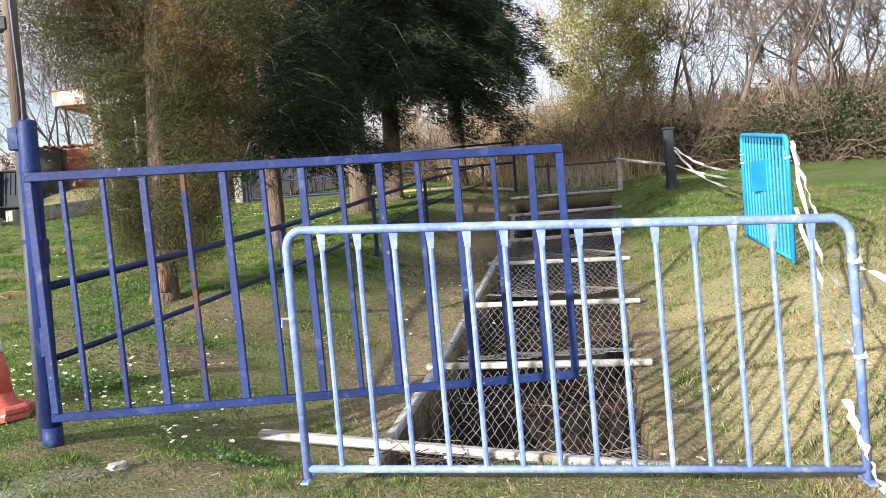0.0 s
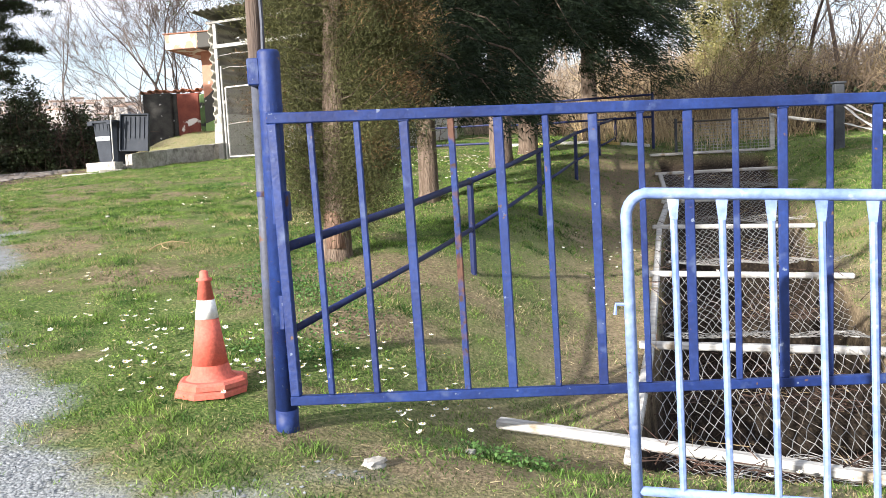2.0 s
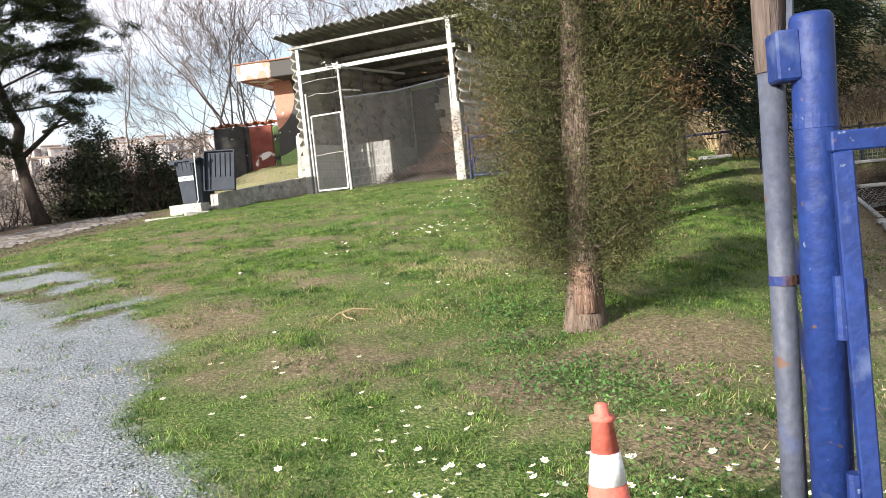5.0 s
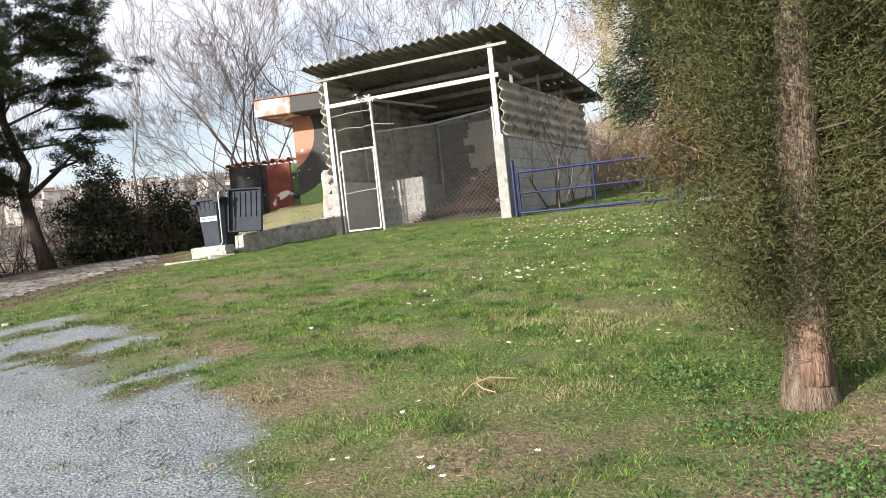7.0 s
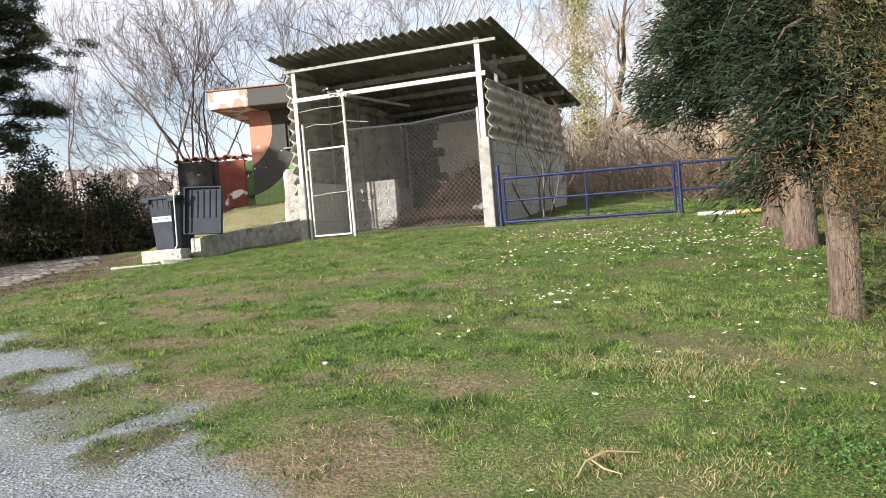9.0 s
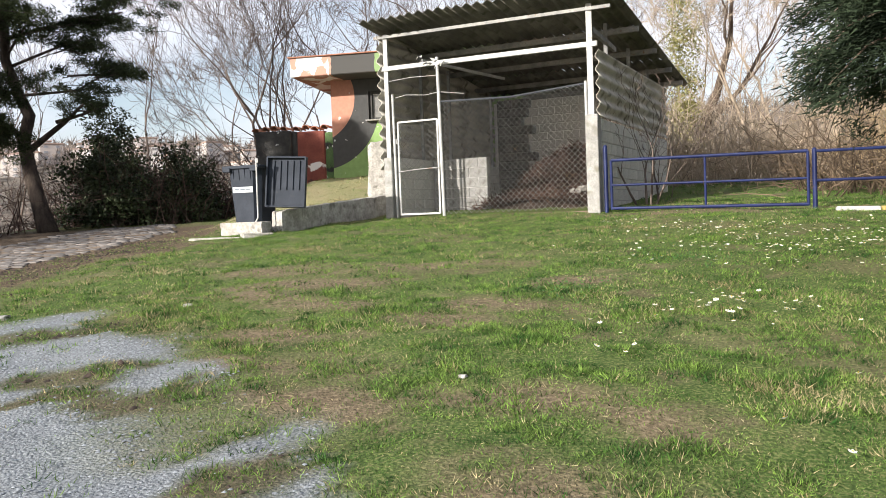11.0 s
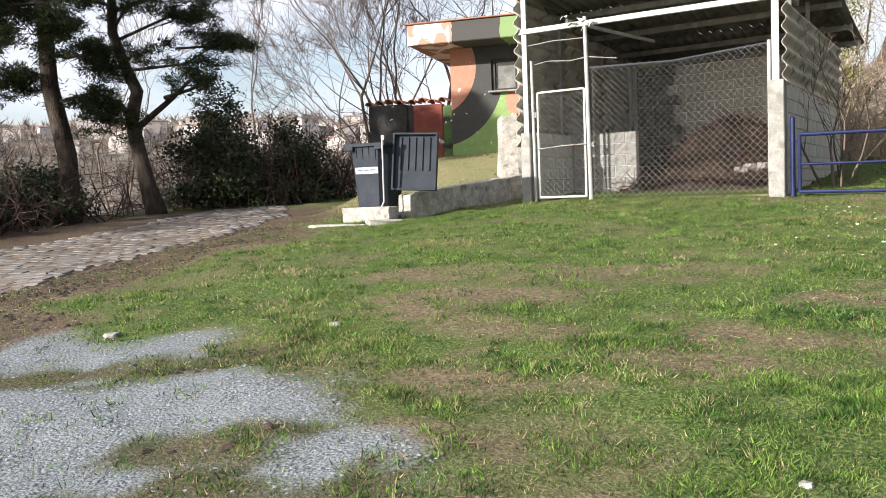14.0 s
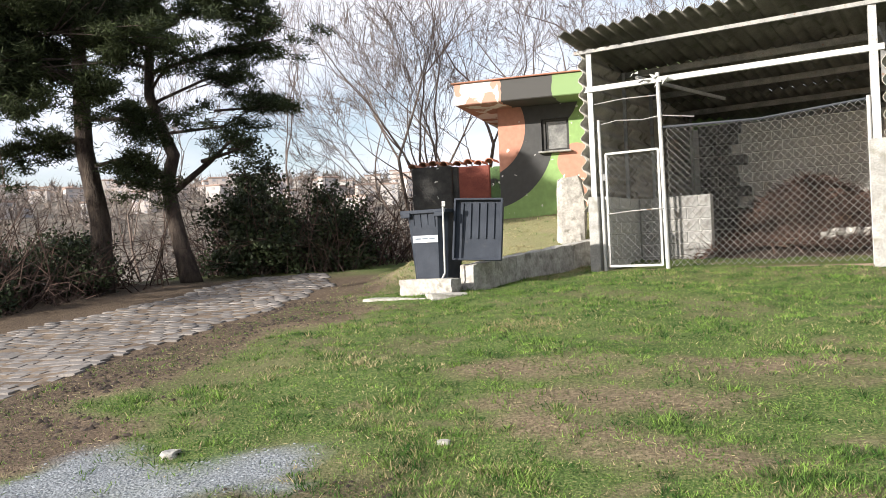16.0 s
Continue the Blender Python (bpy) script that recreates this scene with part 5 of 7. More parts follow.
def build_shed():
    s = thing("shed", sh(0, 0, SF), "open-fronted block shed with wire mesh front and corrugated roof", "shed")
    # posts: concrete feet below, painted angle iron above
    part("foot_post", Geo().box(sh(-0.02, 0, SF + 0.52), (0.17, 0.17, 1.3), SRZ, 0.012), CONCRETE, s, "pale concrete post foot")
    part("foot_post", Geo().box(sh(SW - 0.02, 0, SF + 0.75), (0.22, 0.2, 1.78), SRZ, 0.012), CONCRETE, s, "pale concrete post foot")
    part("post", Geo().bar(sh(-0.02, 0, SF + 1.1), sh(-0.02, 0, 5.55), 0.085), WHITEPAINT, s)
    part("post", Geo().bar(sh(SW - 0.04, 0, SF + 1.6), sh(SW - 0.04, 0, 5.55), 0.10), WHITEPAINT, s)
    part("front_beam", Geo().bar(sh(-0.12, -0.02, 4.90), sh(SW + 0.1, -0.02, 4.87), 0.07, 0.085), WHITEPAINT, s)
    part("top_beam", Geo().bar(sh(-0.25, -0.05, 5.50), sh(SW + 0.35, -0.05, 5.46), 0.05, 0.06), STEEL, s)
    for v in (1.5, 3.0, 4.5, 5.7):
        part("purlin", Geo().bar(sh(-0.3, v, roof_z(v) - 0.11), sh(SW + 0.45, v, roof_z(v) - 0.11), 0.07, 0.10), STEEL, s)
    part("brace", Geo().bar(sh(0.75, 0.0, 4.98), sh(1.35, 2.6, 4.92), 0.05, 0.05), WHITEPAINT, s, "pale diagonal brace")
    part("side_beam", Geo().bar(sh(SW, 0.05, 5.12), sh(SW, 1.5, 5.02), 0.06, 0.09), STEEL, s)
    for v in (0.95, 2.6, 4.2):
        part("stud", Geo().bar(sh(SW - 0.02, v, 4.6), sh(SW - 0.02, v, roof_z(v) - 0.12), 0.07), STEEL, s)
    for v in (1.3, 2.6, 4.9):
        part("stud", Geo().bar(sh(0.03, v, SF + 0.9), sh(0.03, v, roof_z(v) - 0.12), 0.06), STEEL, s)
    # roof sheets
    down = Vector((SV.x, SV.y, -0.105)).normalized()
    across = Vector((SU.x, SU.y, 0))
    nrm = across.cross(down).normalized()
    if nrm.z < 0:
        nrm = -nrm
    for i in range(5):
        for j in range(3):
            o = Vector(sh(-0.36 + i * 0.96, -0.55 + j * 2.28, roof_z(-0.55 + j * 2.28) + 0.012 * (i % 2) + 0.02 * (2 - j)))
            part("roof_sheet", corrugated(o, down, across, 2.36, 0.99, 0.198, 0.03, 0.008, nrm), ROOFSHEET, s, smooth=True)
    # walls
    block_wall(s, "right_wall", SW, 0.12, SW, SD + 0.35, SF - 0.02, 8, 0.19)
    block_wall(s, "back_wall", -0.08, SD + 0.25, SW - 0.1, SD + 0.25, SF - 0.02, 14, 0.19)
    block_wall(s, "left_wall", 0.02, 0.12, 0.02, SD + 0.14, SF - 0.02, 6, 0.19)
    block_wall(s, "inner_wall", 0.14, 1.6, 1.35, 1.6, SF - 0.02, 6, 0.16, SHADEBLOCK)
    vdir, up = Vector((SV.x, SV.y, 0)), Vector((0, 0, 1))
    out = Vector((SU.x, SU.y, 0))
    for j in range(3):
        part("side_sheet", corrugated(Vector(sh(SW + 0.07, 0.02 + j * 1.84, 3.64)) + out * 0.008 * j, vdir, up, 1.9, 1.14, 0.23, 0.032, 0.008, out), ETERNIT, s, "grey corrugated side cladding", smooth=True)
        part("side_sheet", corrugated(Vector(sh(-0.13, -0.10 + j * 1.86, 2.98)) - out * 0.008 * j, vdir, up, 2.02, 2.55, 0.23, 0.042, 0.008, -out), ETERNIT, s, "grey corrugated side cladding", smooth=True)
    part("floor_slab", Geo().box(sh(SW / 2, SD / 2, SF - 0.03), (SW, SD, 0.08), SRZ, 0.01), SOIL, s, "trodden earth floor")
    # mesh front
    part("mesh_panel", chain_link(1.17, 3.88, 0.0, SF + 0.05, 4.17, 4.22), GALV, s, "galvanised chain-link front")
    part("mesh_top_bar", Geo().tube([sh(1.1, 0.01, 4.18), sh(2.5, 0.01, 4.13), sh(3.95, 0.01, 4.23)], 0.019, 8), DARKPOST, s, "dark cord along the mesh top")
    part("mesh_post", Geo().tube([sh(1.12, -0.02, SF - 0.05), sh(1.08, -0.02, 5.0)], 0.032, 10), WHITEPAINT, s)
    part("mesh_post", Geo().tube([sh(3.9, -0.03, SF), sh(3.9, -0.03, 4.26)], 0.026, 10), WHITEPAINT, s)
    part("mesh_post", Geo().tube([sh(0.13, -0.03, SF), sh(0.11, -0.03, 4.4)], 0.026, 10), WHITEPAINT, s)
    part("tie_wire", Geo().tube([sh(0.0, 0, 4.66), sh(0.5, 0, 4.69), sh(1.08, 0, 4.67)], 0.009, 6), GALV, s)
    part("tie_wire", Geo().tube([sh(0.11, 0, 4.33), sh(0.4, 0, 4.37), sh(0.8, 0, 4.33), sh(1.1, 0, 4.36), sh(1.6, 0, 4.28)], 0.008, 6), GALV, s)
    door = part("door", Geo().bar(sh(0.2, -0.02, SF + 0.06), sh(0.2, -0.02, 3.86), 0.035).bar(sh(1.04, -0.02, SF + 0.06), sh(1.04, -0.02, 3.86), 0.035).bar(sh(0.2, -0.02, 3.86), sh(1.04, -0.02, 3.86), 0.035).bar(sh(0.2, -0.02, SF + 0.07), sh(1.04, -0.02, SF + 0.07), 0.035), WHITEPAINT, s, "wire mesh door in a white tube frame")
    part("door_mesh", chain_link(0.22, 1.02, -0.02, SF + 0.08, 3.84, 3.84), GALV, door)
    part("door_wire", Geo().tube([sh(0.2, -0.05, 2.92), sh(0.6, -0.05, 2.95), sh(1.1, -0.05, 2.96)], 0.01, 6), GALV, door)
    part("hinge", Geo().box(sh(0.165, -0.03, 3.5), (0.04, 0.03, 0.1), SRZ, 0.004), STEEL, door)
    # Stepped stack of dark stones at the back wall's left end.
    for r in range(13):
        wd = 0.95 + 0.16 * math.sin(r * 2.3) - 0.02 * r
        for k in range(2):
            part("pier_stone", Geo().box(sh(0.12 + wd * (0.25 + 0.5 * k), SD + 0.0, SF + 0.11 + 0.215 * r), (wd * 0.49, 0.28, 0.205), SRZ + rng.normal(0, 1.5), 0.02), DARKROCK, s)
    # torn foil on the beam
    g = Geo()
    for k in range(9):
        u = 0.75 + 0.06 * k + rng.uniform(-0.03, 0.03)
        p = Vector(sh(u, -0.08 - rng.uniform(0, 0.05), 4.99 - 0.02 * k + rng.uniform(-0.05, 0.05)))
        d = rand_dirs(3)
        q = [p + Vector(d[i]) * rng.uniform(0.04, 0.11) for i in range(3)]
        g.add([p, *q], [(0, 1, 2), (0, 2, 3), (0, 3, 1), (1, 3, 2)])
    part("torn_foil", g, TAPE, s, "scraps of torn white foil")
    # rubble and dead leaves heaped inside
    heap_pts = []
    n = 9000
    u, v = rng.uniform(0.9, SW - 0.2, n), rng.uniform(1.2, SD, n)
    top = SF + 0.05 + (0.3 + 1.15 * step(1.8, 4.4, v)) * (0.86 + 0.14 * np.sin(u * 3.1 + 0.5)) * step(0.9, 1.6, u)
    x = SO.x + SU.x * u + SV.x * v
    y = SO.y + SU.y * u + SV.y * v
    p = np.stack([x, y, top + rng.normal(0, 0.03, n)], -1)
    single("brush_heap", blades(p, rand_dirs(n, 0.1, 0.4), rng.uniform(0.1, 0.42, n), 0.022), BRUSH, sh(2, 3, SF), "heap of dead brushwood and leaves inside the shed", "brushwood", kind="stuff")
    uu, vv = np.meshgrid(np.linspace(0.85, SW - 0.14, 34), np.linspace(1.0, SD + 0.1, 40))
    zz = SF + 0.012 + (0.27 + 1.12 * step(1.8, 4.4, vv)) * (0.86 + 0.14 * np.sin(uu * 3.1 + 0.5)) * step(0.85, 1.6, uu) * step(1.0, 1.8, vv) + 0.05 * wave_noise(uu, vv, 3.0)
    pts = np.stack([SO.x + SU.x * uu + SV.x * vv, SO.y + SU.y * uu + SV.y * vv, zz], -1).reshape(-1, 3)
    i = (np.arange(39)[:, None] * 34 + np.arange(33)[None, :]).ravel()
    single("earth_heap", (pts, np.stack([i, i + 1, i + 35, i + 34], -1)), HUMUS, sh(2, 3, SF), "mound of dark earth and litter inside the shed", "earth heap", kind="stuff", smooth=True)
    for k in range(7):
        c = sh(3.0 + 0.12 * k, 2.1 + 0.13 * (k % 3), SF + 0.42 + 0.05 * (k % 2))
        single("rubble_stone", rock(c, (0.21, 0.14, 0.10), k * 2.3, 40 * k, 0.22), STONE, c, "pale broken stone lying on the heap", "stone", "rubble")


build_shed()


def build_shed_fence():
    f = thing("blue_pipe_gate", (-7.15, 20.13, h(-7.15, 20.13)), "blue steel pipe fence with three rails beside the shed", "fence")
    a, b, c = (-7.12, 20.05), (-3.95, 19.43), (-0.6, 18.95)
    z = 2.0
    for x, y, hh in ((a[0], a[1], 1.12), (b[0], b[1], 0.93)):
        part("post", Geo().tube([(x, y, h(x, y) - 0.05), (x, y, h(x, y) + hh), (x, y, h(x, y) + hh + 0.02)], [0.035, 0.035, 0.02], 12), NAVY, f)
    part("frame_end", Geo().tube([(a[0] + 0.09, a[1] - 0.02, 2.05), (a[0] + 0.09, a[1] - 0.02, 2.88)], 0.024, 10), NAVY, f)
    part("frame_end", Geo().tube([(b[0] - 0.09, b[1] + 0.02, 2.0), (b[0] - 0.09, b[1] + 0.02, 2.84)], 0.024, 10), NAVY, f)
    for z0, z1, r in ((2.88, 2.84, 0.027), (2.46, 2.42, 0.02), (2.07, 2.02, 0.027)):
        part("rail", Geo().tube([(a[0] + 0.09, a[1] - 0.02, z0), (b[0] - 0.09, b[1] + 0.02, z1)], r, 10), NAVY, f)
    mx, my = (a[0] + b[0]) / 2, (a[1] + b[1]) / 2
    part("middle_bar", Geo().tube([(mx, my, 2.04), (mx, my, 2.86)], 0.02, 10), NAVY, f)
    g = thing("blue_pipe_fence", (b[0], b[1], h(*b)), "blue two-rail pipe fence continuing along the lawn", "fence")
    for z0 in (2.83, 2.38):
        part("rail", Geo().tube([(b[0], b[1], z0), (c[0], c[1], z0 - 0.02)], 0.024, 10), NAVY, g)
    part("post", Geo().tube([(c[0], c[1], h(*c) - 0.05), (c[0], c[1], 2.86)], 0.03, 12), NAVY, g)
    k = thing("painted_kerb", (-3.8, 18.95, h(-3.8, 18.95)), "low concrete kerb painted in white and yellow lengths", "kerb")
    for i in range(5):
        x0, y0 = -3.75 + i * 0.62, 18.95 + i * 0.06
        part("kerb_stone", Geo().bar((x0, y0, h(x0, y0) - 0.01), (x0 + 0.6, y0 + 0.06, h(x0 + 0.6, y0) - 0.01), 0.14, 0.14, 0.02), YELLOW if i % 2 else WHITEPAINT, k)


build_shed_fence()


# ---- bin corner ----
def build_bin():
    x, y, rz = -13.31, 19.45, -6.0
    z = 2.02
    w = thing("wheelie_bin", (x, y, z), "anthracite plastic wheelie bin with its lid hanging open", "bin")
    m = pose(x, y, z, 0, 0, rz)
    lo, hi = (0.29, 0.23), (0.36, 0.295)
    prof = [(0.0, 0.94), (0.03, 1.0), (0.55, 1.0), (0.96, 1.0), (0.98, 1.0)]
    g, rings = Geo(), []
    vs, fs, n = [], [], 16

    def ring(hx, hy, zz):
        out = []
        for k in range(n):
            t = 2 * math.pi * k / n + math.pi / n
            c, s = math.cos(t), math.sin(t)
            q = (abs(c) ** 8 + abs(s) ** 8) ** (-1 / 8)
            out.append(m @ Vector((c * q * hx, s * q * hy, zz)))
        return out
    for zz, sc in prof:
        t = zz / 0.98
        vs += ring((lo[1] + (hi[1] - lo[1]) * t) * sc, (lo[0] + (hi[0] - lo[0]) * t) * sc, zz)
    for i in range(len(prof) - 1):
        fs += [(i * n + k, i * n + (k + 1) % n, (i + 1) * n + (k + 1) % n, (i + 1) * n + k) for k in range(n)]
    fs.append(tuple(range(n))[::-1])
    inner = len(vs)
    vs += ring(hi[1] - 0.02, hi[0] - 0.02, 0.98) + ring(lo[1] - 0.01, lo[0] - 0.01, 0.06)
    top = (len(prof) - 1) * n
    fs += [(top + k, top + (k + 1) % n, inner + (k + 1) % n, inner + k) for k in range(n)]
    fs += [(inner + k, inner + (k + 1) % n, inner + n + (k + 1) % n, inner + n + k) for k in range(n)]
    fs.append(tuple(inner + n + k for k in range(n)))
    body = part("body", g.add(vs, fs), BINGREY, w)
    r = Geo()
    for sy in (-1, 1):
        r.bar(m @ Vector((-0.325, sy * 0.37, 0.985)), m @ Vector((0.325, sy * 0.37, 0.985)), 0.045, 0.05)
    for sx in (-1, 1):
        r.bar(m @ Vector((sx * 0.315, -0.37, 0.985)), m @ Vector((sx * 0.315, 0.37, 0.985)), 0.045, 0.05)
    part("rim", r, BINGREY, w)
    for sx in (-1, 1):
        part("lift_lug", Geo().box(None, (0.14, 0.05, 0.07), bevel=0.01, m=m @ pose(sx * 0.24, -0.39, 0.94)), BINGREY, w)
    for k in range(4):
        px = -0.15 + k * 0.10
        part("rib", Geo().bar(m @ Vector((px, -0.343, 0.80 - 0.03 * (k % 2))), m @ Vector((px, -0.362, 0.95)), 0.014, 0.02), BINGREY, w)
    st = part("label", Geo().box(None, (0.36, 0.006, 0.10), bevel=0.002, m=m @ pose(0.0, -0.337, 0.60, 4.5)), STICKER, w, "pale printed sticker")
    for k in range(3):
        part("print", Geo().box(None, (0.08, 0.003, 0.02), bevel=0.001, m=m @ pose(-0.10 + 0.10 * k, -0.3425, 0.605, 4.5)), STICKERINK, st)
    # lid swung open, hanging beside the body with its ribbed inside to the front
    ml = m @ pose(0.64, -0.10, 0.70, -5, 3, 14)
    lid = part("lid", Geo().box(None, (0.60, 0.025, 0.84), bevel=0.01, m=ml), BINGREY, w, "dark ribbed lid hanging open")
    for sx in (-1, 1):
        part("lid_edge", Geo().box(None, (0.03, 0.09, 0.86), bevel=0.008, m=ml @ pose(sx * 0.30, -0.03, 0)), BINGREY, lid)
    for sz in (-1, 1):
        part("lid_edge", Geo().box(None, (0.62, 0.09, 0.03), bevel=0.008, m=ml @ pose(0, -0.03, sz * 0.42)), BINGREY, lid)
    for k in range(5):
        part("lid_rib", Geo().box(None, (0.016, 0.022, 0.5), bevel=0.004, m=ml @ pose(-0.2 + 0.10 * k, -0.02, 0.12)), BINGREY, lid)
    for dx in (0.34, 0.42):
        part("lid_hinge", Geo().box(None, (0.10, 0.05, 0.04), bevel=0.008, m=m @ pose(dx, 0.0, 1.04)), BINGREY, lid)
    for sy in (-1, 1):
        wh = part("wheel", Geo().tube([m @ Vector((sy * 0.22, 0.30, 0.10)), m @ Vector((sy * 0.28, 0.30, 0.10))], 0.10, 18), FRAMEBLACK, w)
        part("hub", Geo().tube([m @ Vector((sy * 0.28, 0.30, 0.10)), m @ Vector((sy * 0.29, 0.30, 0.10))], 0.05, 12), BINGREY, wh)
    w.scale = (1.14, 1.1, 1.03)
    q = m @ Vector((0.35, -0.48, 0))
    pts = [(q.x - 0.12, q.y - 0.03, z + 0.01), (q.x - 0.05, q.y - 0.01, z + 0.03), (q.x, q.y, z + 0.12), (q.x + 0.005, q.y, z + 0.6), (q.x + 0.01, q.y, z + 1.10)]
    p = thing("metal_rod", (q.x, q.y, z), "thin pale metal rod with a bent foot leaning at the bin", "rod")
    part("shaft", Geo().tube(pts, 0.014, 8), WHITEPAINT, p)
    part("top_fitting", Geo().box((q.x + 0.02, q.y, z + 1.10), (0.05, 0.03, 0.08), 20, 0.008), WHITEPAINT, p)


build_bin()
single("stone_block", rock((-13.23, 18.9, 1.94), (0.86, 0.3, 0.25), 4.0, -8, 0.035, 4, 0.02), STONE, (-13.08, 18.93, 1.82), "rough pale stone block in front of the bin", "stone")
single("stone_slab", rock((-13.60, 18.66, 1.79), (1.0, 0.4, 0.06), 8.0, -4, 0.03, 3, 0.02), STONE, (-13.5, 18.7, 1.8), "flat pale stone slab on the ground", "stone")
single("stone_slab", rock((-12.86, 18.55, 1.83), (0.5, 0.4, 0.09), 11.0, 34, 0.05, 3, 0.02), STONE, (-12.6, 18.62, 1.8), "tilted flat stone slab beside the wall end", "stone")
single("bin_plinth", rock((-13.3, 19.5, 1.93), (0.8, 0.8, 0.19), 15.0, -8, 0.03), CONCRETE, (-13.3, 19.45, 1.85), "low concrete plinth under the bin", "plinth")


def build_low_wall():
    w = thing("low_wall", (-12.72, 19.2, 1.85), "low pale rubble wall holding the upper grass", "wall")
    p, q = Vector((-12.78, 19.2)), Vector((-11.42, 22.35))
    n = 7
    for k in range(n):
        a, b = p.lerp(q, k / n), p.lerp(q, (k + 1) / n)
        c = (a + b) / 2
        zt = 2.24 + 0.34 * (k + 0.5) / n
        zb = 1.75 + 0.25 * (k + 0.5) / n
        d = b - a
        part("wall_stone", rock((c.x, c.y, (zt + zb) / 2), (d.length * 1.02, 0.27, zt - zb), k * 1.9, math.degrees(math.atan2(d.y, d.x)), 0.034, 4, 0.02, 0.34 / (q - p).length), STONE, w)
    single("broken_pillar", rock((-11.98, 22.75, 3.05), (0.50, 0.4, 1.25), 21.0, 10, 0.10, 4), STONE, (-11.98, 22.75, 2.4), "broken pale concrete pillar leaning by the shed", "pillar")


build_low_wall()


# ---- camouflaged blockhouse ----
def build_blockhouse():
    x0, y0, zb, zt = -14.32, 26.16, 2.9, 5.68
    b = thing("blockhouse", (x0, y0, zb), "small concrete blockhouse in flaking terracotta, black and green camouflage", "building")
    rz = 3.0
    m = pose(x0, y0, 0, 0, 0, rz)
    face = camo("camouflage_wall", 0, 0.0)

    def wb(name, c, size, material, label=""):
        return part(name, Geo().box(None, size, bevel=0.002, m=m @ pose(*c)), material, b, label)
    # front wall built round the window opening
    wx0, wx1, wz0, wz1 = 1.0, 1.62, 4.62, 5.36
    zc, hh = (zb + zt) / 2 - 0.2, zt - zb + 0.4
    wb("front_wall", (wx0 / 2, 0.15, zc), (wx0, 0.3, hh), face)
    wb("front_wall", ((wx1 + 5.0) / 2, 0.15, zc), (5.0 - wx1, 0.3, hh), face)
    wb("front_wall", ((wx0 + wx1) / 2, 0.15, (zb - 0.4 + wz0) / 2), (wx1 - wx0, 0.3, wz0 - zb + 0.4), face)
    wb("front_wall", ((wx0 + wx1) / 2, 0.15, (wz1 + zt) / 2), (wx1 - wx0, 0.3, zt - wz1), face)
    wb("side_wall", (0.15, 2.4, zc), (0.3, 4.2, hh), face)
    wb("side_wall", (4.85, 2.4, zc), (0.3, 4.2, hh), face)
    wb("rear_wall", (2.5, 4.6, zc), (5.0, 0.3, hh), face)
    win = part("window", Geo().bar(m @ Vector((wx0, 0.1, wz0 + 0.03)), m @ Vector((wx1, 0.1, wz0 + 0.03)), 0.08, 0.06).bar(m @ Vector((wx0, 0.1, wz1 - 0.03)), m @ Vector((wx1, 0.1, wz1 - 0.03)), 0.08, 0.06).bar(m @ Vector((wx0 + 0.04, 0.1, wz0)), m @ Vector((wx0 + 0.04, 0.1, wz1)), 0.09, 0.09).bar(m @ Vector((wx1 - 0.03, 0.1, wz0)), m @ Vector((wx1 - 0.03, 0.1, wz1)), 0.06, 0.06), FRAMEBLACK, b, "black window frame")
    part("pane", Geo().box(None, (wx1 - wx0 - 0.1, 0.012, wz1 - wz0 - 0.1), bevel=0.002, m=m @ pose((wx0 + wx1) / 2, 0.13, (wz0 + wz1) / 2)), GLASS, win)
    part("sill", Geo().box(None, (wx1 - wx0 + 0.12, 0.2, 0.04), bevel=0.008, m=m @ pose((wx0 + wx1) / 2, -0.04, wz0 - 0.02)), CONCRETE, win)
    part("roof_slab", Geo().box(None, (6.4, 6.2, 0.47), bevel=0.02, m=m @ pose(2.45, 2.2, 5.915)), fascia_paint(), b, "projecting painted roof slab")
    part("roof_edge", Geo().box(None, (6.5, 6.3, 0.03), bevel=0.008, m=m @ pose(2.45, 2.2, 6.165)), TILE, b)
    part("footing", Geo().box(None, (5.2, 0.24, 0.5), bevel=0.03, m=m @ pose(2.5, -0.08, 2.84)), CONCRETE, b)
    r = thing("ruined_wall", (-15.6, 26.3, 2.0), "low ruined wall in flaking red and black paint with roof tiles", "wall")
    part("black_face", Geo().box((-16.0, 26.3, 3.15), (0.98, 0.35, 2.65), 4, 0.03), BLACKCONC, r)
    part("red_face", Geo().box((-15.07, 26.54, 3.15), (0.86, 0.35, 2.6), 4, 0.03), REDCONC, r)
    part("green_face", Geo().box((-14.49, 26.58, 3.13), (0.3, 0.35, 2.55), 4, 0.03), GREENCONC, r, "dark green flaking plaster")
    part("return_wall", Geo().box((-15.5, 26.9, 3.15), (0.16, 1.2, 2.62), 4, 0.03), BLACKCONC, r)
    for k in range(8):
        x = -16.45 + 0.26 * k
        g = Geo()
        c = Vector((x, 26.3 + (0.25 if k > 3 else 0) + 0.03 * (k % 2), 4.49 + 0.02 * (k % 3)))
        ring = []
        for e in (-1, 1):
            for s in range(7):
                t = math.pi * s / 6
                for q in (0.085, 0.07):
                    ring.append(c + Vector((q * 1.25 * math.cos(t), e * 0.24, q * math.sin(t) + 0.01 * (k % 2))))
        fs = []
        for s in range(6):
            a = s * 2
            fs += [(a, a + 2, a + 16, a + 14), (a + 1, a + 15, a + 17, a + 3), (a, a + 1, a + 3, a + 2), (a + 14, a + 16, a + 17, a + 15)]
        part("tile", g.add(ring, fs), TILE, r)


build_blockhouse()


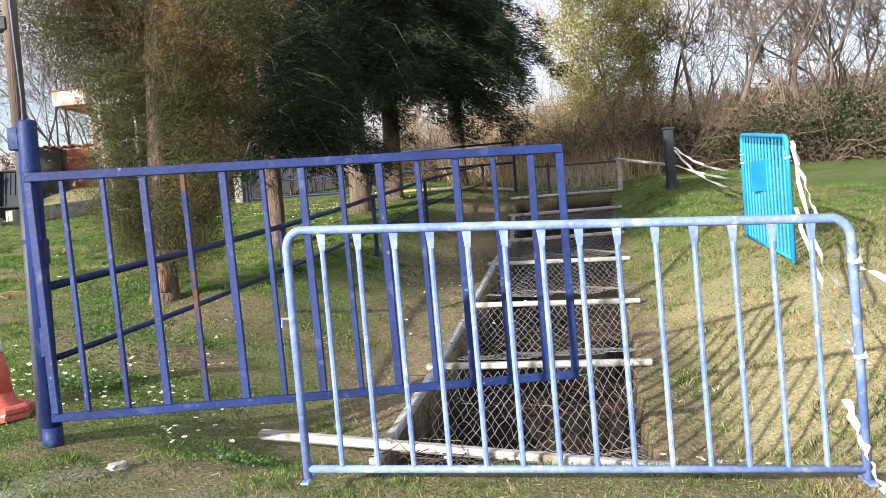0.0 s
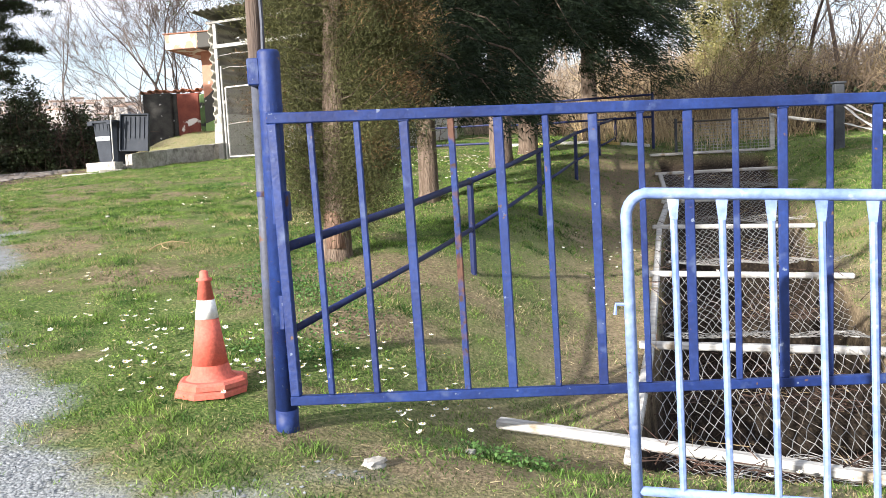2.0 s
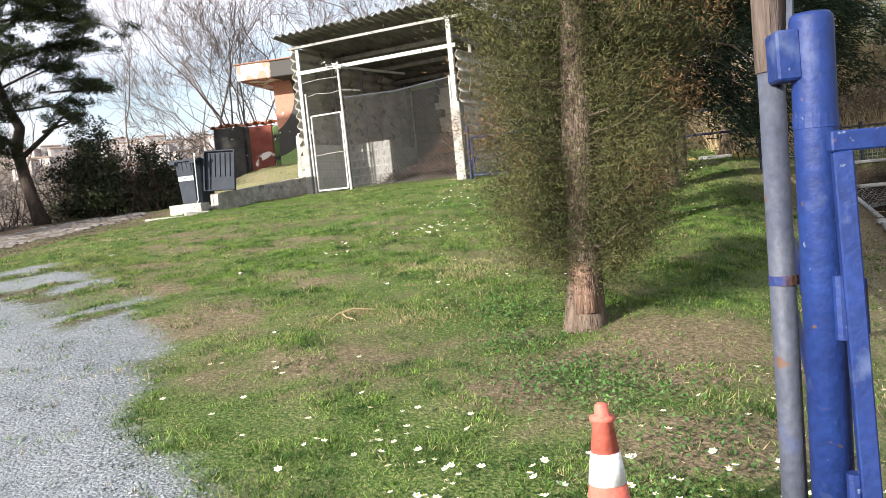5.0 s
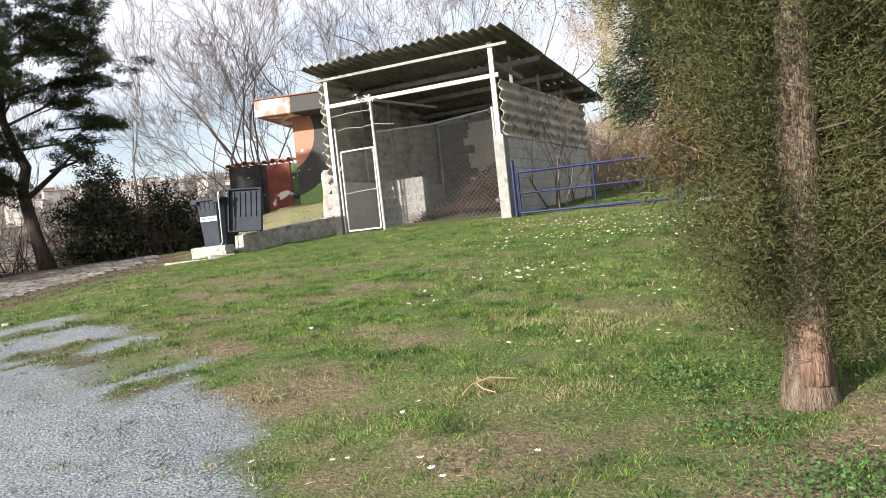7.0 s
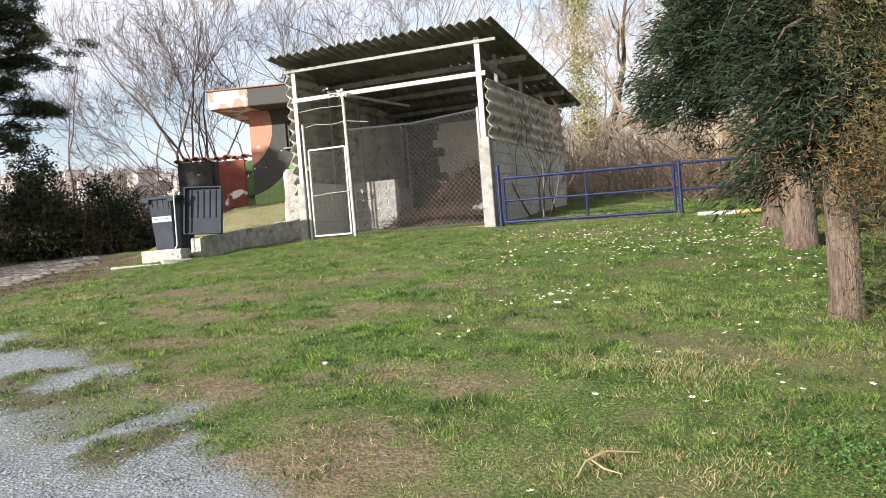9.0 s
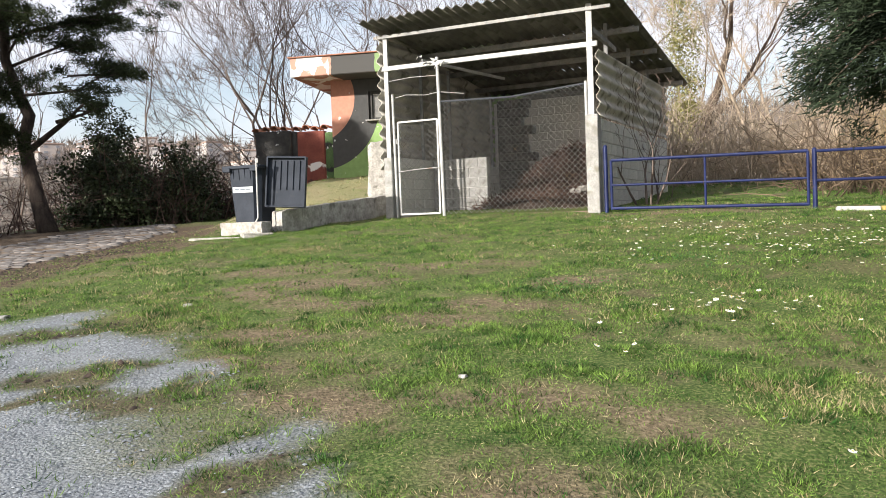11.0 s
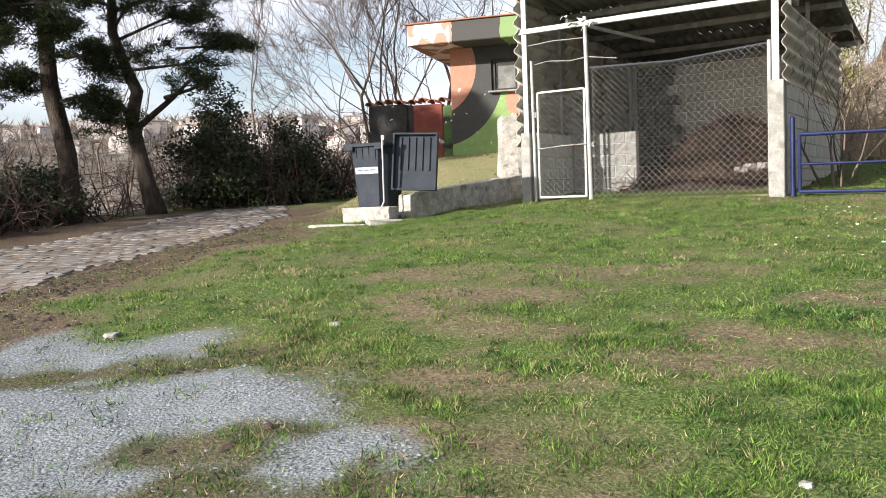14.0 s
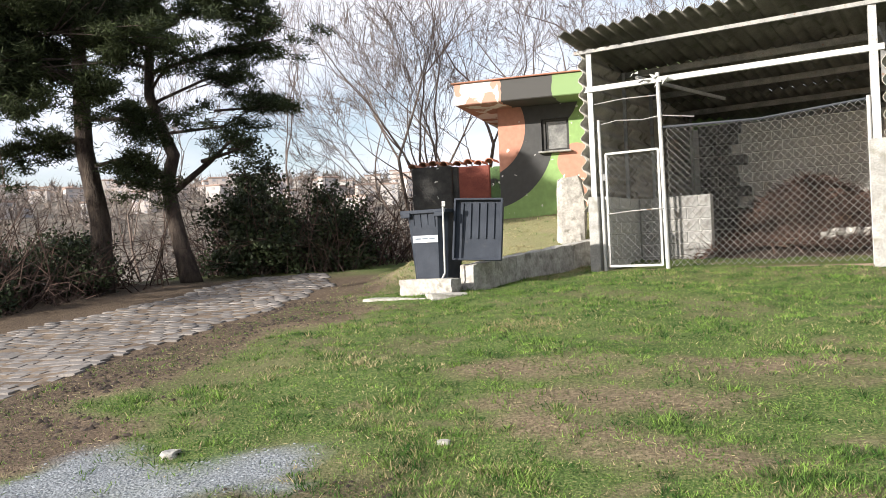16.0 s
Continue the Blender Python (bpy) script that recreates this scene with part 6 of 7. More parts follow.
# ---- trees ----
def grow(geos, p, d, length, r, depth, tips, bend=0.25, split=(2, 3), shrink=0.72, spread=0.6, up=0.12, sides=5, seg=4, droop=0.0, minr=0.004):
    """A limb that bends, tapers and forks; its ends are noted in tips."""
    p, d = Vector(p), Vector(d).normalized()
    pts, rad = [p.copy()], [r]
    for k in range(seg):
        d = (d + Vector(rng.normal(0, bend / seg * 1.4, 3)) + Vector((0, 0, up / seg - droop / seg))).normalized()
        p = p + d * (length / seg)
        pts.append(p.copy())
        rad.append(max(minr, r * (1 - 0.42 * (k + 1) / seg)))
    geos[0].tube(pts, rad, sides if r > 0.02 else 3, cap=False)
    if depth <= 0:
        tips.append((p.copy(), d.copy()))
        return
    for k in range(int(rng.integers(split[0], split[1] + 1))):
        at = pts[-1] if k == 0 else pts[int(rng.integers(max(1, seg // 2), seg + 1))]
        ax = Vector(rng.normal(0, 1, 3))
        nd = (d + (ax - d * ax.dot(d)).normalized() * spread * rng.uniform(0.6, 1.3)).normalized()
        grow(geos[-1:], at, nd, length * shrink * rng.uniform(0.75, 1.15), rad[-1] * (0.95 if k == 0 else 0.72), depth - 1, tips, bend, split, shrink, spread, up, sides, max(2, seg - 1), droop, minr)


def bare_tree(name, base, stems, height, r, depth, material, label, lean=(0, 0), spread=0.55, split=(2, 3), fan=0.45, minr=0.006, shrink=0.7, group=""):
    t = thing(name, base, label, "tree", group)
    tips = []
    for k in range(stems):
        g, twigs = Geo(), Geo()
        a = 2 * math.pi * k / max(stems, 1) + rng.uniform(-0.4, 0.4)
        f = fan * rng.uniform(0.5, 1.2) if stems > 1 else 0.05
        d = Vector((math.cos(a) * f + lean[0], math.sin(a) * f + lean[1], 1))
        grow([g, twigs], Vector(base) + Vector((0.12 * math.cos(a), 0.12 * math.sin(a), -0.1)) * (stems > 1), d, height * 0.33 * rng.uniform(0.85, 1.1), r * rng.uniform(0.7, 1.1), depth, tips, 0.3, split, shrink, spread, 0.25, 6, 5, 0.0, minr)
        stem = part("trunk" if stems == 1 else "stem", g, material, t, smooth=True)
        part("branchwork", twigs, material, stem, smooth=True)
    per = 2 if depth > 5 else 4
    pts = np.repeat(np.array([tuple(p) for p, d in tips]), per, axis=0)
    ds = np.repeat(np.array([tuple(d) for p, d in tips]), per, axis=0) + rng.normal(0, 0.42, (len(pts), 3)) + np.array([0, 0, 0.12])
    ds /= np.linalg.norm(ds, axis=1, keepdims=True)
    back = ds * rng.uniform(0, 0.03, (len(pts), 1)) * height
    tagged(part("twig_spray", blades(pts - back, ds, height * rng.uniform(0.035, 0.1, len(pts)), max(0.009, minr * 1.9)), material, t), kind="stuff")
    return t, tips


def near(tips, per, spread, length, width, **kw):
    return clumps(np.array([tuple(p) for p, d in tips]), per, spread, length, width, **kw)


def conifer_front():
    """The ragged cypress by the gate: bare lower stem, olive foliage going brown."""
    x, y = -3.88, 8.36
    z = h(x, y)
    t = thing("cypress_tree", (x, y, z), "ragged cypress with olive and browned foliage and a stripped base", "tree")
    g = Geo().tube([(x, y, z - 0.1), (x, y, z + 0.05), (x + 0.02, y, z + 0.35), (x + 0.05, y, z + 1.2), (x + 0.12, y, z + 2.4), (x + 0.19, y, z + 4.0), (x + 0.22, y, z + 6.0)], [0.19, 0.145, 0.12, 0.112, 0.10, 0.07, 0.02], 14)
    part("trunk", g, BARK, t, smooth=True)
    part("stripped_base", Geo().tube([(x + 0.02, y - 0.06, z + 0.1), (x + 0.02, y - 0.055, z + 0.25), (x + 0.01, y - 0.05, z + 0.42), (x + 0.01, y - 0.04, z + 0.46)], [0.10, 0.092, 0.085, 0.05], 12), BARKRED, t, "bark torn away to reddish wood", smooth=True)
    lim, cents, brown = Geo(), [], []
    for k in range(360):
        hh = 0.42 + 4.6 * rng.uniform() ** 1.05
        a = rng.uniform(0, 2 * math.pi)
        if hh < 4.6 and 0.02 * math.cos(a) - math.sin(a) > (0.74 if hh < 3.2 else 0.84) and rng.uniform() < 0.9:
            continue
        reach = (0.72 + 0.10 * math.sin(a * 3)) * min(1.0, 0.5 + hh * 0.4) * rng.uniform(0.8, 1.1) if hh < 2.1 else (0.70 + 0.58 * min(1, (hh - 2.2) / 0.5)) * max(0.35, 1.05 - max(0, hh - 2.6) * 0.17) * rng.uniform(0.75, 1.12)
        p0 = Vector((x + 0.048 * hh, y, z + hh))
        p1 = p0 + Vector((math.cos(a), math.sin(a), 0.35 if hh < 2.1 else 0.05)) * reach
        pm = (p0 + p1) / 2 + Vector((0, 0, -0.06))
        lim.tube([p0, pm, p1], [0.014, 0.008, 0.003], 4, cap=False)
        for s in np.linspace(0.22, 1.0, 9 if hh < 2.1 else 14):
            q = p0.lerp(p1, s) + Vector(rng.normal(0, 0.085 if hh < 2.1 else 0.15, 3))
            q.z -= 0.12 * (1 - s)
            tone = 0.5 + 0.5 * wave_noise(q.x, q.z, 2.2, 4.0) * 1.0 + (s - 0.6) * 0.5 + (0.34 * (s > 0.45) if 2.1 < hh < 3.6 else -0.04) + 0.10 * (q.x > x + 0.35) + 0.30 * (q.x < x - 0.28 and 0.5 < hh < 1.9)
            (brown if tone > 0.97 else cents).append(tuple(q))
    part("branchwork", lim, BARK, t, smooth=True)
    part("crown", clumps(cents, 150, 0.085, 0.038, 0.0065, shape=blades, up=0.35, out_from=(x, y, z + 2), outward=0.5), CYPRESS, t)
    part("browned_foliage", clumps(brown, 150, 0.085, 0.038, 0.0065, shape=blades, up=0.25, out_from=(x, y, z + 2), outward=0.5), CYPRESSBROWN, t, "browned dead foliage")


conifer_front()


def cedar(x, y, height, low, reach, r, label, n=70, per=70, lean=0.0, size=1.0):
    """A conifer with drooping dark sprays from a bare lower trunk."""
    z = h(x, y)
    t = thing("cedar_tree", (x, y, z), label, "tree", "cedars by the lawn")
    part("trunk", Geo().tube([(x, y, z - 0.1), (x, y, z + 0.15), (x + lean * 0.3, y, z + 1.5), (x + lean, y, z + height * 0.6), (x + lean, y, z + height)], [r * 1.35, r, r * 0.9, r * 0.6, 0.03], 12), BARK, t, smooth=True)
    lim, cents = Geo(), []
    for k in range(n):
        s = k / n
        hh = low + (height - low) * s ** 1.5
        a = k * 2.399 + rng.uniform(-0.3, 0.3)
        L = reach * (1 - 0.75 * s) * rng.uniform(0.7, 1.1) * (0.75 + 0.25 * min(1, s * 6)) * (0.94 + 0.3 * math.cos(a))
        p0 = Vector((x + lean * min(1, hh / (height * 0.6)), y, z + hh))
        d = Vector((math.cos(a), math.sin(a), 0))
        pts = [p0, p0 + d * L * 0.4 + Vector((0, 0, 0.10 * L)), p0 + d * L * 0.75 + Vector((0, 0, -0.03 * L)), p0 + d * L + Vector((0, 0, -0.28 * L))]
        lim.tube(pts, [0.035, 0.022, 0.012, 0.004], 4, cap=False)
        m = max(6, int(L * 8.5))
        for j in range(m):
            w = 0.18 + 0.82 * j / (m - 1)
            i = min(2, int(w * 3))
            q = pts[i].lerp(pts[i + 1], w * 3 - i)
            side = Vector((-d.y, d.x, 0)) * rng.normal(0, 0.16 * L * (1.1 - 0.5 * w))
            cents.append(tuple(q + side + Vector((0, 0, -rng.uniform(0, 0.22)))))
    part("branchwork", lim, BARK, t, smooth=True)
    c = np.array(cents)
    v, f = clumps(c, per, np.array([0.10, 0.10, 0.085]) * size, 0.115 * size, 0.018 * size, shape=blades, up=-0.75, out_from=(x, y, z + 1), outward=0.9, flat=0.6)
    part("crown", (v, f), CEDAR, t)
    return t


cedar(-3.7, 11.5, 7.0, 1.35, 1.5, 0.13, "slim dark conifer with a bare lower trunk", 70, 90)
cedar(-3.2, 14.75, 8.5, 2.1, 3.0, 0.19, "dark cedar with drooping branches over the lawn", 135, 95)
cedar(-2.98, 16.97, 9.0, 3.0, 2.9, 0.185, "broad dark cedar with hanging sprays", 130, 100, 0.1)
cedar(-1.9, 19.8, 8.0, 3.0, 2.4, 0.18, "dark cedar at the upper end of the lawn", 60, 80)


def pine(base, path, limbs, label, tuft=110, size=1.0, cl=0.26):
    """A pine with a crooked stem and dark needle clouds on its limbs."""
    t = thing("pine_tree", base, label, "tree", "pines along the road")
    b = Vector(base)
    pts = [b + Vector(p) for p, r in path]
    part("trunk", Geo().tube(pts, [r for p, r in path], 12), PINEBARK, t, smooth=True)
    g, cents = Geo(), []
    for start, end, r, n, spread in limbs:
        p0, p1 = b + Vector(start), b + Vector(end)
        mid = p0.lerp(p1, 0.55) + Vector((rng.normal(0, 0.15), rng.normal(0, 0.15), rng.normal(0.1, 0.15)))
        g.tube([p0, mid, p1], [r, r * 0.7, r * 0.3], 6, cap=False)
        for k in range(n):
            s = rng.uniform(0.45, 1.08)
            c = (p0.lerp(mid, s / 0.55) if s < 0.55 else mid.lerp(p1, (s - 0.55) / 0.45)) + Vector(rng.normal(0, 1, 3) * np.array([spread, spread, spread * 0.5]))
            g.tube([p0.lerp(p1, max(0, min(1, s - 0.15))), c], [r * 0.25 + 0.006, 0.006], 3, cap=False)
            for j in range(3):
                cents.append(tuple(c + Vector(rng.normal(0, 0.16, 3))))
    part("branchwork", g, PINEBARK, t, smooth=True)
    part("crown", clumps(cents, int(tuft * 1.6), np.array([cl, cl, cl * 0.5]) * 0.42, 0.135 * size, 0.023 * size, up=0.35, flat=0.8, shape=blades), PINE, t)


P1 = (-20.5, 23.0, h(-20.5, 23.0) - 0.05)
pine(P1, [((0, 0, 0), 0.25), ((-0.25, 0.05, 0.7), 0.19), ((-0.5, 0.1, 1.5), 0.17), ((-0.65, 0.1, 2.3), 0.155), ((-0.45, 0.1, 2.9), 0.145), ((-0.75, 0.1, 3.5), 0.13), ((-1.05, 0.1, 4.3), 0.115), ((-1.0, 0.1, 5.5), 0.10), ((-0.8, 0.1, 7.5), 0.06), ((-0.7, 0.1, 9.0), 0.02)],
     [((-0.55, 0.1, 2.2), (-1.7, 0.0, 3.0), 0.10, 0, 0.1), ((-0.6, 0.1, 2.0), (1.0, 0.2, 3.1), 0.09, 2, 0.3), ((0.3, 0.1, 2.7), (1.6, 0.2, 3.0), 0.05, 3, 0.3), ((-0.7, 0.1, 3.4), (1.8, 0.3, 3.9), 0.04, 6, 0.3), ((-1.0, 0.1, 4.1), (1.5, 0.0, 4.5), 0.04, 7, 0.3), ((-1.0, 0.1, 4.8), (2.1, 0.3, 5.2), 0.06, 16, 0.4),
      ((-1.0, 0.1, 4.9), (-3.2, 0.2, 5.3), 0.05, 14, 0.4), ((-1.0, 0.1, 5.5), (1.6, -0.3, 6.3), 0.06, 18, 0.45), ((-1.0, 0.1, 5.5), (-2.9, -0.3, 6.4), 0.06, 16, 0.45), ((-0.9, 0.1, 6.3), (1.2, 0.5, 7.3), 0.05, 18, 0.5), ((-0.9, 0.1, 6.5), (-2.5, 0.4, 7.6), 0.05, 16, 0.5), ((-0.8, 0.1, 7.2), (0.8, 0.0, 8.6), 0.04, 16, 0.5), ((-0.8, 0.1, 7.4), (-1.9, 0.0, 8.9), 0.04, 14, 0.5), ((-0.7, 0.1, 8), (-0.6, 0.5, 9.6), 0.03, 14, 0.5), ((-1.0, 0.1, 5.0), (-0.6, -2.0, 5.8), 0.05, 14, 0.45), ((-0.9, 0.1, 3.9), (-2.4, 0.2, 4.1), 0.04, 4, 0.3), ((-1.0, 0.1, 4.4), (0.6, -0.8, 4.9), 0.04, 7, 0.35), ((0.6, 0.2, 3.8), (2.6, 0.4, 3.5), 0.03, 5, 0.25), ((-1.0, 0.1, 6.0), (2.0, 0.6, 5.8), 0.05, 16, 0.4)],
     "crooked dark pine leaning beside the cobbled road", 80)
P2 = (-21.3, 21.2, h(-21.3, 21.2) - 0.05)
pine(P2, [((0, 0, 0), 0.24), ((0.0, 0, 1.5), 0.2), ((-0.35, 0, 3.0), 0.18), ((-0.4, 0, 5.0), 0.15), ((-0.4, 0, 8.0), 0.06), ((-0.4, 0, 9.5), 0.02)],
     [((-0.3, 0, 2.6), (1.2, 0, 2.2), 0.05, 12, 0.3), ((-0.3, 0, 3.2), (-2.2, -0.2, 2.9), 0.05, 16, 0.4), ((-0.35, 0, 3.6), (1.3, 0.0, 3.3), 0.05, 12, 0.35), ((-0.4, 0, 4.4), (-2.6, 0, 4.3), 0.05, 18, 0.4), ((-0.4, 0, 5.0), (1.5, -0.3, 5.4), 0.05, 14, 0.4), ((-0.4, 0, 5.6), (-2.2, -0.4, 6.0), 0.05, 18, 0.45), ((-0.4, 0, 6.4), (1.3, 0, 7.2), 0.05, 16, 0.5), ((-0.4, 0, 6.8), (-1.8, 0.3, 7.8), 0.05, 16, 0.5), ((-0.4, 0, 7.8), (0.3, 0, 9.3), 0.04, 14, 0.5)],
     "tall dark pine with low needle clouds by the road", 85)
P3 = (-22.9, 17.3, h(-22.9, 17.3) - 0.05)
pine(P3, [((0.00, 0.00, 0.00), 0.33), ((0.13, 0.00, 2.56), 0.28), ((0.06, 0.00, 5.12), 0.24), ((0.26, 0.00, 8.96), 0.15), ((0.26, 0.00, 12.80), 0.04)],
     [((0.13, 0.00, 3.9), (3.5, 1.2, 4.3), 0.06, 34, 0.55), ((0.13, 0.00, 4.3), (4.0, 1.8, 5.0), 0.06, 34, 0.6), ((0.13, 0.00, 4.6), (3.1, 0.7, 3.6), 0.05, 26, 0.5), ((0.13, 0.00, 5.2), (4.0, 2.3, 5.3), 0.06, 30, 0.5), ((0.13, 0.00, 4.99), (3.33, 0.77, 5.50), 0.06, 30, 0.58), ((0.13, 0.00, 5.89), (1.79, 3.33, 6.27), 0.06, 27, 0.64), ((0.13, 0.00, 6.40), (-2.56, 1.28, 7.17), 0.06, 22, 0.64), ((0.19, 0.00, 8.45), (-2.30, 0.00, 9.47), 0.05, 22, 0.64), ((0.26, 0.00, 9.73), (-1.54, 0.51, 11.52), 0.04, 22, 0.64)],
     "broad dark pine overhanging the cobbled road", 90)
# Two added pines out of view, there only to shade the roadside trees.
for x, y, k in ((-26.5, 12.2, 0.9), (-29.0, 16.0, 1.1)):
    pine((x, y, h(x, y) - 0.05), [((0, 0, 0), 0.25), ((0.1 * k, 0, 2.5), 0.2), ((0.0, 0, 6.0), 0.15), ((0.1, 0, 10.0 * k), 0.03)],
         [((0.05, 0, (2.6 + 0.75 * j) * k), (2.5 * math.cos(j * 2.4 + x) * (1.1 - 0.05 * j), 2.5 * math.sin(j * 2.4 + x) * (1.1 - 0.05 * j), (3.0 + 0.8 * j) * k), 0.05, 9, 0.6) for j in range(10)],
         "tall dark pine added out of view to shade the roadside", 22, 2.0, 0.5)
for x, y, hh in ((-24.0, 20.5, 3.2), (-23.0, 24.5, 3.6), (-25.5, 23.0, 4.2), (-22.2, 19.6, 2.6)):
    bare_tree("bare_sapling", (x, y, h(x, y) - 0.1), 3, hh, 0.03, 3, TWIG, "thin bare sapling under the pines", (0.1, 0), 0.6, group="saplings")


def leafy_bush(name, c, r, n, per, material, label, category="bush", length=0.08, width=0.045, seed=0, twigs=True, group=""):
    """A bush of small leaves gathered in uneven lumps on real twigs."""
    x, y = c[0], c[1]
    z = h(x, y) if len(c) < 3 else c[2]
    t = thing(name, (x, y, z), label, category, group)
    g, cents = Geo(), []
    for k in range(n):
        d = rand_dirs(1, 0.35, 0.8)[0]
        d[2] = abs(d[2])
        s = rng.uniform(0.45, 1.0) ** 0.6 * (0.78 + 0.3 * math.sin(d[0] * 4 + seed) * math.cos(d[1] * 5))
        q = Vector((x + d[0] * r[0] * s, y + d[1] * r[1] * s, z + 0.1 + d[2] * r[2] * s))
        cents.append(tuple(q))
        if twigs and k % 3 == 0:
            g.tube([(x + rng.normal(0, r[0] * 0.15), y + rng.normal(0, r[1] * 0.15), z - 0.05), tuple(Vector((x, y, z)).lerp(q, 0.55) + Vector((0, 0, 0.1))), tuple(q)], [0.025, 0.015, 0.005], 4, cap=False)
    if twigs:
        part("branchwork", g, TWIG, t)
    part("foliage", clumps(cents, per, np.array([0.17, 0.17, 0.14]) * (r[0] / 1.6) ** 0.4, length, width, up=0.2), material, t)
    return t


leafy_bush("evergreen_bush", (-19.7, 24.6), (1.5, 1.2, 2.5), 180, 75, BUSH, "dense dark evergreen bush beside the road", seed=1, length=0.1, width=0.06)
leafy_bush("evergreen_bush", (-18.3, 25.4), (1.2, 1.1, 2.2), 130, 75, BUSH, "dense dark evergreen bush at the road bend", seed=2, length=0.1, width=0.06)
leafy_bush("evergreen_bush", (-20.4, 25.3), (0.9, 0.9, 3.9), 130, 60, BUSH, "tall dark evergreen bush behind the pine", seed=3, length=0.1, width=0.06)
for x, y, r, k in ((-22.0, 20.9, (1.3, 1.1, 1.3), 12), (-24.8, 19.9, (1.6, 1.3, 1.5), 13), (-21.4, 17.6, (1.1, 1.0, 0.9), 14), (-26.0, 22.0, (1.8, 1.4, 2.0), 16)):
    leafy_bush("evergreen_bush", (x, y), r, 75, 60, BUSH, "dark undergrowth below the roadside pines", seed=k, length=0.09, width=0.05)
leafy_bush("evergreen_bush", (-23.5, 22.6), (1.5, 1.3, 1.4), 80, 60, BUSH, "low dark undergrowth between the pines", seed=5, length=0.1, width=0.06)
leafy_bush("evergreen_bush", (-22.6, 19.2), (1.6, 1.3, 1.1), 80, 60, BUSH, "low dark undergrowth beside the road", seed=6, length=0.1, width=0.06)


def thicket(name, x0, x1, y0, y1, n, lo, hi, material, label, lean=0.5, r=0.008):
    """A tangle of thin bent stems over a strip of ground."""
    g = Geo()
    for k in range(n):
        x, y = rng.uniform(x0, x1), rng.uniform(y0, y1)
        z = h(x, y)
        L = rng.uniform(lo, hi)
        d = Vector((rng.normal(0, lean), rng.normal(0, lean), 1)).normalized()
        p = Vector((x, y, z - 0.05))
        pts = [p]
        for j in range(4):
            d = (d + Vector(rng.normal(0, 0.25, 3)) - Vector((0, 0, 0.12 * j))).normalized()
            p = p + d * L / 4
            pts.append(p)
        g.tube(pts, [r * 1.5, r * 1.2, r, r * 0.8, r * 0.4], 3, cap=False)
        for j in range(3):
            q = pts[int(rng.integers(1, 5))]
            e = Vector(rand_dirs(1, 0.2)[0]) * L * rng.uniform(0.15, 0.35)
            g.tube([q, q + e], [r * 0.7, r * 0.3], 3, cap=False)
    return single(name, g, material, (x0, y0, h(x0, y0)), label, "thicket", kind="stuff")


thicket("bramble_thicket", 2.0, 14.0, 20.0, 24.0, 1900, 0.8, 2.1, DEADTWIG, "dark bare bramble hedge along the back of the grass", 0.8, 0.011)
thicket("bramble_thicket", -3.5, 3.5, 21.5, 25.5, 650, 0.9, 2.6, DEADTWIG, "brown bramble thicket behind the channel", 0.7, 0.010)
thicket("bramble_thicket", -6.5, 4.0, 27.0, 34.0, 1500, 1.2, 4.2, PALETWIG, "pale bare thicket behind the shed", 0.4, 0.009)
thicket("bramble_thicket", -1.5, 4.5, 23.5, 26.5, 650, 1.0, 3.2, STRAW, "tan dry brambles below the ivy tree", 0.6, 0.008)
thicket("bramble_thicket", -21.2, -17.3, 24.2, 26.4, 260, 1.4, 3.2, BRUSH, "dead brown vines over the bushes by the road", 0.5, 0.008)
thicket("bramble_thicket", -24.0, -17.0, 25.5, 30.0, 600, 0.8, 2.6, BRUSH, "bare brambles on the slope past the bushes", 0.7, 0.010)
thicket("bramble_thicket", -27.0, -20.5, 17.0, 22.5, 600, 0.8, 2.4, BRUSH, "bare undergrowth below the pines", 0.7, 0.010)
thicket("bramble_thicket", 6.0, 34.0, 31.0, 42.0, 1700, 3.0, 6.5, TWIG, "tall brown brush on the slope behind the hedge", 0.35, 0.014)
thicket("bramble_thicket", -1.0, 12.0, 25.0, 29.0, 700, 1.5, 3.2, STRAW, "tan bare brush round the ivy tree", 0.5, 0.010)
n = 1300
x, y = rng.uniform(-2.2, 2.6, n), rng.uniform(19.2, 21.4, n)
single("dry_reeds", blades(np.stack([x, y, land(x, y)], -1), rand_dirs(n, 3.2, 0.6), rng.uniform(0.4, 1.1, n), 0.016), STRAW, (0, 19.5, h(0, 19.5)), "stand of dry straw-coloured reeds", "reeds", kind="stuff")
leafy_bush("hedge_bush", (6.5, 20.8), (3.6, 1.4, 1.7), 120, 60, BUSH, "dark leafy hedge behind the grass", seed=8, length=0.1, width=0.06)
leafy_bush("hedge_bush", (11.5, 19.5), (3.4, 1.5, 1.8), 110, 60, BUSH, "dark leafy hedge at the edge of the grass", seed=9, length=0.1, width=0.06)
leafy_bush("hedge_bush", (3.4, 22.3), (1.6, 1.0, 1.2), 60, 55, BUSH, "dark hedge clump behind the post", seed=10, length=0.1, width=0.06)


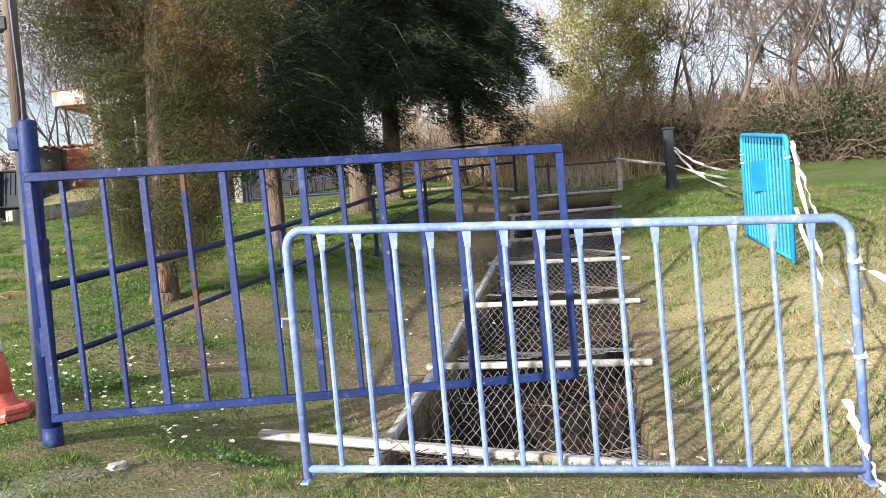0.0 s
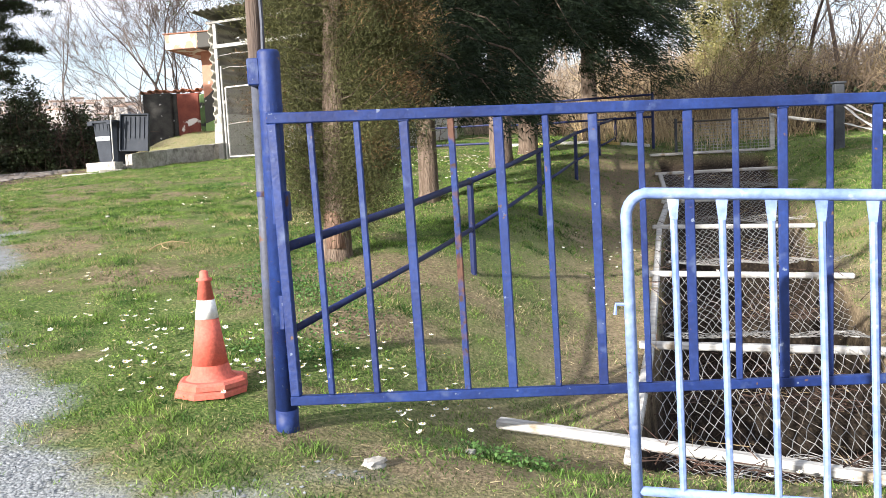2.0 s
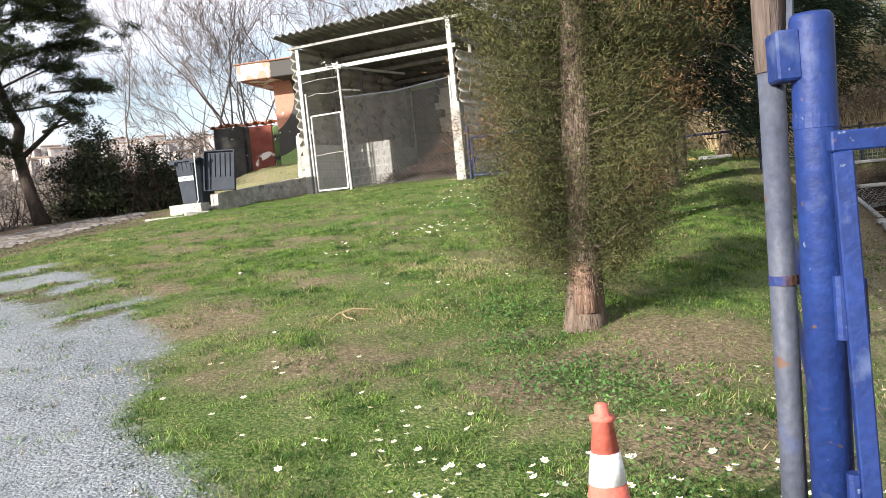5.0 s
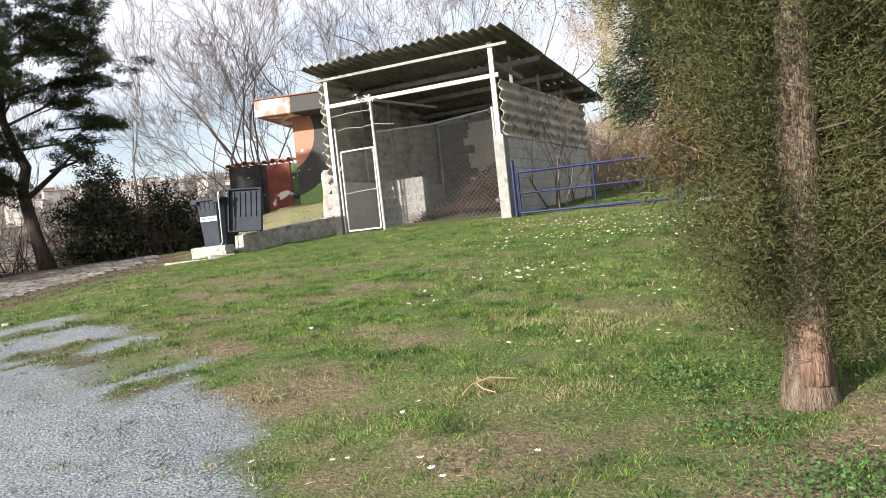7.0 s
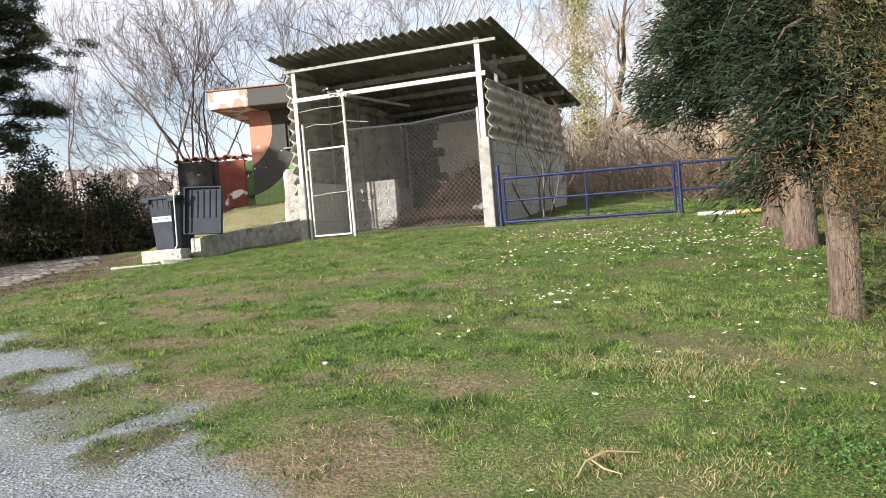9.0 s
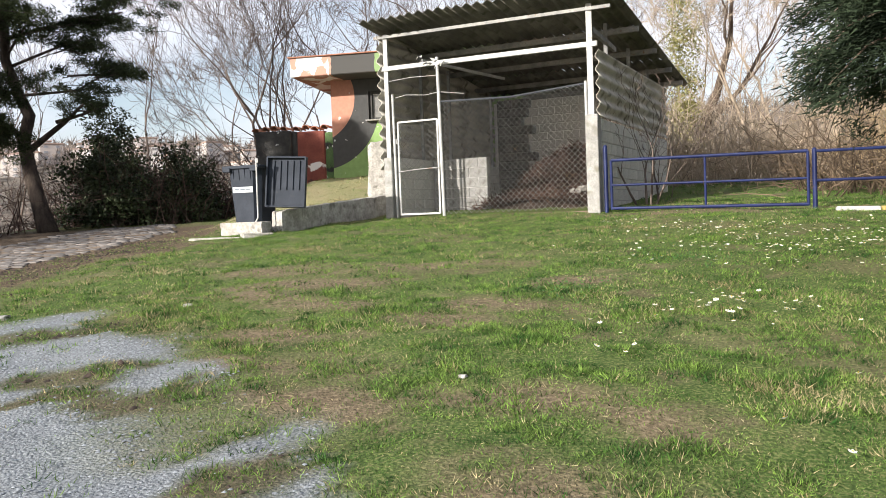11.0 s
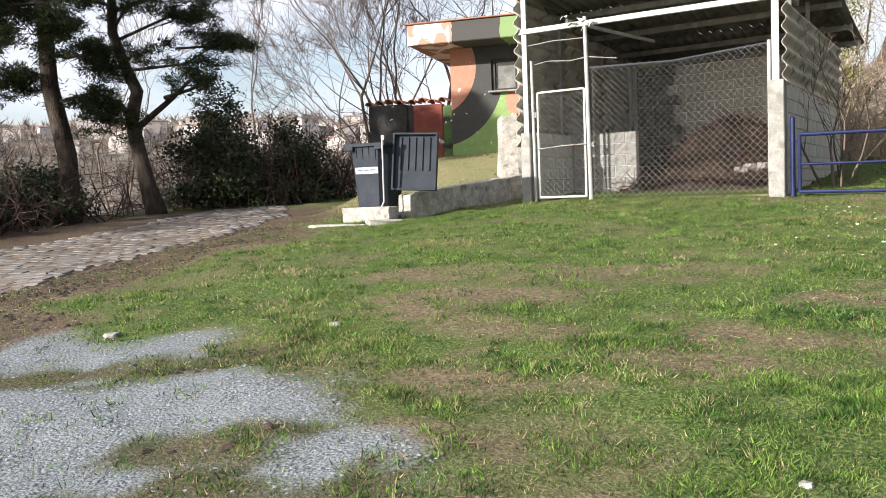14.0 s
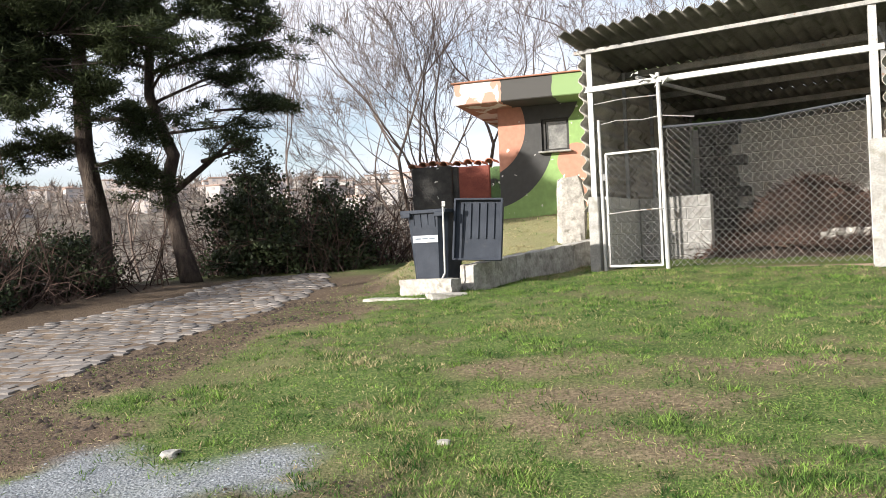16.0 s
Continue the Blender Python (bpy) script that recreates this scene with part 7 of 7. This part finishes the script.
def ivy_tree(x, y, height, rad, n, label):
    t, tips = bare_tree("ivy_clad_tree", (x, y, h(x, y) - 0.1), 1, height, 0.22, 3, BARK, label, (0.02, 0), 0.5)
    c = []
    for k in range(n):
        s = rng.uniform(0.12, 1)
        a = rng.uniform(0, 6.28)
        rr = rad * (0.35 + 0.65 * rng.uniform()) * (0.55 + 0.45 * math.sin(s * 2.6 + 0.3) + 0.2 * math.sin(s * 17 + a * 2))
        c.append((x + rr * math.cos(a), y + rr * math.sin(a), h(x, y) + s * height * 0.95))
    part("ivy_leaves", clumps(c, 100, 0.17, 0.075, 0.05, up=0.0), IVY, t, "sunlit light green ivy leaves")


ivy_tree(2.3, 27.0, 8.5, 1.95, 620, "tree wholly clad in light green ivy")
ivy_tree(-5.2, 31.5, 9.0, 0.42, 110, "slim trunk wound with light green ivy")
bare_tree("bare_tree", (5.2, 26.0, h(5.2, 26.0)), 2, 8.5, 0.11, 6, TWIG, "dark bare tree with spreading twigs behind the hedge", (0.1, 0), 0.65, minr=0.009, group="bare trees")
bare_tree("bare_tree", (7.2, 24.5, h(7.2, 24.5)), 5, 8.0, 0.08, 6, TWIG, "many-stemmed dark bare tree behind the hedge", (0.12, 0), 0.6, minr=0.009, group="bare trees")
bare_tree("bare_tree", (11.5, 25.5, h(11.5, 25.5)), 5, 8.5, 0.06, 6, TWIG, "fan-shaped bare tree on the slope", (0.0, 0), 0.55, minr=0.009, group="bare trees")
bare_tree("bare_tree", (9.2, 27.5, h(9.2, 27.5)), 4, 8.5, 0.08, 6, TWIG, "dense dark bare tree behind the hedge", (0.05, 0), 0.6, minr=0.009, group="bare trees")
bare_tree("bare_tree", (4.0, 29.0, h(4.0, 29.0)), 3, 9.0, 0.08, 6, TWIG, "dark bare tree beside the ivy tree", (0.05, 0), 0.6, minr=0.009, group="bare trees")
bare_tree("bare_tree", (15.0, 23.0, h(15.0, 23.0)), 4, 7.5, 0.055, 6, PALETWIG, "pale bare tree with drooping twigs", (-0.1, 0), 0.6, minr=0.009, group="bare trees")
for x, y, st, hh, lean in ((-16.6, 31.0, 6, 10.5, (-0.25, 0)), (-18.8, 32.5, 4, 10.0, (-0.2, 0)), (-12.5, 36.0, 5, 12.0, (0.0, 0)), (-9.0, 35.0, 4, 12.0, (0.05, 0))):
    bare_tree("bare_tree", (x, y, h(x, y)), st, hh, 0.078, 6, TWIG, "large fan-shaped bare tree behind the blockhouse", lean, 0.52, (2, 3), 0.62, 0.006, 0.74, "bare trees")
bare_tree("birch_tree", (-22.4, 30.5, h(-22.4, 30.5)), 1, 11.5, 0.07, 5, TWIG, "slender bare birch on the slope", (0.12, 0), 0.4, (2, 3), 0.3, 0.005)
bare_tree("birch_tree", (-26.0, 28.0, h(-26.0, 28.0)), 2, 9.5, 0.06, 5, TWIG, "slender bare birch beyond the pines", (0.1, 0), 0.45, (2, 3), 0.3, 0.006)
for x, y, hh in ((-4.2, 33.0, 9.0), (-2.2, 31.0, 9.5), (-0.2, 34.0, 9.5), (1.6, 31.5, 8.0), (-6.8, 34.0, 10.0), (4.0, 33.5, 9.0), (-3.2, 28.2, 6.5)):
    bare_tree("bare_tree", (x, y, h(x, y)), 2, hh, 0.06, 5, PALETWIG, "pale bare tree in the thicket behind the lawn", (0.04, 0), 0.55, group="bare trees")
bare_tree("bare_shrub", sh(SW + 0.55, 1.4, h(*sh(SW + 0.55, 1.4, 0)[:2]) - 0.05), 4, 3.4, 0.026, 3, TWIG, "thin bare shrub against the shed wall", (0.0, 0), 0.5, (2, 3), 0.3, 0.004)
bare_tree("bare_shrub", sh(SW + 0.5, 3.0, h(*sh(SW + 0.5, 3.0, 0)[:2]) - 0.05), 3, 2.6, 0.022, 3, TWIG, "thin bare shrub behind the blue fence", (0.0, 0), 0.5, (2, 3), 0.3, 0.004)
single("concrete_pole", Geo().tube([(-1.9, 27.5, h(-1.9, 27.5) - 0.1), (-1.9, 27.5, h(-1.9, 27.5) + 2.9)], [0.12, 0.10], 10), PALETWIG, (-1.9, 27.5, h(-1.9, 27.5)), "pale weathered post among the bare trees", "post")


# ---- far woods ----
def far_woods():
    n = 11000
    az = rng.uniform(radians(-40), radians(60), n)
    d = 55 + 650 * rng.uniform(0, 1, n) ** 0.75
    x, y = -6 - d * np.sin(az), 8 + d * np.cos(az)
    keep = rng.uniform(size=n) < 0.6 + 0.6 * wave_noise(x, y, 0.05, 3.0)
    x, y, d = x[keep], y[keep], d[keep]
    k = 15
    sz = np.repeat((0.55 + d / 330) * rng.uniform(0.6, 1.3, len(d)), k)
    c = np.repeat(np.stack([x, y, lie(x, y)], -1), k, axis=0)
    c[:, 2] += sz * rng.uniform(0.5, 3.2, len(sz))
    single("far_woods", blades(c, rand_dirs(len(sz), 0.75, 0.9), rng.uniform(1.2, 3.2, len(sz)) * sz, rng.uniform(0.10, 0.34, len(sz)) * sz), FARTWIG, (0, 90, 0), "bare brown woods on the far hillside", "woods", kind="stuff")


# Paler upper tone: distance haze is mixed into this colour.
FARTWIG = mat("hazed_bare_wood", (0.095, 0.078, 0.068), (0.25, 0.21, 0.185), 0.11, 0.95, 0.0, 0.0, 1, island=0.35)
far_woods()


# ---- far town ----
def town_material():
    m = bpy.data.materials.new("hazed_town_wall")
    m.use_nodes = True
    n, l = m.node_tree.nodes, m.node_tree.links
    b = n["Principled BSDF"]
    oi, r = n.new("ShaderNodeObjectInfo"), n.new("ShaderNodeValToRGB")
    e = r.color_ramp.elements
    e[0].color, e[1].color = (0.42, 0.40, 0.385, 1), (0.52, 0.50, 0.48, 1)
    k = e.new(0.5)
    k.color = (0.46, 0.40, 0.37, 1)
    l.new(oi.outputs["Random"], r.inputs["Fac"])
    l.new(r.outputs["Color"], b.inputs["Base Color"])
    b.inputs["Roughness"].default_value = 0.9
    return m


# Pale, low-contrast town colours: distance haze is put into walls, roofs and windows.
TOWN, TOWNROOF, TOWNWIN = town_material(), mat("hazed_far_roof", (0.30, 0.22, 0.18), (0.36, 0.27, 0.23), 0.3, 0.9, bump=0), mat("hazed_far_window", (0.24, 0.24, 0.26), (0.32, 0.32, 0.34), 0.3, 0.4, bump=0)


def build_town():
    win = mesh_of("window", Geo().box(None, (1.9, 0.25, 1.3), bevel=0.03, m=Matrix.Identity(4)), TOWNWIN, np.zeros(3))
    for k in range(150):
        az = radians(12 + 46 * ((k * 0.618) % 1.0))
        d = rng.uniform(440, 720)
        x, y = -9 - d * math.sin(az), 8 + d * math.cos(az)
        w, dep, storeys = rng.uniform(6, 13), rng.uniform(6, 10), int(rng.integers(2, 5))
        hh = storeys * 3.0
        z = h(x, y) - 1.5
        face = math.degrees(az) + rng.normal(0, 14)
        t = thing("apartment_building", (x, y, z), "distant pale apartment building on the hillside", "building", "town")
        part("wall", Geo().box((x, y, z + hh / 2), (w, dep, hh), face, 0.1), TOWN, t)
        part("roof", Geo().box((x, y, z + hh + 0.4), (w + 0.8, dep + 0.8, 0.9), face, 0.4), TOWNROOF, t)
        cols = int(w / 4.5)
        for f in range(storeys):
            for c in range(cols):
                o = new("window", win)
                o.parent = t
                o.matrix_basis = pose(0, 0, 0, 0, 0, face) @ pose(-w / 2 + (c + 0.5) * w / cols, -dep / 2 - 0.02, f * 3 + 1.7)


build_town()


# ---- cobbled road, last ----
def build_road():
    xs, ys = np.arange(-19.2, -14.0, 0.16), np.arange(2.0, 24.5, 0.25)
    X, Y = np.meshgrid(xs, ys)
    v = np.stack([X, Y, lie(X, Y) + 0.0155 * road_amount(X, Y) - 0.05 * (1 - road_amount(X, Y))], -1).reshape(-1, 3)
    nx = len(xs)
    i = (np.arange(len(ys) - 1)[:, None] * nx + np.arange(nx - 1)[None, :]).ravel()
    road = single("road", (v, np.stack([i, i + 1, i + nx + 1, i + nx], -1)), SOIL, (0, 0, 0), "worn cobbled road with earth in its joints", "road", kind="structure", smooth=True)
    base = np.array([(-.5, -.5, -.05), (.5, -.5, -.05), (.5, .5, -.05), (-.5, .5, -.05), (-.5, -.5, .02), (.5, -.5, .02), (.5, .5, .02), (-.5, .5, .012), (-.46, -.45, .022), (.46, -.45, .022), (.46, .45, .022), (-.46, .45, .022)])
    faces = [(0, 1, 5, 4), (1, 2, 6, 5), (2, 3, 7, 6), (3, 0, 4, 7), (4, 5, 9, 8), (5, 6, 10, 9), (6, 7, 11, 10), (7, 4, 8, 11), (8, 9, 10, 11)]
    sizes = ((0.205, 0.125), (0.18, 0.12), (0.225, 0.13))
    protos = []
    for sx, sy in sizes:
        me = bpy.data.meshes.new("sett")
        me.from_pydata((base * np.array([sx, sy, 1])).tolist(), [], faces)
        me.materials.append(SETT)
        protos.append(me)
    rest_v, k, singles = [], 0, 0
    rows = np.arange(4.0, 24.0, 0.145)
    for r, y0 in enumerate(rows):
        for c, x0 in enumerate(np.arange(-19.1, -14.3, 0.225)):
            x, y = x0 + (0.11 if r % 2 else 0) + rng.normal(0, 0.012), y0 + rng.normal(0, 0.008) + 0.06 * math.sin(x0 * 1.3)
            if road_amount(x, y) < 0.6 or (rng.uniform() < 0.04):
                continue
            z = h(x, y) - 0.003 + rng.normal(0, 0.0025)
            a = rng.normal(0, 0.06)
            if 13.0 < y < 16.2 and x > -17.2 and singles < 300:
                ob = new("sett", protos[int(rng.integers(0, 3))])
                ob.parent = road
                gx, gy = (h(x + 0.3, y) - h(x - 0.3, y)) / 0.6, (h(x, y + 0.3) - h(x, y - 0.3)) / 0.6
                ob.location, ob.rotation_euler = (x, y, z), (math.atan(gy) + rng.normal(0, 0.006), -math.atan(gx) + rng.normal(0, 0.006), a)
                singles += 1
            else:
                sx, sy = sizes[int(rng.integers(0, 3))]
                q = base * np.array([sx, sy, 1])
                ca, sa = math.cos(a), math.sin(a)
                px, py = q[:, 0] * ca - q[:, 1] * sa, q[:, 0] * sa + q[:, 1] * ca
                gx, gy = (h(x + 0.3, y) - h(x - 0.3, y)) / 0.6, (h(x, y + 0.3) - h(x, y - 0.3)) / 0.6
                rest_v.append(np.stack([px + x, py + y, q[:, 2] + z + gx * px + gy * py], -1))
    m = len(rest_v)
    f = (np.arange(m)[:, None, None] * 12 + np.array(faces)[None]).reshape(-1, 4)
    tagged(part("setts", (np.concatenate(rest_v), f), SETT, road), kind="stuff")


build_road()
